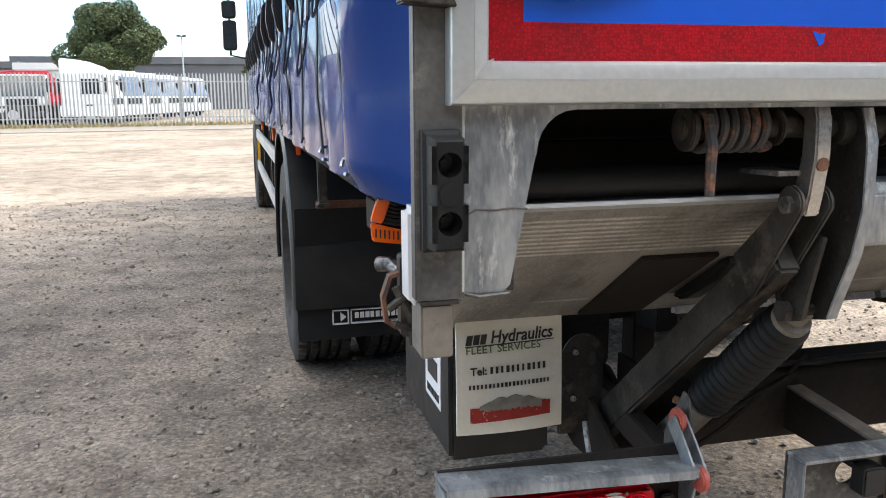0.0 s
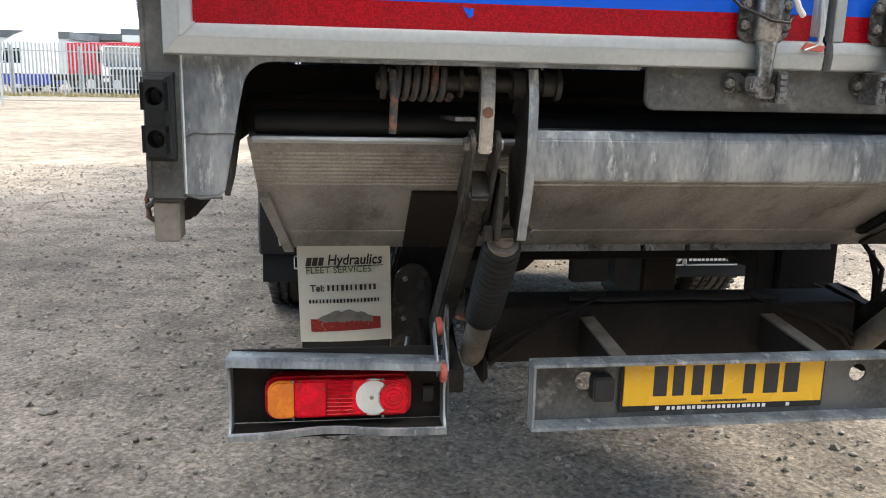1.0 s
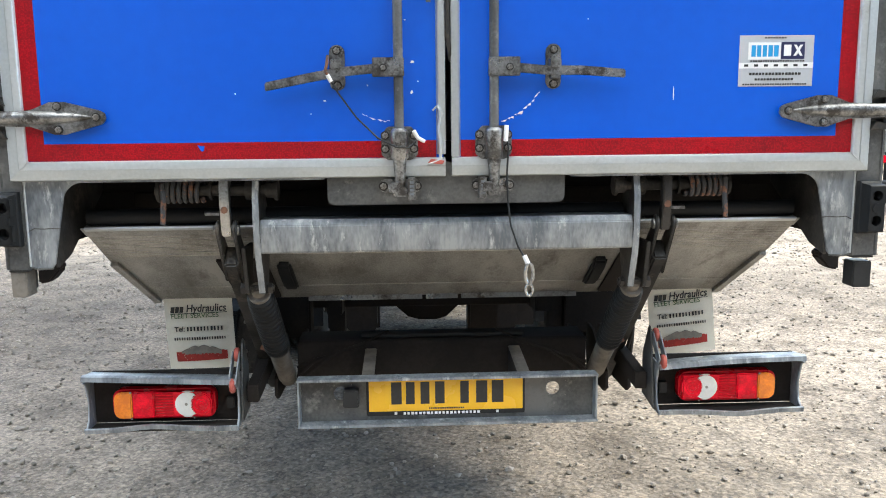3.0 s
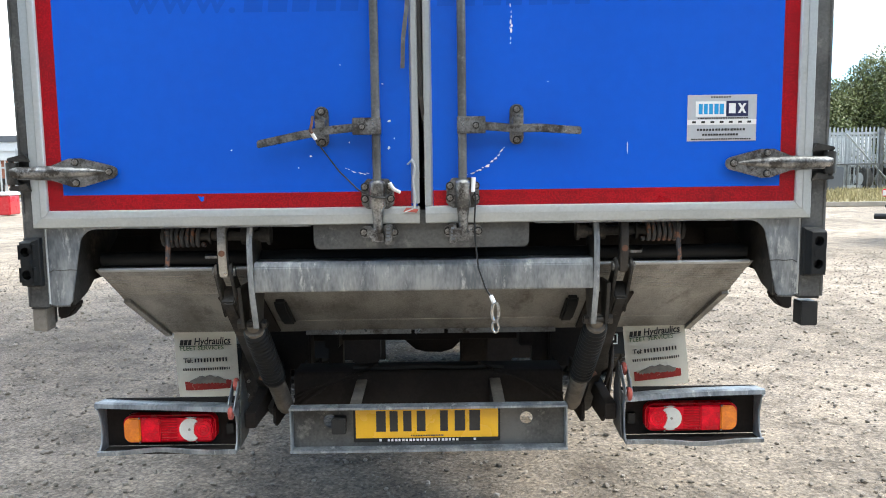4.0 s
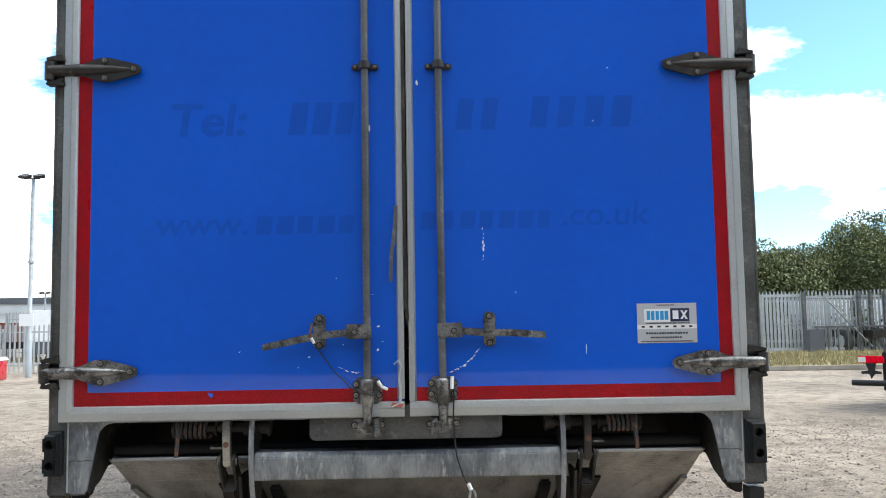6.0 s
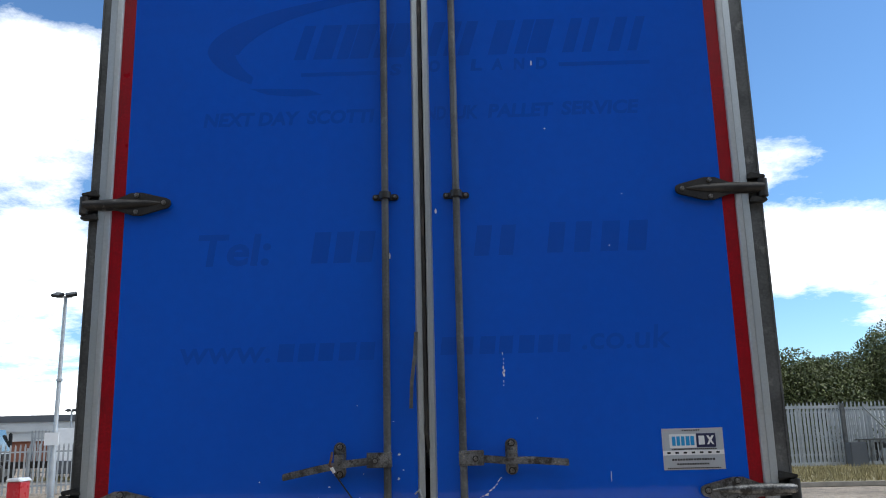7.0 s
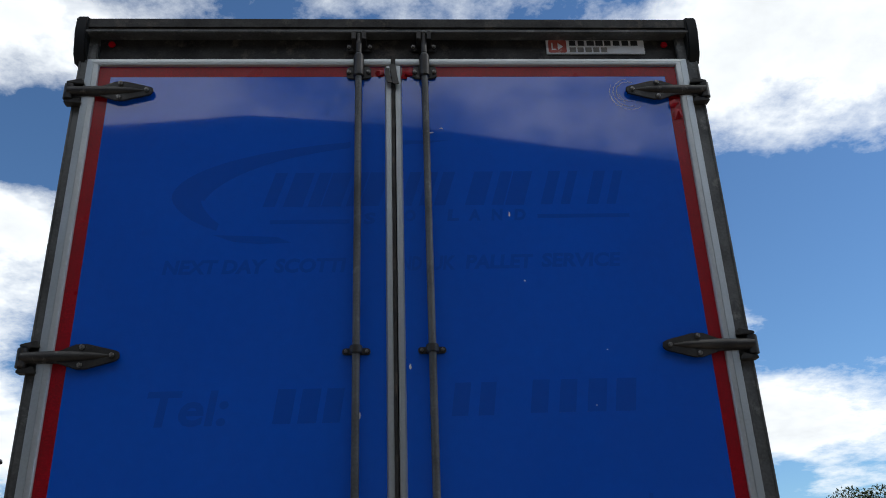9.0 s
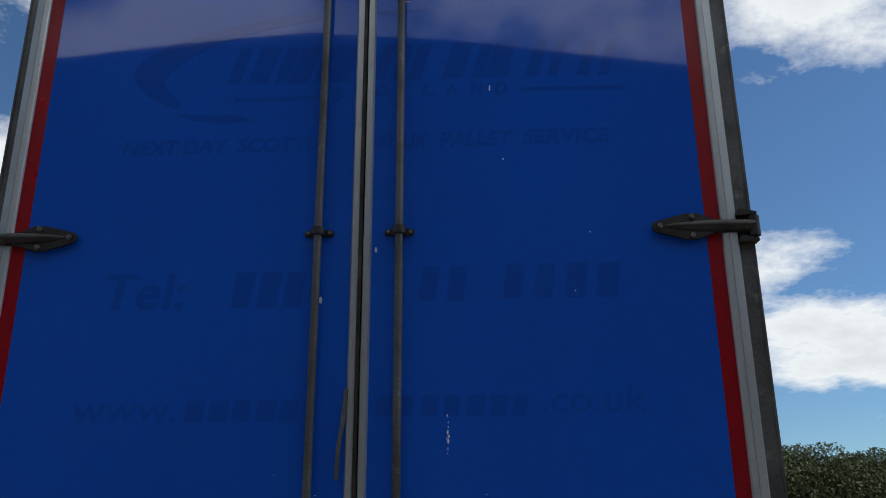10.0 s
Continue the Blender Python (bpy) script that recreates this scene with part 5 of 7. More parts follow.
part("latch_post", bm, ARM, lorry)


# ---- folded tail lift ----
XC = 0.0
bm = bmn()
prism(bm, [(0.048, 1.036), (0.044, 1.043), (0.044, 1.117), (0.058, 1.134), (0.15, 1.134), (0.15, 1.033), (0.06, 1.033)], "x", XC - 0.560, XC + 0.560)
part("lift_beam", bm, GALV, lorry, "mottled galvanised cross beam of the tail lift", bev=0.003)
# folded aluminium platform: ribbed plate sloping away under the bed
P0, P1 = Vector((0, 0.147, 1.108)), Vector((0, 0.70, 0.770))
DIRP = (P1 - P0)
NRM = Vector((0, DIRP.z, -DIRP.y)).normalized()


def plat_pt(x, f, n=0.0):
    p = P0 + DIRP * f + NRM * n
    return (x, p.y, p.z)


def plat_half(f):
    return 1.116 if f < 0.40 else 1.116 - (f - 0.40) * 0.07


bm = bmn()
prof = [(0.0, 0.004), (0.02, 0.004), (0.075, 0.004), (0.078, 0.0)]
for k in range(9):
    a = 0.10 + k * 0.030
    prof += [(a, 0.0), (a + 0.004, -0.003), (a + 0.010, -0.003), (a + 0.014, 0.0)]
prof += [(0.40, 0.0), (0.55, 0.0), (0.80, 0.0), (0.803, -0.003), (0.809, -0.003), (0.812, 0.0), (1.0, 0.0)]
old = None
for f, n in prof:
    cur = [bm.verts.new(plat_pt(XC + sx * plat_half(f), f, n)) for sx in (-1, 1)] + [bm.verts.new(plat_pt(XC + sx * plat_half(f), f, -0.04 if f > 0.05 else 0.0)) for sx in (1, -1)]
    if old:
        for q in range(4):
            bm.faces.new((old[q], old[(q + 1) % 4], cur[(q + 1) % 4], cur[q]))
    else:
        bm.faces.new(cur)
    old = cur
bm.faces.new(old[::-1])
platform = part("lift_platform", bm, ALU_DIRTY, lorry, "dirty ribbed aluminium lift platform, folded under the bed")
bm = bmn()
prism(bm, [(P0.y - 0.004, P0.z - 0.004), (P0.y - 0.002, P0.z + 0.002), (P0.y + 0.007, P0.z + 0.003), (P0.y + 0.007, P0.z - 0.012)], "x", XC - 1.106, XC + 1.106)
part("platform_edge", bm, ALU_LIGHT, platform, "bright worn edge", bev=0.001)
for a, b in ((-0.50, -0.07), (-0.055, 0.065), (0.08, 0.52)):
    bm = bmn()
    prism(bm, [(P1.y - 0.012, P1.z + 0.006), (P1.y - 0.018, P1.z - 0.012), (P1.y + 0.01, P1.z - 0.016), (P1.y + 0.01, P1.z + 0.006)], "x", XC + a, XC + b)
    part("platform_lip", bm, SHINY, platform, "pale lip with rusty specks", bev=0.001)
for s in (-1, 1):
    # raised end strips and dark wear patches by the arms
    bm = bmn()
    old = None
    for f in (0.42, 0.6, 0.8, 1.0):
        x = XC + s * (plat_half(f) - 0.012)
        cur = [bm.verts.new(plat_pt(x + s * u, f, n)) for u, n in ((-0.012, 0.002), (-0.012, 0.014), (0.014, 0.014), (0.014, -0.04))]
        if old:
            for q in range(4):
                bm.faces.new((old[q], old[(q + 1) % 4], cur[(q + 1) % 4], cur[q]))
        else:
            bm.faces.new(cur)
        old = cur
    bm.faces.new(old[::-1])
    part("platform_end", bm, ALU_DIRTY, platform, bev=0.001)
    bm = bmn()
    lo, hi = ([bm.verts.new(plat_pt(XC + s * h, f, n)) for h, f in ((0.60, 0.40), (0.765, 0.40), (0.757, 0.96), (0.60, 0.96))] for n in (0.0, 0.010))
    bm.faces.new(lo)
    bm.faces.new(hi[::-1])
    for q in range(4):
        bm.faces.new((lo[q], lo[(q + 1) % 4], hi[(q + 1) % 4], hi[q]))
    part("arm_shoe", bm, CHASSIS, platform, "dark steel shoe plate", bev=0.002)
    # triangular red and white end marker, behind the leg
    bm = bmn()
    prism(bm, [plat_pt(0, 0.62, 0)[1:], plat_pt(0, 0.98, 0)[1:], plat_pt(0, 0.98, -0.04)[1:], plat_pt(0, 0.62, -0.04)[1:]], "x", XC + s * 1.074, XC + s * 1.09)
    part("end_marker", bm, WHITE, platform)

# cross tube and torsion-spring shafts
bm = bmn()
cyl(bm, (XC - 1.10, 0.175, 1.138), (XC + 1.10, 0.175, 1.138), 0.025, 20)
part("cross_tube", bm, RUBBER, lorry, "black cross tube of the lift")


def lift_side(s):
    X = lambda h: XC + s * h
    # spring shaft with end discs and collars
    bm = bmn()
    cyl(bm, (X(0.865), 0.085, 1.222), (X(0.505), 0.085, 1.222), 0.017, 14)
    for h, r, w in ((0.858, 0.034, 0.012), (0.705, 0.029, 0.008), (0.60, 0.030, 0.025), (0.515, 0.032, 0.012), (0.54, 0.024, 0.03)):
        cyl(bm, (X(h), 0.085, 1.222), (X(h - w), 0.085, 1.222), r, 20)
    part("spring_shaft", bm, ARM, lorry, "steel spring shaft", bev=0.002)
    bm = bmn()
    turns, n = 6.6, 170
    pts = [(X(0.838 - 0.115 * k / n), 0.085 + 0.031 * math.sin(2 * math.pi * turns * k / n), 1.222 + 0.031 * math.cos(2 * math.pi * turns * k / n)) for k in range(n + 1)]
    tube(bm, pts, 0.0072, 8)
    tube(bm, [(X(0.838), 0.085, 1.25), (X(0.836), 0.052, 1.24), (X(0.832), 0.045, 1.20), (X(0.836), 0.040, 1.125)], [0.0072, 0.008, 0.0085, 0.0075], 8)
    part("torsion_spring", bm, SPRING, lorry, "rusty coiled torsion spring with flaking paint")
    # link bar with bright worn front
    bm = bmn()
    h0 = 0.655
    prof = [(0.040, 1.265), (0.030, 1.235), (0.028, 1.18), (0.036, 1.125), (0.044, 1.088), (0.072, 1.088), (0.074, 1.125), (0.062, 1.18), (0.062, 1.235), (0.10, 1.255), (0.09, 1.27)]
    prism(bm, prof, "x", X(h0 - 0.0135), X(h0 + 0.0135))
    link = part("lift_link", bm, SHINY if s < 0 else DULL, lorry, "bright worn link bar with a rust spot" if s < 0 else "dark link bar with a rust spot", bev=0.003)
    bm = bmn()
    cyl(bm, (X(h0), 0.0275, 1.168), (X(h0), 0.033, 1.168), 0.0105, 14)
    part("rust_spot", bm, RUST, link)
    bm = bmn()
    cyl(bm, (X(h0 + 0.036), 0.060, 1.105), (X(h0 - 0.034), 0.060, 1.105), 0.008, 10)
    cyl(bm, (X(h0 + 0.040), 0.060, 1.105), (X(h0 + 0.028), 0.060, 1.105), 0.015, 6)
    cyl(bm, (X(h0 - 0.036), 0.060, 1.105), (X(h0 - 0.026), 0.060, 1.105), 0.016, 14)
    part("pivot_bolt", bm, STEEL, link, bev=0.001)
    # tongue plate beside the link
    bm = bmn()
    prism(bm, [(X(0.675), 0.05), (X(0.715), 0.05), (X(0.735), 0.12), (X(0.675), 0.12)], "z", 1.150, 1.158)
    part("tongue_plate", bm, STEEL, lorry, "grey tongue plate", bev=0.001)
    # lift arm: clevis cheeks and a square tube down to the pivot
    a, b = Vector((0, 0.078, 1.045)), Vector((0, 0.795, 0.428))
    d = (b - a).normalized()
    u = Vector((0, -d.z, d.y))
    bm = bmn()
    for o0, o1 in ((-0.030, -0.020), (0.020, 0.030)):
        pts = []
        c = Vector((0, 0.060, 1.105))
        for k in range(9):
            ang = radians(-10 + 200 * k / 8)
            pts.append((c.y + 0.030 * math.cos(ang), c.z + 0.030 * math.sin(ang)))
        e1, e2 = a + d * 0.12 - u * 0.042, a + d * 0.12 + u * 0.046
        lo, hi = (e1, e2) if e1.y < e2.y else (e2, e1)
        pts += [(lo.y, lo.z), (hi.y, hi.z)]
        prism(bm, pts, "x", X(h0 + o0), X(h0 + o1))
    part("arm_clevis", bm, ARM, lorry, "grimy arm clevis", bev=0.003)
    bm = bmn()
    q = [a + d * 0.035 - u * 0.036, a + d * 0.035 + u * 0.036, b + u * 0.040, b + d * 0.05 + u * 0.015, b + d * 0.05 - u * 0.02, b - u * 0.040]
    prism(bm, [(v.y, v.z) for v in q], "x", X(h0 - 0.022), X(h0 + 0.022))
    arm = part("lift_arm", bm, ARM, lorry, "grimy dark steel lift arm", bev=0.006)
    bm = bmn()
    cyl(bm, (X(h0 + 0.032), b.y, b.z), (X(h0 - 0.07), b.y, b.z), 0.026, 16)
    part("arm_pivot", bm, ARM, arm, bev=0.002)
    # bracket plate that carries the ram
    bm = bmn()
    prism(bm, [(0.055, 1.26), (0.036, 1.20), (0.034, 1.10), (0.050, 1.02), (0.078, 0.95), (0.095, 0.905), (0.135, 0.895), (0.165, 0.92), (0.20, 1.02), (0.20, 1.15), (0.13, 1.245), (0.10, 1.262)], "x", X(0.556), X(0.574))
    br = part("ram_bracket", bm, ARM, lorry, "grimy ram bracket plate with a bright front edge", bev=0.003)
    bm = bmn()
    strip(bm, [(X(0.565), y - 0.0015, z) for y, z in ((0.052, 1.25), (0.036, 1.20), (0.034, 1.10), (0.050, 1.02), (0.078, 0.95), (0.093, 0.908))], 0.0185, 0.004)
    part("bracket_edge", bm, GALV, br, "bright front edge strip")
    bm = bmn()
    prism(bm, [(0.062, 1.05), (0.090, 0.95), (0.10, 0.905), (0.135, 0.895), (0.165, 0.92), (0.20, 1.05)], "x", X(0.606), X(0.618))
    part("bracket_cheek", bm, ARM, br, bev=0.002)
    bm = bmn()
    cyl(bm, (X(0.632), 0.13, 0.915), (X(0.535), 0.13, 0.915), 0.011, 12)
    cyl(bm, (X(0.636), 0.13, 0.915), (X(0.620), 0.13, 0.915), 0.019, 6)
    cyl(bm, (X(0.552), 0.13, 0.915), (X(0.540), 0.13, 0.915), 0.018, 6)
    part("ram_pin", bm, DULL, br, bev=0.001)
    # ram with rubber bellows
    c0, c1 = Vector((X(0.588), 0.140, 0.91)), Vector((X(0.572), 0.60, 0.475))
    ax = (c1 - c0).normalized()
    bm = bmn()
    tube(bm, [c0 - ax * 0.01, c0 + ax * 0.02, c0 + ax * 0.021, c0 + ax * 0.59, c0 + ax * 0.60, c0 + ax * 0.625], [0.022, 0.022, 0.034, 0.034, 0.030, 0.028], 22)
    ram = part("hydraulic_ram", bm, TAN, lorry, "dusty rust-tinged hydraulic ram", bev=0.002)
    bm = bmn()
    pts, rs = [], []
    nb = 15
    for k in range(nb * 6 + 1):
        f = k / (nb * 6)
        pts.append(c0 + ax * (0.035 + 0.335 * f))
        rs.append(0.0345 + 0.003 * min(1, f * 6) + (0.0, 0.004, 0.0065, 0.007, 0.0065, 0.004)[k % 6])
    tube(bm, pts, rs, 28)
    part("ram_bellows", bm, RUBBER, ram, "black corrugated rubber bellows")
    bm = bmn()
    cyl(bm, c0 + ax * 0.370, c0 + ax * 0.378, 0.042, 24)
    part("clamp_band", bm, DULL, ram)
    bm = bmn()
    tube(bm, [c0 + ax * 0.40 + Vector((s * 0.03, 0, 0)), c0 + ax * 0.40 + Vector((s * 0.062, 0.01, 0.012))], 0.009, 6)
    part("ram_fitting", bm, RUST, ram)
    # lower pivot lugs on the main tube
    bm = bmn()
    for h in (0.535, 0.615, 0.70):
        prism(bm, [(0.56, 0.43), (0.60, 0.405), (0.80, 0.40), (0.90, 0.43), (0.90, 0.60), (0.80, 0.60), (0.66, 0.53), (0.57, 0.49)], "x", X(h - 0.006), X(h + 0.006))
    part("pivot_lug", bm, CHASSIS, lorry, "dark pivot lugs", bev=0.002)
    # mounting plate, rounded, with slots
    if s < 0:
        bm = bmn()
        pts = [(X(0.672), 0.47), (X(0.668), 0.64)] + [(X(0.722 - 0.054 * math.cos(radians(a))), 0.655 + 0.062 * math.sin(radians(a))) for a in range(0, 181, 18)] + [(X(0.780), 0.60), (X(0.782), 0.47)]
        prism(bm, pts, "y", 0.716, 0.728)
        mp = part("mount_plate", bm, ARM, lorry, "black rounded mounting plate", bev=0.003)
        # no openings cut: black pieces on the face paint the dark of the slots
        for hh, zz in ((0.700, 0.655), (0.694, 0.598), (0.690, 0.548)):
            bm = bmn()
            prism(bm, rounded(X(hh) - 0.009, X(hh) + 0.009, zz - 0.017, zz + 0.017, 0.0088), "y", 0.7145, 0.717)
            part("slot", bm, INK, mp)
        for hh, zz in ((0.745, 0.675), (0.748, 0.56)):
            bolt(X(hh), 0.716, zz, mp, 0.8)
        bm = bmn()
        tube(bm, [(X(0.74), 0.66, 0.52), (X(0.755), 0.60, 0.47), (X(0.725), 0.55, 0.43), (X(0.72), 0.52, 0.39)], 0.0065, 8)
        part("pale_cable", bm, GALV, lorry, "pale grey cable")
    bm = bmn()
    tube(bm, [(X(0.765), 0.84, 0.72), (X(0.78), 0.82, 0.64), (X(0.77), 0.80, 0.55), (X(0.76), 0.80, 0.46)], 0.011, 8)
    tube(bm, [(X(0.75), 0.86, 0.74), (X(0.775), 0.79, 0.67), (X(0.765), 0.78, 0.58), (X(0.75), 0.80, 0.50)], 0.008, 8)
    part("hose", bm, CHASSIS, lorry, "black hydraulic hose")
    # hose runs beside the chassis
    base = [(X(0.20), 0.60, 0.655), (X(0.28), 0.555, 0.645), (X(0.38), 0.525, 0.605), (X(0.47), 0.515, 0.56), (X(0.53), 0.55, 0.52)]
    for o in (0, 0.012, 0.024):
        bm = bmn()
        tube(bm, [(x, y - o * 0.4, z - o - 0.02 * math.sin(i * 1.3 + o * 90)) for i, (x, y, z) in enumerate(base)], 0.0065, 6)
        part("hose", bm, CHASSIS, lorry, "black hose")


lift_side(-1)
lift_side(1)
bm = bmn()
prism(bm, rounded(0.55, 0.72, 0.475, 0.633, 0.015), "x", XC - 0.530, XC + 0.530)
part("lift_main_tube", bm, CHASSIS, lorry, "dark square main tube of the lift", bev=0.002)
for s in (-1, 1):
    # inner side plate of the deck, and a valve block beside the main tube
    bm = bmn()
    box(bm, min(s * 1.215, s * 1.195), max(s * 1.215, s * 1.195), 0.13, LEN, 1.05, 1.25)
    part("deck_side", bm, CHASSIS, lorry, "dark deck side plate", bev=0.002)
    bm = bmn()
    u, v = sorted((s * 0.53, s * 0.74))
    prism(bm, rounded(u, v, 0.54, 0.74, 0.02), "y", 0.97, 1.09)
    part("valve_block", bm, CHASSIS, lorry, "grimy dark valve block", bev=0.008)
# subframe behind the main tube: cheeks, cross member and lower hoses
for a, b in ((-0.59, -0.292), (0.225, 0.60)):
    bm = bmn()
    prism(bm, [(a, 0.26), (b, 0.26), (b, 1.0), (a, 1.0)], "y", 2.28, 2.34)
    part("spring_shield", bm, CHASSIS, lorry, "dark dusty plate before the springs", bev=0.003)
bm = bmn()
prism(bm, rounded(1.00, 1.06, 0.660, 0.775, 0.01), "x", -0.52, 0.59)
part("subframe_member", bm, CHASSIS, lorry, "dark subframe cross member", bev=0.002)
for x in (-0.42, 0.49):
    bm = bmn()
    box(bm, x - 0.032, x + 0.032, 0.98, 1.055, 0.44, 0.78)
    part("subframe_upright", bm, CHASSIS, lorry, bev=0.004)
for s in (-1, 1):
    # dark pad that rests on the folded platform beside each ram
    bm = bmn()
    h0, h1 = sorted((XC + s * 0.520, XC + s * 0.568))
    prism(bm, [plat_pt(0, f, n)[1:] for f, n in ((0.44, 0.0), (0.46, 0.02), (0.54, 0.030), (0.74, 0.028), (0.80, 0.018), (0.82, 0.0))], "x", h0, h1)
    part("platform_pad", bm, RUBBER, platform, "black worn rest pad", bev=0.008)
bm = bmn()
prism(bm, rounded(0.14, 0.27, 0.45, 0.74, 0.02), "y", 1.18, 1.30)
part("air_valve", bm, CHASSIS, lorry, "dark hanging air valve", bev=0.012)
bm = bmn()
rh = random.Random(8)
tube(bm, [(-0.30 + 0.06 * k, 0.585 + 0.01 * rh.random(), 0.637 + 0.008 * rh.random()) for k in range(11)], 0.009, 7)
part("hose", bm, PLASTIC, lorry, "black hose along the main tube")
# ---- number plate channel ----
CL, CR, CZ0, CZ1 = -0.490, 0.499, 0.428, 0.588
bm = bmn()
# back wall in a darker steel than the flanges: the channel's inner shade as colour
holed_plate(bm, CL, CR, CZ0, CZ1, 0.268, 0.274, [(-0.352, 0.528, 0.024), (0.357, 0.530, 0.023)])
chan = part("plate_channel", bm, GALV_DARK, lorry, "galvanised channel that carries the number plate")
for z0, z1 in ((CZ0 - 0.002, CZ0 + 0.006), (CZ1 - 0.006, CZ1 + 0.002)):
    bm = bmn()
    box(bm, CL - 0.002, CR + 0.002, 0.214, 0.268, z0, z1)
    part("channel_flange", bm, GALV, chan, bev=0.002)
for x in (CL, CR - 0.006):
    bm = bmn()
    box(bm, x, x + 0.006, 0.218, 0.268, CZ0 + 0.006, CZ1 - 0.006)
    part("channel_end", bm, GALV, chan, bev=0.002)
bm = bmn()
box(bm, XC - 0.268, XC + 0.262, 0.258, 0.266, 0.449, 0.576)
part("number_plate", bm, PLASTIC, chan, "yellow number plate in a black holder", bev=0.003)
bm = bmn()
box(bm, XC - 0.259, XC + 0.254, 0.2535, 0.258, 0.466, 0.574)
part("plate_face", bm, YELLOW, chan, "yellow reflective face", bev=0.001)
bar_parts("plate_bar", XC - 0.185, XC + 0.010, 0.490, 0.566, 0.2535, 4, INK, chan, 0.36, 0, 21)
bar_parts("plate_bar", XC + 0.045, XC + 0.203, 0.490, 0.566, 0.2535, 3, INK, chan, 0.36, 0, 22)
bm = bmn()
bars(bm, XC - 0.06, XC + 0.058, 0.472, 0.477, 0.2535, 20, 0.3, seed=23)
part("small_print", bm, INK, chan)["kind"] = "stuff"
bm = bmn()
bars(bm, XC - 0.145, XC + 0.115, 0.4525, 0.461, 0.258, 20, 0.35, seed=24)
for xx in (-0.175, 0.165):
    box(bm, XC + xx, XC + xx + 0.009, 0.2568, 0.258, 0.453, 0.462)
part("small_print", bm, PURE, chan)["kind"] = "stuff"
bm = bmn()
prism(bm, rounded(-0.343, -0.291, 0.490, 0.550, 0.008), "y", 0.226, 0.266)
part("plate_lamp", bm, PLASTIC, chan, "black plastic plate lamp", bev=0.004)
for xx in (-0.372, -0.316, 0.345, 0.40):
    for zz in (0.506, 0.556):
        bolt(xx, 0.268, zz, chan, 0.2)
for s in (-1, 1):
    bm = bmn()
    x = XC + s * 0.262
    # dusty top, also coloured paler than the web for the light on it
    prism(bm, [(0.274, 0.576), (0.274, 0.582), (0.552, 0.604), (0.552, 0.598)], "x", x - 0.021, x + 0.021)
    strut = part("channel_strut", bm, TAN, lorry, "dusty grey angle strut", bev=0.002)
    bm = bmn()
    prism(bm, [(0.274, 0.500), (0.274, 0.576), (0.552, 0.598), (0.552, 0.500)], "x", x - 0.021, x - 0.015)
    part("strut_web", bm, CHASSIS, strut, bev=0.001)

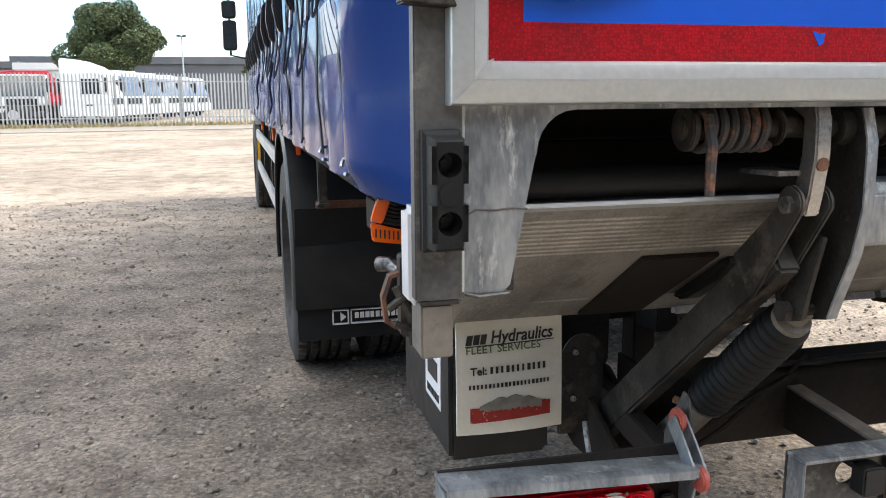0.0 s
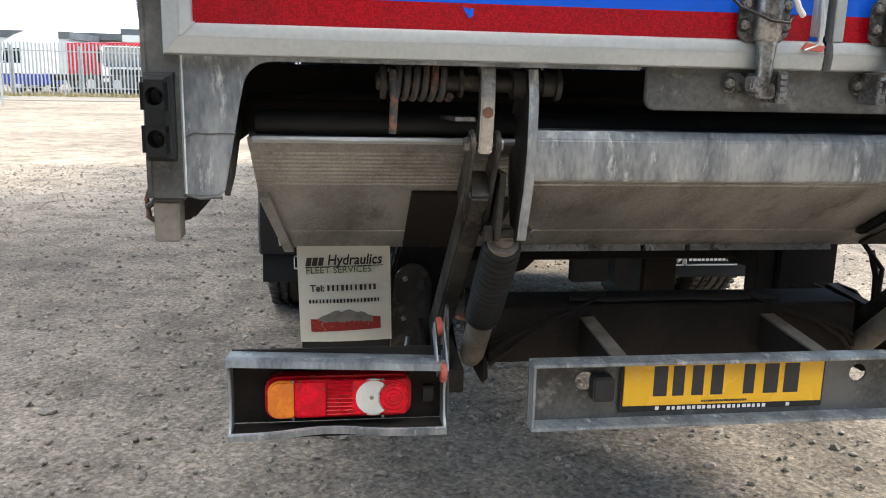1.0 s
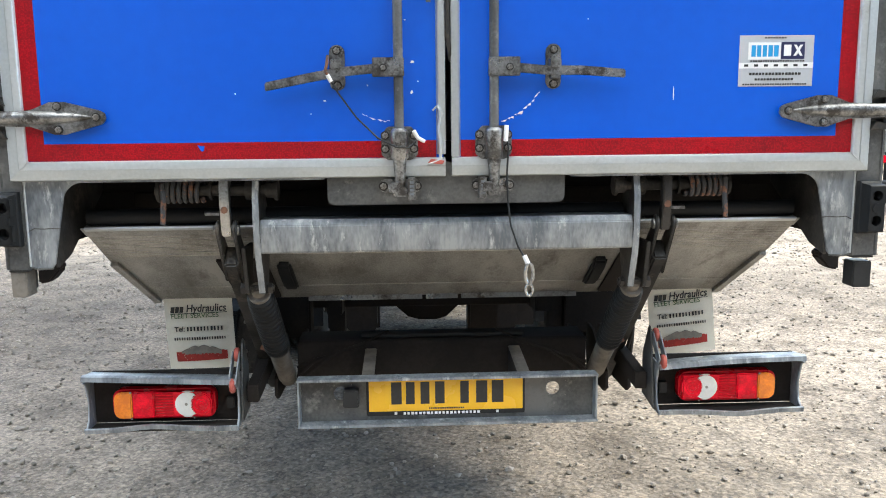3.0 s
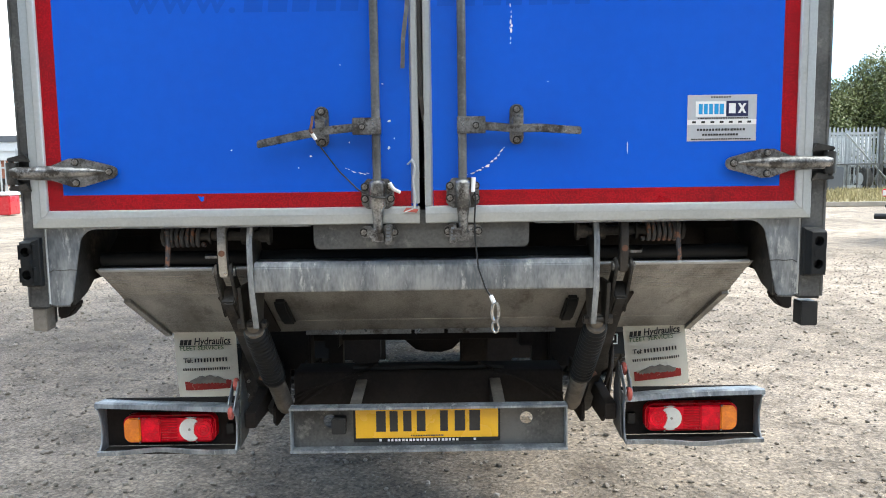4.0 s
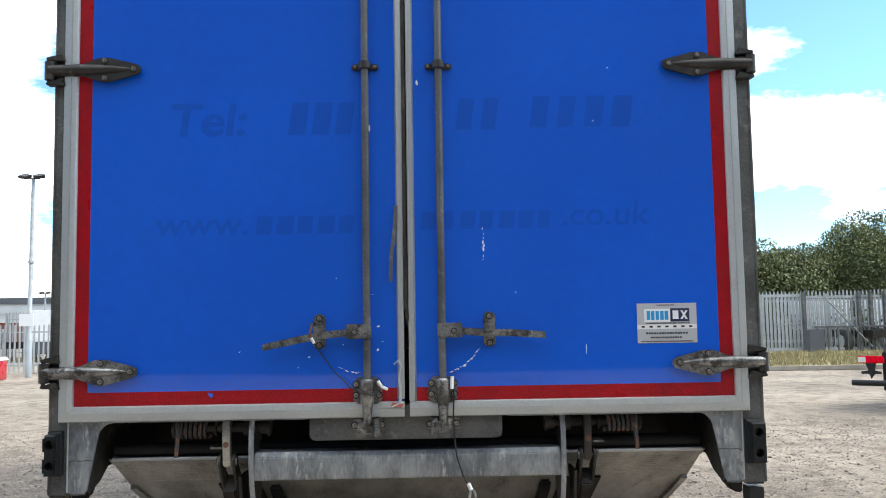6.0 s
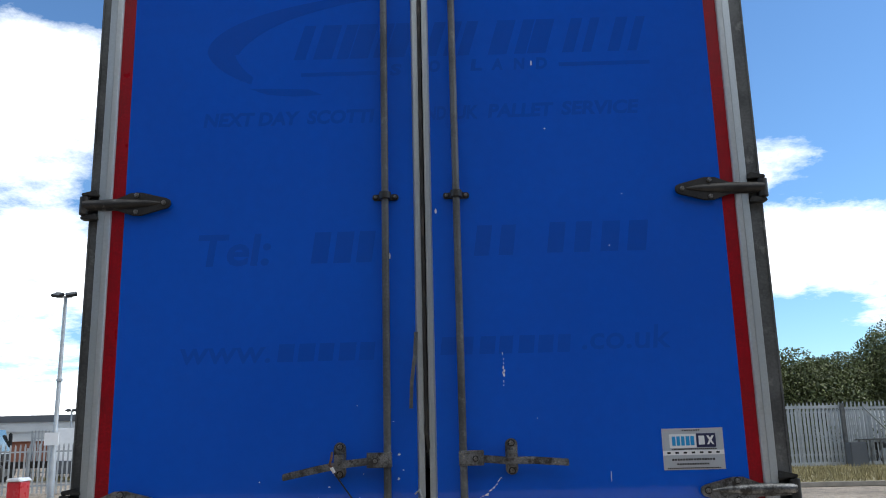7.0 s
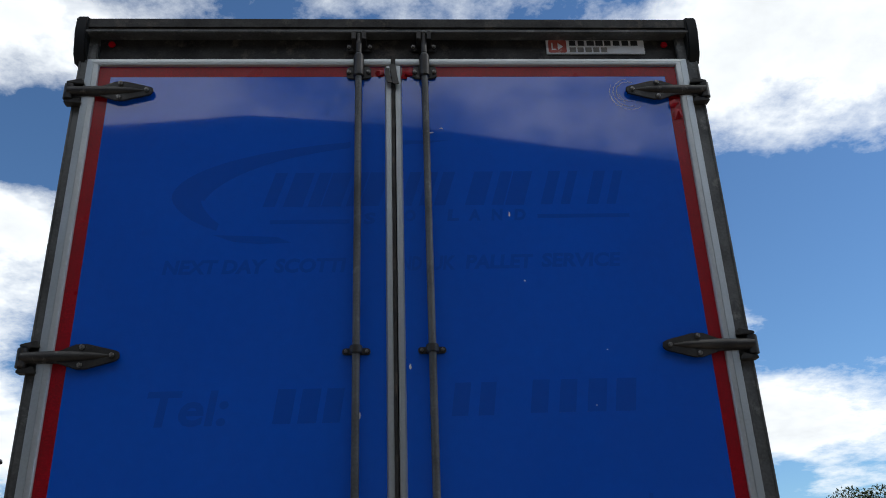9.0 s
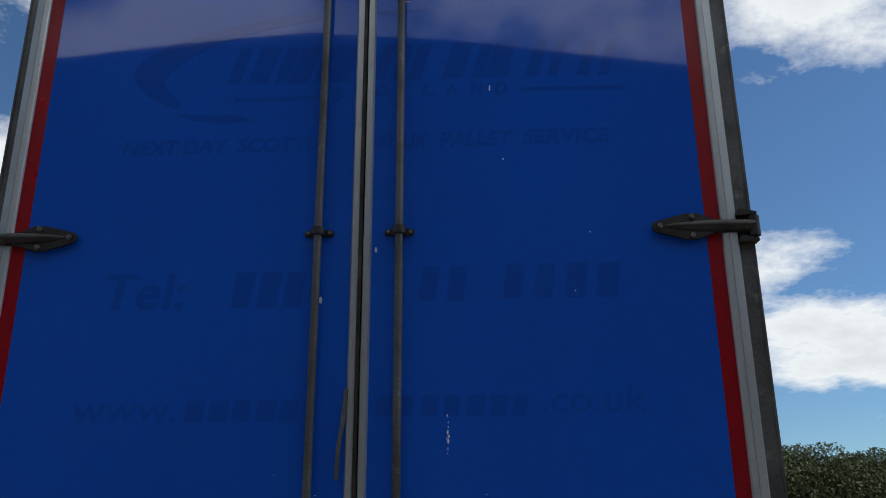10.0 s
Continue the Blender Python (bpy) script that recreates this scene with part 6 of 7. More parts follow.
# ---- rear lamp boxes ----
def lamp_box(s):
    L = (lambda x: x) if s < 0 else (lambda x: 0.021 - x)
    dz = -0.002 if s < 0 else 0.014
    x0, x1 = -1.183, -0.690
    box_ob = None
    # back and floor near black: shade inside the box put into their colour
    bm = bmn()
    box(bm, min(L(x0 + 0.004), L(x1)), max(L(x0 + 0.004), L(x1)), 0.318, 0.326, 0.432 + dz, 0.610 + dz)
    box_ob = part("lamp_box", bm, CHASSIS, lorry, "bent steel lamp box, dark inside")
    # top flange: droops towards the middle, front edge rolled
    n = 14
    for nm, zf, up in (("top_flange", lambda f: 0.618 - 0.022 * f + (0.006 if s > 0 else 0) * math.sin(3 * f), 1), ("bottom_flange", lambda f: 0.424 + 0.012 * math.exp(-((f - 0.45) / 0.2) ** 2) * (1 if s < 0 else -0.9), -1)):
        bm = bmn()
        old = None
        for k in range(n + 1):
            f = k / n
            x = L(x0 + (x1 - x0) * f)
            z = zf(f) + dz
            prof = [(0.326, z - up * 0.010), (0.270, z - up * 0.004), (0.240, z + up * 0.003), (0.228, z - up * 0.001), (0.225, z - up * 0.016), (0.232, z - up * 0.018), (0.240, z - up * 0.006), (0.270, z - up * 0.013), (0.326, z - up * 0.018)]
            if up < 0:
                prof = [(min(py, 0.246), pz) for py, pz in prof]
                prof = prof[1:5] + prof[5:8]
            cur = [bm.verts.new((x, py, pz)) for py, pz in prof]
            if old:
                for q in range(len(prof)):
                    bm.faces.new((old[q], old[(q + 1) % len(prof)], cur[(q + 1) % len(prof)], cur[q]))
            else:
                bm.faces.new(cur)
            old = cur
        bm.faces.new(old[::-1])
        part(nm, bm, GALV, box_ob, "dented galvanised flange", bev=0.0)
    bm = bmn()
    box(bm, min(L(x0 + 0.006), L(x1)), max(L(x0 + 0.006), L(x1)), 0.246, 0.318, 0.424 + dz, 0.430 + dz)
    part("box_floor", bm, CHASSIS, box_ob, "dark floor of the lamp box")
    # side cheeks, waisted like the channel
    for x, w in ((x0, 0.006), (x1 - 0.004, 0.006)):
        bm = bmn()
        a, b = sorted((L(x), L(x + w)))
        prism(bm, [(0.228, 0.424 + dz), (0.262, 0.46 + dz), (0.270, 0.52 + dz), (0.250, 0.585 + dz), (0.230, 0.596 + dz), (0.32, 0.60 + dz), (0.326, 0.43 + dz)], "x", a, b)
        part("box_cheek", bm, GALV, box_ob, bev=0.001)
    # hinge link with red bushes
    xa = L(x1 - 0.010)
    for o in (-0.012, 0.010):
        bm = bmn()
        strip(bm, [(xa + o, 0.325, (0.658 if s < 0 else 0.680) + dz), (xa + o, 0.285, (0.622 if s < 0 else 0.648) + dz), (xa + o, 0.235, (0.572 if s < 0 else 0.604) + dz)], 0.004, 0.034)
        part("hinge_link", bm, GALV, box_ob)
    for yy, zz in ((0.322, 0.656), (0.234, 0.575)) if s < 0 else ((0.322, 0.678), (0.234, 0.608)):
        bm = bmn()
        cyl(bm, (xa - 0.007, yy, zz + dz), (xa + 0.007, yy, zz + dz), 0.024, 20)
        part("hinge_bush", bm, LINKRED, box_ob, "faded red bush", bev=0.003)
    bm = bmn()
    prism(bm, [(0.27, 0.435 + dz), (0.40, 0.45 + dz), (0.40, 0.60 + dz), (0.335, 0.71 + dz), (0.315, 0.70 + dz), (0.29, 0.60 + dz)], "x", min(xa + s * -0.022, xa + s * -0.016), max(xa + s * -0.022, xa + s * -0.016))
    part("hinge_plate", bm, GALV_DARK, box_ob, bev=0.002)
    # carrier arm back to the lift
    bm = bmn()
    u, v = sorted((xa - s * 0.025, xa - s * 0.065))
    prism(bm, [(0.33, 0.485 + dz), (0.33, 0.545 + dz), (0.90, 0.60), (0.90, 0.53)], "x", u, v)
    part("carrier_arm", bm, CHASSIS, lorry, "dark carrier arm", bev=0.003)
    # lamp
    lx0, lx1, lz0, lz1 = -1.103, -0.768, 0.456 + dz, 0.558 + dz
    w = lx1 - lx0
    bm = bmn()
    prism(bm, rounded(min(L(lx0), L(lx1)), max(L(lx0), L(lx1)), lz0, lz1, 0.030), "y", 0.272, 0.318)
    lamp = part("rear_lamp", bm, REDDARK, lorry, "rear lamp cluster with amber, red and clear lenses", bev=0.006)

    def lens(nm, outline, material, y0=0.262):
        bm = bmn()
        prism(bm, [(L(a), b) for a, b in outline], "y", y0, 0.273)
        return part(nm, bm, material, lamp, bev=0.004)

    q = lambda f: lx0 + w * f
    za, zb = lz0 + 0.006, lz1 - 0.006
    lens("indicator_lens", rounded(q(0.02), q(0.195), za, zb, 0.026, (1, 0, 0, 1)), AMBER, 0.260)
    lens("tail_lens", [(q(0.20), za), (q(0.41), za), (q(0.41), zb), (q(0.20), zb)], REDLENS)
    lens("stop_lens", [(q(0.415), za), (q(0.97), za), (q(0.97), zb), (q(0.415), zb)], REDLENS, 0.266)
    for k in range(9):
        bm = bmn()
        z = za + 0.006 + k * 0.0094
        tube(bm, [(L(q(0.42)), 0.2635, z), (L(q(0.593)), 0.2635, z)], 0.0026, 6)
        part("lens_rib", bm, REDDARK, lamp)
    cx, cz = q(0.735), (lz0 + lz1) / 2
    lens("reversing_lens", [(cx + 0.0445 * math.cos(radians(a)), cz + 0.0455 * math.sin(radians(a))) for a in range(0, 360, 12)], CLEAR, 0.2625)
    lens("bulb", [(cx - 0.004 + 0.009 * math.cos(radians(a)), cz + 0.009 * math.sin(radians(a))) for a in range(0, 360, 24)], GREY_INK, 0.2618)
    lens("fog_lens", [(min(q(0.975), q(0.872) + 0.036 * math.cos(radians(a))), cz + 0.040 * math.sin(radians(a))) for a in range(0, 360, 18)], REDLENS, 0.2585)
    for rr in (0.030, 0.020, 0.010):
        bm = bmn()
        tube(bm, [(L(q(0.872) + rr * math.cos(2 * math.pi * k / 20)), 0.2585, cz + rr * math.sin(2 * math.pi * k / 20)) for k in range(21)], 0.0009, 6)
        part("lens_ring", bm, REDDARK, lamp)
    for f in (0.19, 0.80):
        for zz in (lz0 + 0.006, lz1 - 0.006):
            bolt(L(q(f)), 0.2605, zz, lamp, 0.30)
    bm = bmn()
    prism(bm, rounded(min(L(q(1.09)), L(q(1.17))), max(L(q(1.09)), L(q(1.17))), lz0 + 0.02, lz0 + 0.06, 0.006), "y", 0.30, 0.318)
    part("cable_gland", bm, PLASTIC, box_ob, bev=0.003)


lamp_box(-1)
lamp_box(1)

# ---- printed cream flaps on the platform feet ----
def flap(s, x0, x1, z0, z1, y, turn):
    m = Matrix.Translation((x0, 0, z1)) @ pose(0, 0, 0, 0, turn, 0) @ Matrix.Translation((-x0, 0, -z1))
    bend = lambda x, z: y + 0.012 * ((z1 - z) / (z1 - z0)) ** 2 * (1.5 - (x - x0) / (x1 - x0)) - 0.010 * math.sin(math.pi * (x - x0) / (x1 - x0)) * ((z1 - z) / (z1 - z0))
    bm = bmn()
    n, k = 10, 12
    g = [[bm.verts.new((x0 + (x1 - x0) * i / n, bend(x0 + (x1 - x0) * i / n, z0 + (z1 - z0) * j / k), z0 + (z1 - z0) * j / k)) for i in range(n + 1)] for j in range(k + 1)]
    for j in range(k):
        for i in range(n):
            bm.faces.new((g[j][i], g[j][i + 1], g[j + 1][i + 1], g[j + 1][i]))
    e = bmesh.ops.extrude_face_region(bm, geom=bm.faces[:])
    bmesh.ops.translate(bm, vec=(0, 0.005, 0), verts=[q for q in e["geom"] if isinstance(q, bmesh.types.BMVert)])
    bmesh.ops.transform(bm, matrix=m, verts=bm.verts[:])
    fl = part("printed_flap", bm, CREAM, lorry, "cream rubber flap with printed contact details")

    def follow(ob):
        for v in ob.data.vertices:
            v.co.y += bend(v.co.x, v.co.z) - y
        ob.data.transform(m)
        ob["kind"] = "stuff"
        return ob

    f = lambda a: x0 + (x1 - x0) * a
    h = lambda a: z1 - (z1 - z0) * a
    yy = y - 0.0015
    bm = bmn()
    bars(bm, f(0.085), f(0.285), h(0.215), h(0.135), yy, 3, 0.25, 0.2, 31)
    for k in range(10):
        box(bm, f(0.08 + 0.084 * k), f(0.08 + 0.084 * (k + 1)), yy - 0.001, yy, h(0.232), h(0.225))
    follow(part("flap_mark", bm, INK, fl))
    follow(lettering("flap_word", "Hydraulics", f(0.315), yy, h(0.212), 0.041, INK, fl, 0.18, 0.86, bold=0.0006))
    follow(lettering("flap_word", "FLEET SERVICES", f(0.085), yy, h(0.292), 0.0255, GREEN_INK, fl, 0.0, 1.02))
    follow(lettering("flap_word", "Tel:", f(0.125), yy, h(0.475), 0.027, INK, fl, 0.0, 0.95, bold=0.0004))
    bm = bmn()
    bars(bm, f(0.31), f(0.86), h(0.472), h(0.415), yy, 11, 0.5, 0.0, 33)
    bars(bm, f(0.11), f(0.89), h(0.595), h(0.558), yy, 21, 0.5, 0.0, 34)
    follow(part("small_print", bm, INK, fl))
    rnd = random.Random(7 + s)
    hill = [0.0, 0.0, 0.02, 0.035, 0.05, 0.07, 0.075, 0.06, 0.075, 0.085, 0.07, 0.05, 0.06, 0.045, 0.02, 0.01, 0.0, 0.0]
    bm, bm2 = bmn(), bmn()
    for k in range(18):
        a0, a1 = f(0.12 + 0.76 * k / 18), f(0.12 + 0.76 * (k + 1) / 18)
        top_z = h(0.745 + 0.02 * rnd.random())
        prism(bm, [(a0, h(0.895 - 0.02 * k / 18)), (a1, h(0.895 - 0.02 * (k + 1) / 18)), (a1, top_z), (a0, top_z)], "y", yy - 0.001, yy)
        if hill[k] > 0:
            prism(bm2, [(a0, h(0.775 + 0.03 * rnd.random())), (a1, h(0.775 + 0.03 * rnd.random())), (a1, h(0.75 - hill[k])), (a0, h(0.75 - hill[max(0, k - 1)]))], "y", yy - 0.002, yy - 0.001)
    follow(part("flap_print", bm, RED_INK, fl))
    follow(part("flap_hill", bm2, GREY_INK, fl))
    return fl


flap(-1, -1.044, -0.790, 0.497, 0.779, 0.693, -1.6)
flap(1, 0.797, 1.049, 0.506, 0.785, 0.693, -5.5)

# black box behind the left flap
bm = bmn()
box(bm, -1.035, -0.78, 0.78, 1.30, 0.40, 0.70)
bb = part("tool_box", bm, PLASTIC, lorry, "black plastic box with a white label", bev=0.012)
bm = bmn()
box(bm, -1.0375, -1.0345, 0.86, 1.02, 0.50, 0.64)
part("box_label", bm, PURE, bb)
bm = bmn()
box(bm, -1.039, -1.0375, 0.89, 0.99, 0.565, 0.615)
for k in range(8):
    box(bm, -1.039, -1.0375, 0.875 + 0.016 * k, 0.885 + 0.016 * k, 0.515, 0.535)
part("small_print", bm, INK, bb)["kind"] = "stuff"

# ---- chassis, axle, wheels ----
for s in (-1, 1):
    bm = bmn()
    prism(bm, [(0.86, 0.66), (0.86, 1.05), (9.4, 1.0), (9.4, 0.72), (1.3, 0.72), (1.05, 0.64)], "x", s * 0.39, s * 0.45)
    part("chassis_rail", bm, CHASSIS, lorry, "dark dusty chassis rail", bev=0.004)
    bm = bmn()
    prism(bm, rounded(s * 0.37 - 0.08, s * 0.37 + 0.08, 0.34, 0.86, 0.04), "y", 1.86, 1.95)
    part("cross_hanger", bm, CHASSIS, lorry)
for k, y in enumerate(np.arange(0.9, 7.6, 0.8)):
    bm = bmn()
    box(bm, -1.22, 1.22, y, y + 0.06, 1.06, 1.16)
    part("cross_bearer", bm, CHASSIS, lorry, "dark cross bearer", bev=0.003)
bm = bmn()
cyl(bm, (-0.95, 3.0, 0.50), (0.95, 3.0, 0.50), 0.085, 18)
axle = part("rear_axle", bm, CHASSIS, lorry, "dark rear axle")
bm = bmn()
prism(bm, [(-0.29, 0.40), (-0.24, 0.30), (-0.13, 0.20), (-0.06, 0.178), (0.05, 0.175), (0.12, 0.195), (0.22, 0.29), (0.28, 0.40), (0.24, 0.62), (0.12, 0.72), (-0.12, 0.72), (-0.24, 0.62)], "y", 2.80, 3.18)
part("axle_housing", bm, CHASSIS, axle, bev=0.03)
for s in (-1, 1):
    bm = bmn()
    tube(bm, [(s * 0.52, 1.9, 0.86), (s * 0.52, 2.5, 0.70), (s * 0.52, 3.0, 0.62), (s * 0.52, 3.5, 0.70), (s * 0.52, 4.1, 0.86)], 0.045, 8)
    part("leaf_spring", bm, CHASSIS, lorry)
    bm = bmn()
    cyl(bm, (s * 0.36, 2.25, 0.80), (s * 0.38, 2.65, 0.52), 0.04, 10)
    part("damper", bm, CHASSIS, lorry)


def wheel_mesh(width, r=0.50):
    prof = [(0.30, -0.5), (0.40, -0.5), (r - 0.05, -0.5), (r - 0.012, -0.44), (r, -0.36)]
    out = list(prof)
    for g in (-0.26, -0.09, 0.09, 0.26):
        out += [(r, g - 0.03), (r - 0.016, g - 0.022), (r - 0.016, g + 0.022), (r, g + 0.03)]
    out += [(a, -b) for a, b in prof[::-1]]
    bm = bmn()
    n = 48
    old = None
    rings = []
    for rad, t in out:
        rings.append([bm.verts.new((t * width, rad * math.cos(2 * math.pi * k / n), rad * math.sin(2 * math.pi * k / n))) for k in range(n)])
    for a, b in zip(rings, rings[1:]):
        for k in range(n):
            bm.faces.new((a[k], a[(k + 1) % n], b[(k + 1) % n], b[k]))
    a, b = rings[-1], rings[0]
    for k in range(n):
        bm.faces.new((a[k], a[(k + 1) % n], b[(k + 1) % n], b[k]))
    return bm


def wheel(x, y, width, s):
    bm = wheel_mesh(width)
    # tread blocks round the rim of the tyre
    for k in range(60):
        a = 2 * math.pi * k / 60
        m = Matrix.Translation((0, 0, 0)) @ Matrix.Rotation(a, 4, "X")
        for t0, t1 in ((-0.44, -0.31), (-0.20, -0.13), (0.13, 0.20), (0.31, 0.44)):
            box(bm, t0 * width, t1 * width, -0.011, 0.011, 0.492, 0.507, m)
    bmesh.ops.translate(bm, vec=(x, y, 0.500), verts=bm.verts[:])
    w = part("wheel", bm, TYRE, lorry, "dusty black lorry tyre")
    bm = bmn()
    tube(bm, [(x - s * width * 0.44, y, 0.5), (x - s * width * 0.1, y, 0.5), (x + s * width * 0.30, y, 0.5), (x + s * width * 0.34, y, 0.5)], [0.30, 0.27, 0.20, 0.10], 28)
    part("rim", bm, SILVER, w, "grey steel rim")


for s in (-1, 1):
    wheel(s * 1.138, 3.0, 0.27, s)
    wheel(s * 0.805, 3.0, 0.27, s)
    wheel(s * 1.10, 9.0, 0.29, s)
    # mudguard and flap behind the rear wheels
    bm = bmn()
    old = None
    for k in range(22):
        a = radians(-12 + 204 * k / 21)
        cur = [bm.verts.new((s * x, 3.0 + r * math.cos(a) * 1.0, 0.52 + r * math.sin(a))) for x, r in ((1.288, 0.585), (1.288, 0.615), (1.278, 0.63), (0.62, 0.63), (0.62, 0.612), (1.268, 0.61), (1.275, 0.585))]
        if old:
            for q in range(7):
                bm.faces.new((old[q], old[(q + 1) % 7], cur[(q + 1) % 7], cur[q]))
        else:
            bm.faces.new(cur)
        old = cur
    bm.faces.new(old[::-1])
    part("mudguard", bm, PLASTIC, lorry, "black plastic mudguard")
    bm = bmn()
    n = 10
    g = []
    for j in range(n + 1):
        z = 0.250 + 0.57 * j / n
        g.append([bm.verts.new((s * x, 2.40 + 0.02 * math.sin(j * 0.5) + 0.004 * math.sin(x * 9), z)) for x in (1.272, 1.11, 0.95, 0.79, 0.63)])
    for j in range(n):
        for i in range(4):
            bm.faces.new((g[j][i], g[j][i + 1], g[j + 1][i + 1], g[j + 1][i]))
    e = bmesh.ops.extrude_face_region(bm, geom=bm.faces[:])
    bmesh.ops.translate(bm, vec=(0, 0.010, 0), verts=[q for q in e["geom"] if isinstance(q, bmesh.types.BMVert)])
    mf = part("mudflap", bm, RUBBER, lorry, "black rubber mudflap with a white-lined mark")
    cxm = s * 0.955
    yf = 2.394
    bm = bmn()
    for x0, x1, z0, z1 in ((-0.17, -0.10, 0.312, 0.376), (-0.092, 0.19, 0.312, 0.376)):
        for u0, u1, v0, v1 in ((x0, x1, z0, z0 + 0.004), (x0, x1, z1 - 0.004, z1), (x0, x0 + 0.004, z0, z1), (x1 - 0.004, x1, z0, z1)):
            box(bm, cxm + u0, cxm + u1, yf - 0.002, yf + 0.03, v0, v1)
    bars(bm, cxm - 0.075, cxm + 0.175, 0.336, 0.362, yf + 0.001, 11, 0.25, 0, 41)
    prism(bm, [(cxm - 0.135, 0.327), (cxm - 0.113, 0.344), (cxm - 0.135, 0.361)], "y", yf - 0.002, yf + 0.02)
    part("flap_mark", bm, PURE, mf)["kind"] = "stuff"
    bm = bmn()
    box(bm, min(s * 1.19, s * 0.5), max(s * 1.19, s * 0.5), 2.28, 2.31, 0.83, 0.86)
    part("flap_bar", bm, RUST, lorry, "rusty flap bar", bev=0.003)
    # side guard: two silver rails on black posts
    for z in (0.885, 0.555):
        bm = bmn()
        prism(bm, [(s * 1.235, z - 0.05), (s * 1.205, z - 0.05), (s * 1.205, z + 0.05), (s * 1.235, z + 0.05)], "y", 4.05, 8.25)
        part("guard_rail", bm, SILVER, lorry, "silver side guard rail", bev=0.008)
    for y in (4.2, 5.6, 7.0, 8.1):
        bm = bmn()
        box(bm, min(s * 1.205, s * 1.16), max(s * 1.205, s * 1.16), y, y + 0.06, 0.50, 1.10)
        part("guard_post", bm, PLASTIC, lorry)
    for y in (2.66, 4.7, 6.6, 8.2):
        bm = bmn()
        prism(bm, rounded(y - 0.035, y + 0.035, 0.985, 1.075, 0.008), "x", min(s * 1.235, s * 1.215), max(s * 1.235, s * 1.215))
        part("side_marker", bm, ORANGE, lorry, "orange side marker lamp", bev=0.003)
    if s > 0:
        continue
    bm = bmn()
    prism(bm, rounded(4.4, 5.9, 0.42, 0.98, 0.08), "x", s * 0.62, s * 1.10)
    part("fuel_tank", bm, CHASSIS, lorry, "dark tank between the axles", bev=0.01)
    bm = bmn()
    box(bm, min(s * 0.6, s * 1.05), max(s * 0.6, s * 1.05), 6.3, 7.6, 0.45, 0.95)
    part("battery_box", bm, PLASTIC, lorry, bev=0.02)
# hanging bracket seen beside the left flap
bm = bmn()
box(bm, -1.185, -1.15, 2.22, 2.26, 0.86, 1.16)
box(bm, -1.19, -1.145, 2.20, 2.28, 0.845, 0.86)
part("hanger", bm, ARM, lorry, bev=0.004)

# ---- cab ----
bm = bmn()
prism(bm, [(8.25, 0.95), (8.25, 3.0), (8.9, 3.12), (9.7, 3.0), (10.1, 2.1), (10.2, 1.1), (10.15, 0.55), (9.7, 0.5), (9.62, 0.95), (9.3, 1.12), (8.7, 1.12), (8.45, 0.9)], "x", -1.18, 1.18)
cab = part("cab", bm, WHITE, lorry, "white lorry cab", bev=0.05)
for s in (-1, 1):
    bm = bmn()
    prism(bm, rounded(8.75, 9.75, 1.85, 2.6, 0.1), "x", min(s * 1.182, s * 1.176), max(s * 1.182, s * 1.176))
    part("side_window", bm, GLASSY, cab)
    bm = bmn()
    tube(bm, [(s * 1.18, 9.55, 2.60), (s * 1.38, 9.60, 2.56), (s * 1.45, 9.60, 2.46), (s * 1.45, 9.60, 1.78), (s * 1.18, 9.50, 1.72)], 0.016, 8)
    part("mirror_arm", bm, PLASTIC, cab)
    for z0, z1 in ((1.835, 2.19), (2.212, 2.42)):
        bm = bmn()
        prism(bm, rounded(s * 1.452 - 0.084, s * 1.452 + 0.084, z0, z1, 0.04), "y", 9.52, 9.64)
        part("mirror_housing", bm, PLASTIC, cab, "black mirror housing", bev=0.02)
        bm = bmn()
        prism(bm, rounded(s * 1.452 - 0.068, s * 1.452 + 0.068, z0 + 0.022, z1 - 0.022, 0.03), "y", 9.515, 9.519)
        part("mirror_glass", bm, GLASSY, cab)
    bm = bmn()
    box(bm, min(s * 1.17, s * 1.22), max(s * 1.17, s * 1.22), 8.42, 8.46, 0.50, 0.85)
    part("reflective_strip", bm, YELLOW, cab, "yellow reflective strip")


# ---- things round the yard ----
def leaf_cloud(name, blobs, count, size, material, parent, seed):
    """Many small crossed leaf sprays filling uneven clumps: blobs are x, y, z, rx, ry, rz."""
    rs = np.random.RandomState(seed)
    vol = np.array([b[3] * b[4] * b[5] for b in blobs]) ** 0.75
    pick = rs.choice(len(blobs), count, p=vol / vol.sum())
    b = np.array(blobs)[pick]
    d = rs.normal(size=(count, 3))
    d /= np.linalg.norm(d, axis=1)[:, None]
    r = rs.uniform(0.55, 1.05, count) ** 0.6
    p = b[:, :3] + d * r[:, None] * b[:, 3:]
    u = rs.normal(size=(count, 3))
    u /= np.linalg.norm(u, axis=1)[:, None]
    v = np.cross(u, rs.normal(size=(count, 3)))
    v /= np.linalg.norm(v, axis=1)[:, None]
    s = size * rs.uniform(0.5, 1.3, count)[:, None]
    q = np.stack([p - u * s, p + v * s * 0.45, p + u * s, p - v * s * 0.45], axis=1).reshape(-1, 3)
    me = bpy.data.meshes.new(name)
    me.from_pydata(q.tolist(), [], np.arange(count * 4).reshape(-1, 4).tolist())
    me.materials.append(material)
    ob = new(name, me)
    ob.parent = parent
    return ob


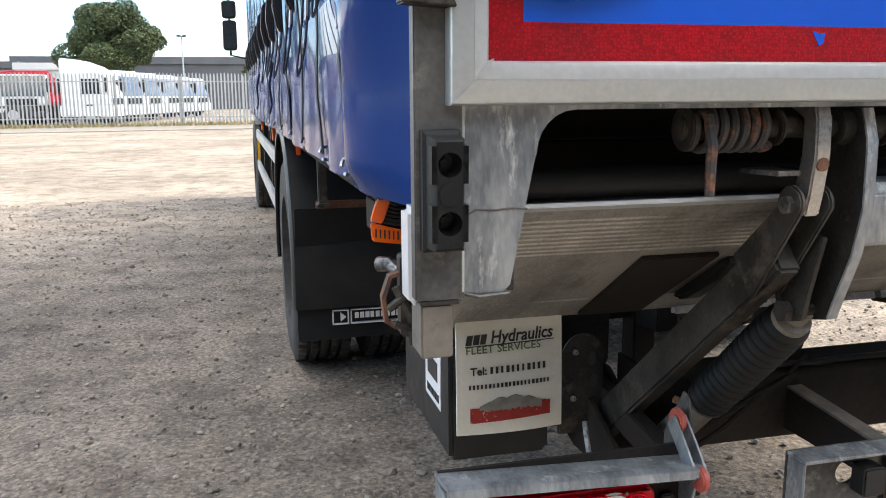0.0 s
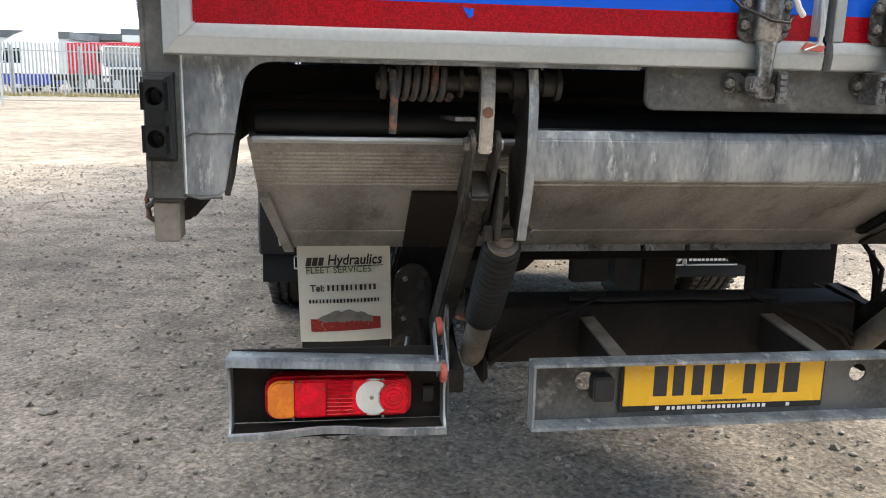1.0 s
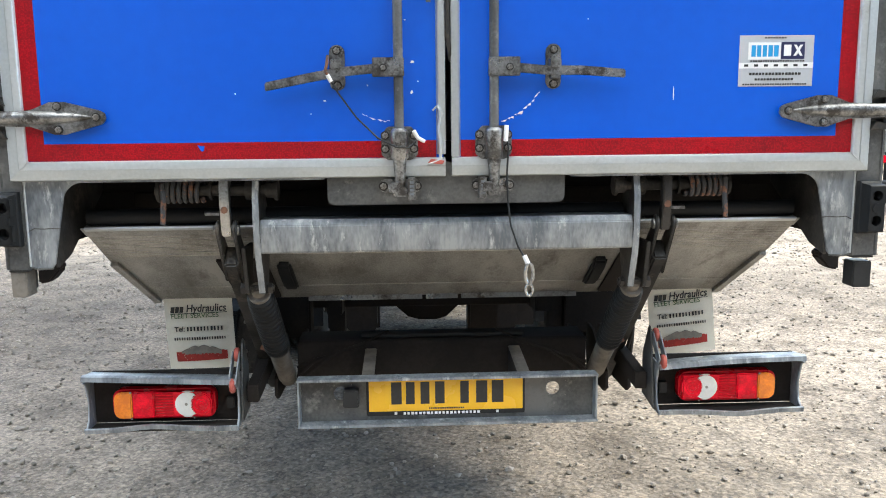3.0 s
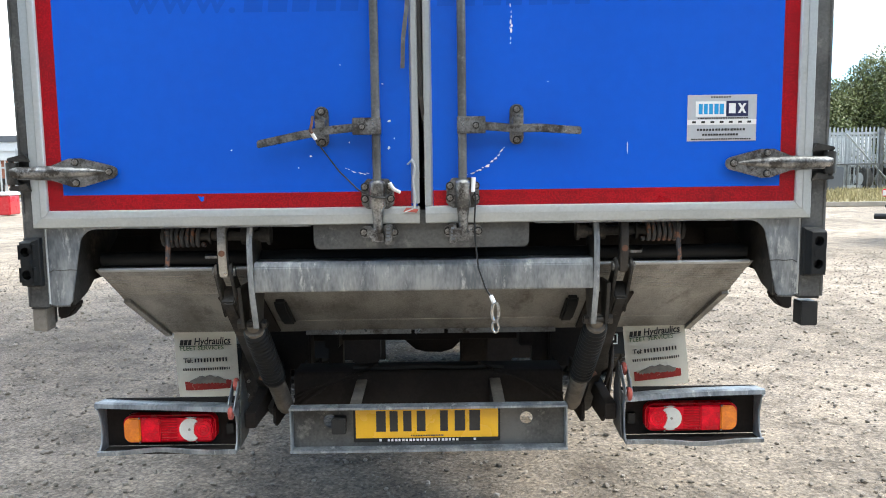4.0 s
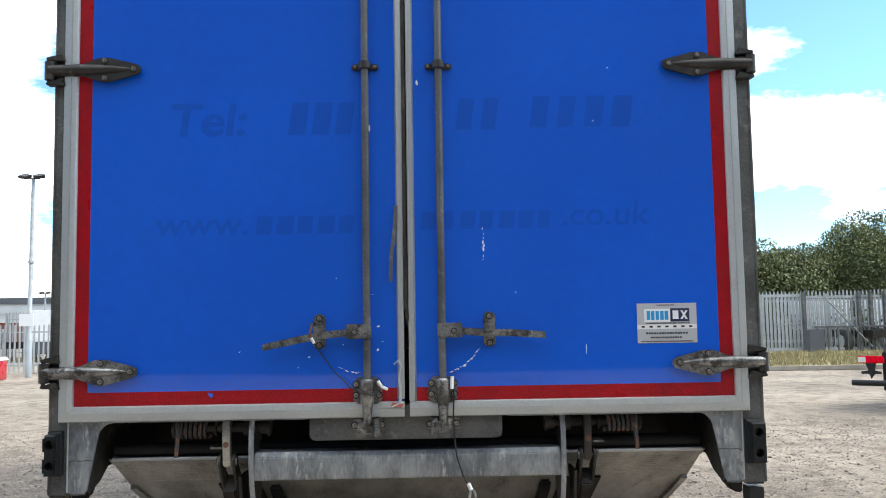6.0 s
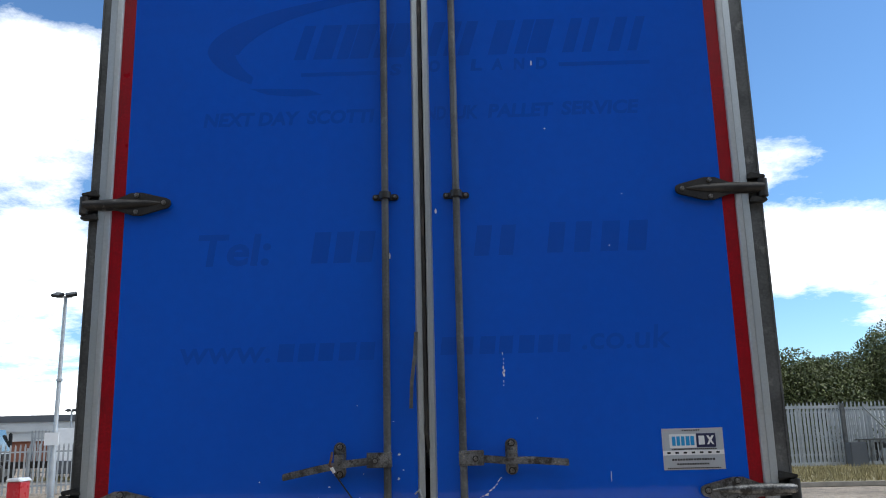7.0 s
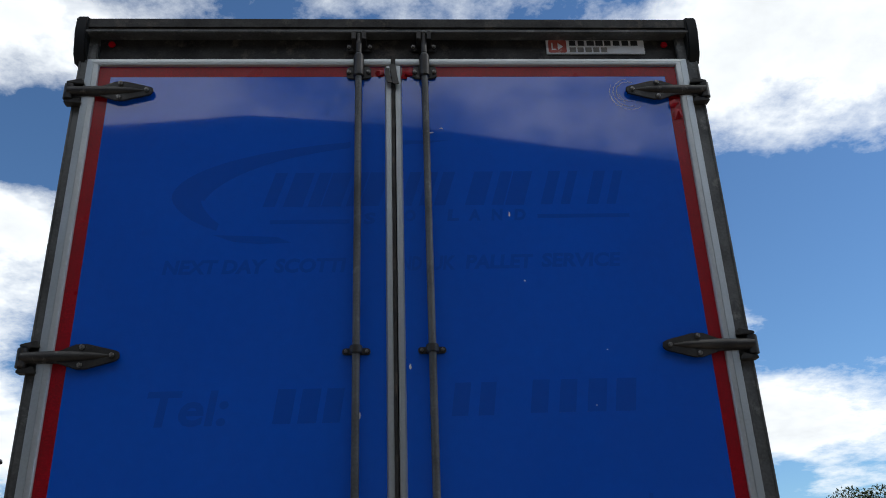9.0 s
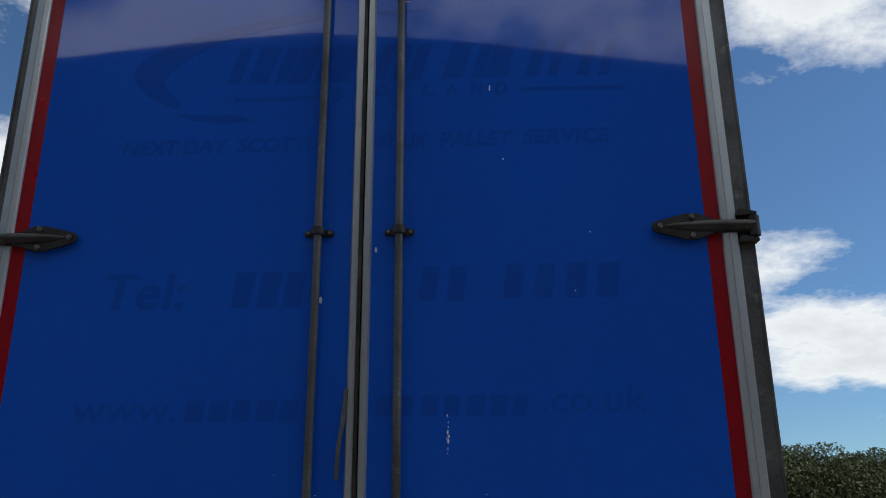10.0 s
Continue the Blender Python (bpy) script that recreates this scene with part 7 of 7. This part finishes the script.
def tree(x, y, height, rx, rz, seed, count, leaf, label, material=LEAF):
    rnd = random.Random(seed)
    t = tagged(empty("tree"), label, "tree")
    bm = bmn()
    base = height - 2 * rz
    tube(bm, [(x, y, -0.1), (x + 0.1, y, base * 0.5 + 0.5), (x - 0.1, y, base + rz * 0.6), (x, y, base + rz * 1.3)], [0.40, 0.30, 0.22, 0.08], 10)
    part("trunk", bm, BARK, t)
    blobs = []
    for k in range(44):
        a, e = rnd.uniform(0, 6.283), rnd.uniform(-0.75, 1.25)
        f = rnd.uniform(0.35, 0.97)
        c = (x + rx * f * math.cos(a) * math.cos(e), y + rx * f * math.sin(a) * math.cos(e), base + rz + rz * f * math.sin(e))
        s = rnd.uniform(0.16, 0.36)
        blobs.append((*c, rx * s, rx * s, rz * s * 1.1))
        if k < 9:
            bm = bmn()
            tube(bm, [(x, y, base + rz * 0.35), ((x + c[0]) / 2, (y + c[1]) / 2, (base + rz * 0.5 + c[2]) / 2 + 0.2), c], [0.14, 0.09, 0.03], 6)
            part("limb", bm, BARK, t)
    leaf_cloud("crown", blobs, count, leaf, material, t, seed)
    return t


tree(-9.9, 70, 8.35, 4.2, 2.95, 3, 80000, 0.105, "broad dark green tree standing behind parked lorries")
tree(2.5, 74, 5.6, 2.4, 1.9, 4, 5000, 0.22, "small rounded green tree by far warehouse")


def hedge(name, spans, count, leaf, label, seed, material):
    rnd = random.Random(seed)
    blobs = []
    for x0, y0, x1, y1, top, n in spans:
        for k in range(n):
            f = rnd.random()
            h = top * (0.88 + 0.2 * noise.noise(Vector((f * 5, seed, 0))))
            rx = rnd.uniform(0.9, 1.7)
            zc = rnd.uniform(0.8, max(1.0, h - rx * 0.8))
            blobs.append((x0 + (x1 - x0) * f, y0 + (y1 - y0) * f + rnd.uniform(-1.2, 1.2), zc, rx, rx, rx * rnd.uniform(0.7, 1.0)))
    ob = leaf_cloud(name, blobs, count, leaf, material, None, seed)
    return tagged(ob, label, "trees", kind="stuff")


hedge("woodland", [(13, 37.5, 24, 41, 6.3, 90), (22, 40.5, 48, 48, 8.4, 150)], 330000, 0.086, "dense green trees and bushes behind a steel fence", 11, LEAF_LIGHT)
hedge("bramble", [(11, 36.3, 40, 32.4, 2.7, 70)], 36000, 0.085, "low brambles growing behind a steel fence", 12, LEAF_LIGHT)
bm = bmn()
prism(bm, [(12, 0), (64, 0)] + [(64 - k * 1.3, 6.2 - 0.055 * k + 0.5 * noise.noise(Vector((k * 0.8, 3, 0)))) for k in range(38)] + [(12.6, 2.6)], "y", 49, 53)
tagged(part("wooded_bank", bm, LEAF), "dark wooded bank behind the trees", "bank", kind="structure")


def picket_mesh(h, w):
    bm = bmn()
    prism(bm, [(-w / 2, 0.05), (w / 2, 0.05), (w / 2, h - 0.10), (w * 0.22, h), (0, h - 0.05), (-w * 0.22, h), (-w / 2, h - 0.10)], "y", -0.006, 0.006)
    bmesh.ops.recalc_face_normals(bm, faces=bm.faces[:])
    me = bpy.data.meshes.new("picket")
    bm.to_mesh(me)
    bm.free()
    me.materials.append(FENCE)
    return me


def palisade(a, b, h, label, step=0.155, w=0.07, skip=()):
    """Steel palisade fence from a to b."""
    a, b = Vector((*a, 0)), Vector((*b, 0))
    d = b - a
    n = int(d.length / step)
    turn = math.degrees(math.atan2(d.y, d.x))
    f = tagged(empty("palisade_fence", a.x, a.y, 0), label, "fence")
    f.rotation_euler.z = radians(turn)
    me = picket_mesh(h, w)
    for k in range(n):
        share("picket", me, f, Matrix.Translation((k * step, 0, 0.02 * math.sin(k * 0.7))))
    for z in (h * 0.18, h * 0.84):
        bm = bmn()
        box(bm, 0, d.length, 0.012, 0.06, z - 0.025, z + 0.025)
        part("rail", bm, FENCE, f)
    bm = bmn()
    box(bm, -0.05, 0.05, 0.065, 0.14, 0, h - 0.15)
    post = part("post", bm, FENCE, f)
    for k in range(1, int(d.length / 2.75) + 1):
        share("post", post.data, f, Matrix.Translation((k * 2.75, 0, 0)))
    return f


palisade((-20.0, 36.6), (4.0, 38.9), 2.38, "grey galvanised palisade fence along a lorry park")
palisade((9.5, 34.6), (34.0, 29.8), 2.68, "grey galvanised palisade fence before green trees", 0.16)
palisade((-19.5, 23.3), (-11.3, 27.4), 1.72, "low grey palisade fence beside a lamp post", 0.15, 0.06)

# grass verge, kerb and bank on the far right; dry bank under the left fence
bm = bmn()
prism(bm, [(8.2, 21.3), (40, 20.2), (40, 28.4), (8.2, 34.6)], "z", 0.0, 0.11)
tagged(part("verge", bm, GRASS), "dry grass verge before a steel fence", "verge", kind="structure")
bm = bmn()
prism(bm, [(8.2, 21.1), (40, 20.0), (40, 20.2), (8.2, 21.3)], "z", 0.0, 0.13)
tagged(part("kerb", bm, CONCRETE, bev=0.015), "pale concrete kerb along a grass verge", "kerb", kind="structure")
bm = bmn()
prism(bm, [(-22, 32.2), (5, 34.6), (5, 41), (-22, 38.4)], "z", 0.0, 0.03)
tagged(part("bank", bm, CONCRETE), "low bank of dry earth and grass under fence", "bank", kind="structure")


def tufts(name, x0, y0, x1, y1, depth, count, seed, label, h=0.16):
    rs = np.random.RandomState(seed)
    f = rs.rand(count)
    p = np.stack([x0 + (x1 - x0) * f, y0 + (y1 - y0) * f + depth * rs.rand(count), np.full(count, 0.10)], axis=1)
    hh = h * rs.uniform(0.4, 1.3, count)
    lean = rs.normal(size=(count, 2)) * 0.06
    tip = p + np.stack([lean[:, 0], lean[:, 1], hh], axis=1)
    w = np.stack([rs.uniform(0.01, 0.03, count), np.zeros(count), np.zeros(count)], axis=1)
    q = np.stack([p - w, p + w, tip], axis=1).reshape(-1, 3)
    me = bpy.data.meshes.new(name)
    me.from_pydata(q.tolist(), [], np.arange(count * 3).reshape(-1, 3).tolist())
    me.materials.append(GRASS)
    tagged(new(name, me), label, "grass", kind="stuff")


tufts("verge_grass", 8.3, 21.4, 34, 20.5, 8.5, 16000, 3, "dry straw-coloured grass on a verge")
tufts("bank_grass", -20, 34.4, 4.5, 37.0, 2.2, 3500, 4, "dry grass along the foot of fence")

# sliding gate before the right fence
gate = tagged(empty("sliding_gate", 0, 0, 0), "grey steel sliding gate with a diagonal brace", "gate")
for x0, x1, z0, z1 in ((12.6, 15.6, 2.36, 2.48), (15.6, 22.5, 2.30, 2.40), (16.0, 22.5, 1.06, 1.14), (12.6, 22.5, 0.12, 0.26)):
    bm = bmn()
    box(bm, x0, x1, 31.0, 31.08, z0, z1)
    part("gate_rail", bm, FENCE, gate, bev=0.01)
for x in (15.6, 17.9, 18.4, 19.0, 20.6, 22.3):
    bm = bmn()
    box(bm, x - 0.075, x + 0.075, 30.8, 30.94, 0, 2.55)
    part("gate_post", bm, GALV_DARK, gate, bev=0.01)
bm = bmn()
strip(bm, [(16.4, 30.75, 2.36), (17.4, 30.75, 1.25), (18.3, 30.75, 0.28)], 0.03, 0.15)
part("brace", bm, ALU_LIGHT, gate)
gm = picket_mesh(2.3, 0.055)
for k in range(62):
    share("gate_bar", gm, gate, Matrix.Translation((12.7 + k * 0.158, 31.12, 0.05)))
for k in range(9):
    bm = bmn()
    box(bm, 16.0 + 0.42 * k, 16.05 + 0.42 * k, 30.66, 30.70, 0.1, 1.12)
    part("barrier_bar", bm, GALV_DARK, gate)
bm = bmn()
box(bm, 15.9, 19.6, 30.64, 30.72, 1.08, 1.14)
part("barrier_rail", bm, GALV_DARK, gate)
bm = bmn()
box(bm, 15.40, 16.05, 30.1, 30.55, 0.08, 1.02)
tagged(part("control_cabinet", bm, CLAD, bev=0.03), "dark grey control cabinet beside a sliding gate", "cabinet")


# ---- parked lorries ----
def road_wheel(bm_parent, x, y, z, r, w):
    bm = bmn()
    tube(bm, [(x, y - w / 2, z), (x, y - w / 2 + 0.05, z), (x, y + w / 2 - 0.05, z), (x, y + w / 2, z)], [r * 0.9, r, r, r * 0.9], 24)
    wh = part("wheel", bm, TYRE, bm_parent)
    bm = bmn()
    for s in (-1, 1):
        cyl(bm, (x, y + s * (w / 2 - 0.02), z), (x, y + s * (w / 2 + 0.012), z), r * 0.52, 18)
    part("rim", bm, SILVER, wh)


def tractor(x, y, turn, paint, skirt, h, label, deflector=True):
    """A parked tractor unit, front towards its own +x."""
    t = tagged(empty("tractor_unit", x, y, 0), label, "lorry", group="lorries behind the fence")
    t.rotation_euler.z = radians(turn)
    roof = [(0.0, 0.95), (0.0, h - 0.05), (0.12, h), (0.7, h - 0.12), (1.4, h - 0.38), (1.95, h - 0.75), (2.05, 2.05), (2.25, 1.35), (2.3, 0.95)] if deflector else [(0.0, 0.95), (0.0, h - 0.6), (1.85, h - 0.6), (2.05, 2.05), (2.25, 1.35), (2.3, 0.95)]
    bm = bmn()
    prism(bm, roof, "y", -1.2, 1.2)
    part("cab", bm, paint, t, bev=0.05)
    bm = bmn()
    box(bm, -0.1, 2.36, -1.22, 1.22, 0.38, 0.95)
    part("skirt", bm, skirt, t, bev=0.04)
    bm = bmn()
    prism(bm, [(2.27, 1.42), (2.09, 2.06), (1.98, 2.45), (2.0, 2.45), (2.12, 2.06), (2.30, 1.42)], "y", -1.08, 1.08)
    part("windscreen", bm, GLASSY, t)
    for s in (-1, 1):
        bm = bmn()
        prism(bm, [(1.05, 1.5), (2.0, 1.5), (1.95, 2.0), (1.85, 2.25), (1.05, 2.25)], "y", s * 1.205, s * 1.215)
        part("side_window", bm, GLASSY, t)
        bm = bmn()
        box(bm, 2.15, 2.3, s * 1.25 - 0.12, s * 1.25 + 0.12, 1.6, 2.3)
        part("mirror", bm, PLASTIC, t, bev=0.04)
        bm = bmn()
        box(bm, 2.35, 2.39, s * 0.9 - 0.22, s * 0.9 + 0.22, 0.62, 0.82)
        part("headlamp", bm, CLEAR, t, bev=0.02)
    bm = bmn()
    box(bm, 2.30, 2.37, -0.75, 0.75, 0.98, 1.30)
    part("grille", bm, PLASTIC, t, bev=0.02)
    bm = bmn()
    box(bm, -3.4, 0.1, -0.45, 0.45, 0.65, 0.95)
    part("chassis", bm, CHASSIS, t)
    for wx in (1.35, -2.4):
        for s in (-1, 1):
            road_wheel(t, wx, s * 1.05, 0.5, 0.5, 0.3)
    return t


tractor(-9.3, 45.0, -12, WHITE, WHITE, 3.25, "white tractor unit with tall roof deflector behind palisade fence")
for k in range(5):
    tractor(-8.6 + 0.80 * k, 48.4 + 3.3 * k, -22, WHITE, CLAD_PALE, 3.35 - 0.03 * k, "white tractor unit parked in a row behind palisade fence", False)
tractor(-15.6, 46.0, 176, WHITE, CABBLUE, 3.3, "white tractor unit with blue skirts behind palisade fence")
for k in range(3):
    tractor(-12.2 - 1.5 * k, 48.8 + 1.2 * k, 86, CABRED, CLAD if k else CABBLUE, 2.8, "red tractor unit seen from behind in a lorry park")
tractor(-11.9, 47.2, -82, WHITE, CLAD, 3.1, "white tractor unit between red ones in lorry park", False)
tractor(-11.0, 51.0, 78, CABRED, CLAD, 2.9, "red tractor unit beside a white one in lorry park", False)
tractor(-18.5, 36.0, 15, WHITE, CLAD, 3.0, "white tractor unit behind low palisade fence", False)
tractor(-24.0, 37.0, 15, WHITE, CLAD, 3.0, "white tractor unit near a far brick unit", False)
for k in range(3):
    tractor(18.0 + 3.2 * k, 33.8, 100, WHITE, CLAD, 2.9, "white vehicle glimpsed through the fence", False)


def rear_of_tractor(x, y):
    """Rear end of a tractor unit parked to the right of the lorry."""
    t = tagged(empty("parked_tractor", x, y, 0), "dark tractor unit chassis with red rear lamps", "lorry")
    t.rotation_euler.z = radians(-38)
    bm = bmn()
    cyl(bm, (0.0, 0.0, 0.45), (2.4, 0.0, 0.45), 0.05, 14)
    part("underrun_bar", bm, PLASTIC, t)
    for s, x0 in ((0, 0.10), (1, 1.87)):
        bm = bmn()
        box(bm, x0, x0 + 0.40, -0.02, 0.08, 0.78, 0.90)
        lp = part("rear_lamp", bm, REDLENS, t, bev=0.015)
        bm = bmn()
        box(bm, x0 + (0.01 if s == 0 else 0.27), x0 + (0.13 if s == 0 else 0.39), -0.026, -0.02, 0.795, 0.885)
        part("clear_lens", bm, CLEAR, lp)
        bm = bmn()
        prism(bm, [(x0 + 0.12, 0.78), (x0 + 0.16, 0.66), (x0 + 0.05, 0.64), (x0 + 0.05, 0.60), (x0 + 0.17, 0.60), (x0 + 0.20, 0.52), (x0 + 0.26, 0.60), (x0 + 0.36, 0.60), (x0 + 0.36, 0.64), (x0 + 0.26, 0.66), (x0 + 0.28, 0.78)], "y", 0.0, 0.02)
        part("lamp_bracket", bm, PLASTIC, t)
        bm = bmn()
        old = None
        xa, xb = (0.42, 1.0) if s == 0 else (1.4, 1.98)
        for k in range(15):
            a = radians(180 * k / 14)
            cur = [bm.verts.new((u, 1.05 - r * math.cos(a), 0.55 + r * math.sin(a))) for u, r in ((xa, 0.60), (xa, 0.66), (xb, 0.66), (xb, 0.60))]
            if old:
                for q in range(4):
                    bm.faces.new((old[q], old[(q + 1) % 4], cur[(q + 1) % 4], cur[q]))
            else:
                bm.faces.new(cur)
            old = cur
        bm.faces.new(old[::-1])
        part("mudguard", bm, PLASTIC, t)
        bm = bmn()
        box(bm, xa, xb, 0.36, 0.40, 0.30, 0.95)
        part("mudflap", bm, RUBBER, t, bev=0.01)
        bm = bmn()
        tube(bm, [((xa + xb) / 2 - 0.28, 1.05, 0.5), ((xa + xb) / 2 + 0.28, 1.05, 0.5)], 0.5, 28)
        part("wheel", bm, TYRE, t)
        bm = bmn()
        box(bm, xa + 0.1, xa + 0.24, 0.352, 0.36, 0.70, 0.76)
        part("amber_marker", bm, ORANGE, t)
    bm = bmn()
    box(bm, 0.85, 1.55, 0.10, 4.0, 0.70, 1.0)
    part("chassis", bm, CHASSIS, t)
    return t


rear_of_tractor(7.25, 11.0)

# ---- lamp posts, bin, buildings ----
def lamp_post(x, y, h, label):
    t = tagged(empty("lamp_post", x, y, 0), label, "lamp post")
    bm = bmn()
    tube(bm, [(0, 0, 0), (0, 0, 1.2), (0, 0, 1.25), (0, 0, h)], [0.11, 0.11, 0.075, 0.055], 14)
    part("pole", bm, FENCE, t)
    for s in (-1, 1):
        bm = bmn()
        box(bm, -0.18, 0.18, -0.14, 0.14, -0.05, 0.05, Matrix.Translation((s * 0.23, -0.1, h + 0.08)) @ pose(0, 0, 0, 25, -s * 12, s * 25))
        part("floodlight", bm, PLASTIC, t, bev=0.02)
    bm = bmn()
    tube(bm, [(-0.22, 0, h + 0.02), (0.22, 0, h + 0.02)], 0.03, 8)
    part("cross_arm", bm, FENCE, t)
    bm = bmn()
    box(bm, -0.28, 0.18, -0.13, -0.09, 1.65, 2.05)
    part("notice", bm, PURE, t)
    bm = bmn()
    cyl(bm, (0, 0, h * 0.57), (0, 0, h * 0.57 + 0.08), 0.10, 12)
    part("collar", bm, FENCE, t)


lamp_post(-12.96, 24.2, 6.50, "tall grey lamp post with twin floodlights by fence")
lamp_post(-28.06, 58.0, 4.05, "distant grey lamp post before a long building")
lamp_post(-5.2, 76.0, 6.5, "distant lamp post before a dark warehouse")
bm = bmn()
prism(bm, rounded(-13.28, -12.88, 0.03, 0.62, 0.05), "y", 22.1, 22.7)
bin_ob = tagged(part("yard_bin", bm, CABRED, bev=0.03), "red plastic yard bin with a white lid", "bin")
bm = bmn()
prism(bm, [(-13.32, 0.62), (-12.84, 0.62), (-12.92, 0.72), (-13.24, 0.72)], "y", 22.05, 22.75)
part("lid", bm, WHITE, bin_ob, bev=0.02)


def unit(name, x0, x1, y0, y1, h, wall, fascia, label, band=0.0, bandmat=None, ribs=0):
    t = tagged(empty(name), label, "building")
    bm = bmn()
    box(bm, x0, x1, y0, y1, 0, h)
    part("wall", bm, wall, t)
    bm = bmn()
    box(bm, x0 - 0.3, x1 + 0.3, y0 - 0.3, y1 + 0.3, h, h + h * 0.16)
    part("roof", bm, fascia, t)
    if band:
        bm = bmn()
        box(bm, x0 - 0.1, x1 + 0.1, y0 - 0.15, y0, h - band, h)
        part("wall_band", bm, bandmat, t)
    for k in range(ribs):
        x = x0 + (x1 - x0) * (k + 0.5) / ribs
        bm = bmn()
        box(bm, x - 0.9, x + 0.9, y0 - 0.18, y0, h * 0.35, h * 0.58)
        part("window", bm, GLASSY, t)
    return t


unit("long_warehouse", -75, -24, 78, 110, 3.9, CLAD_PALE, CLAD, "long pale warehouse with a dark roof edge", 0.9, CLAD_PALE, 10)
unit("brick_unit", -60, -26, 62, 70, 2.0, BRICK, CLAD_PALE, "low red brick unit beyond lorry park")
unit("dark_warehouse", -23, 60, 95, 130, 4.9, CLAD, CLAD, "long dark grey warehouse behind trees")
unit("brown_warehouse", -44, -21.3, 88, 94, 4.2, CLAD_BROWN, CLAD, "brown clad warehouse with grey roof edge")
unit("pale_store", -20.3, -12.6, 84, 92, 3.95, CLAD_PALE, CLAD_PALE, "pale grey store beside a brown warehouse")
bm = bmn()
prism(bm, [(-60, 0), (60, 0), (60, 7.0), (34, 9.6), (12, 12.05), (0, 13.8), (-4, 14.15), (-14, 13.3), (-36, 10.2), (-60, 8.0)], "y", -40, -17)
depot = tagged(empty("depot"), "tall dark grey depot across the yard", "building")
part("wall", bm, CLAD, depot)
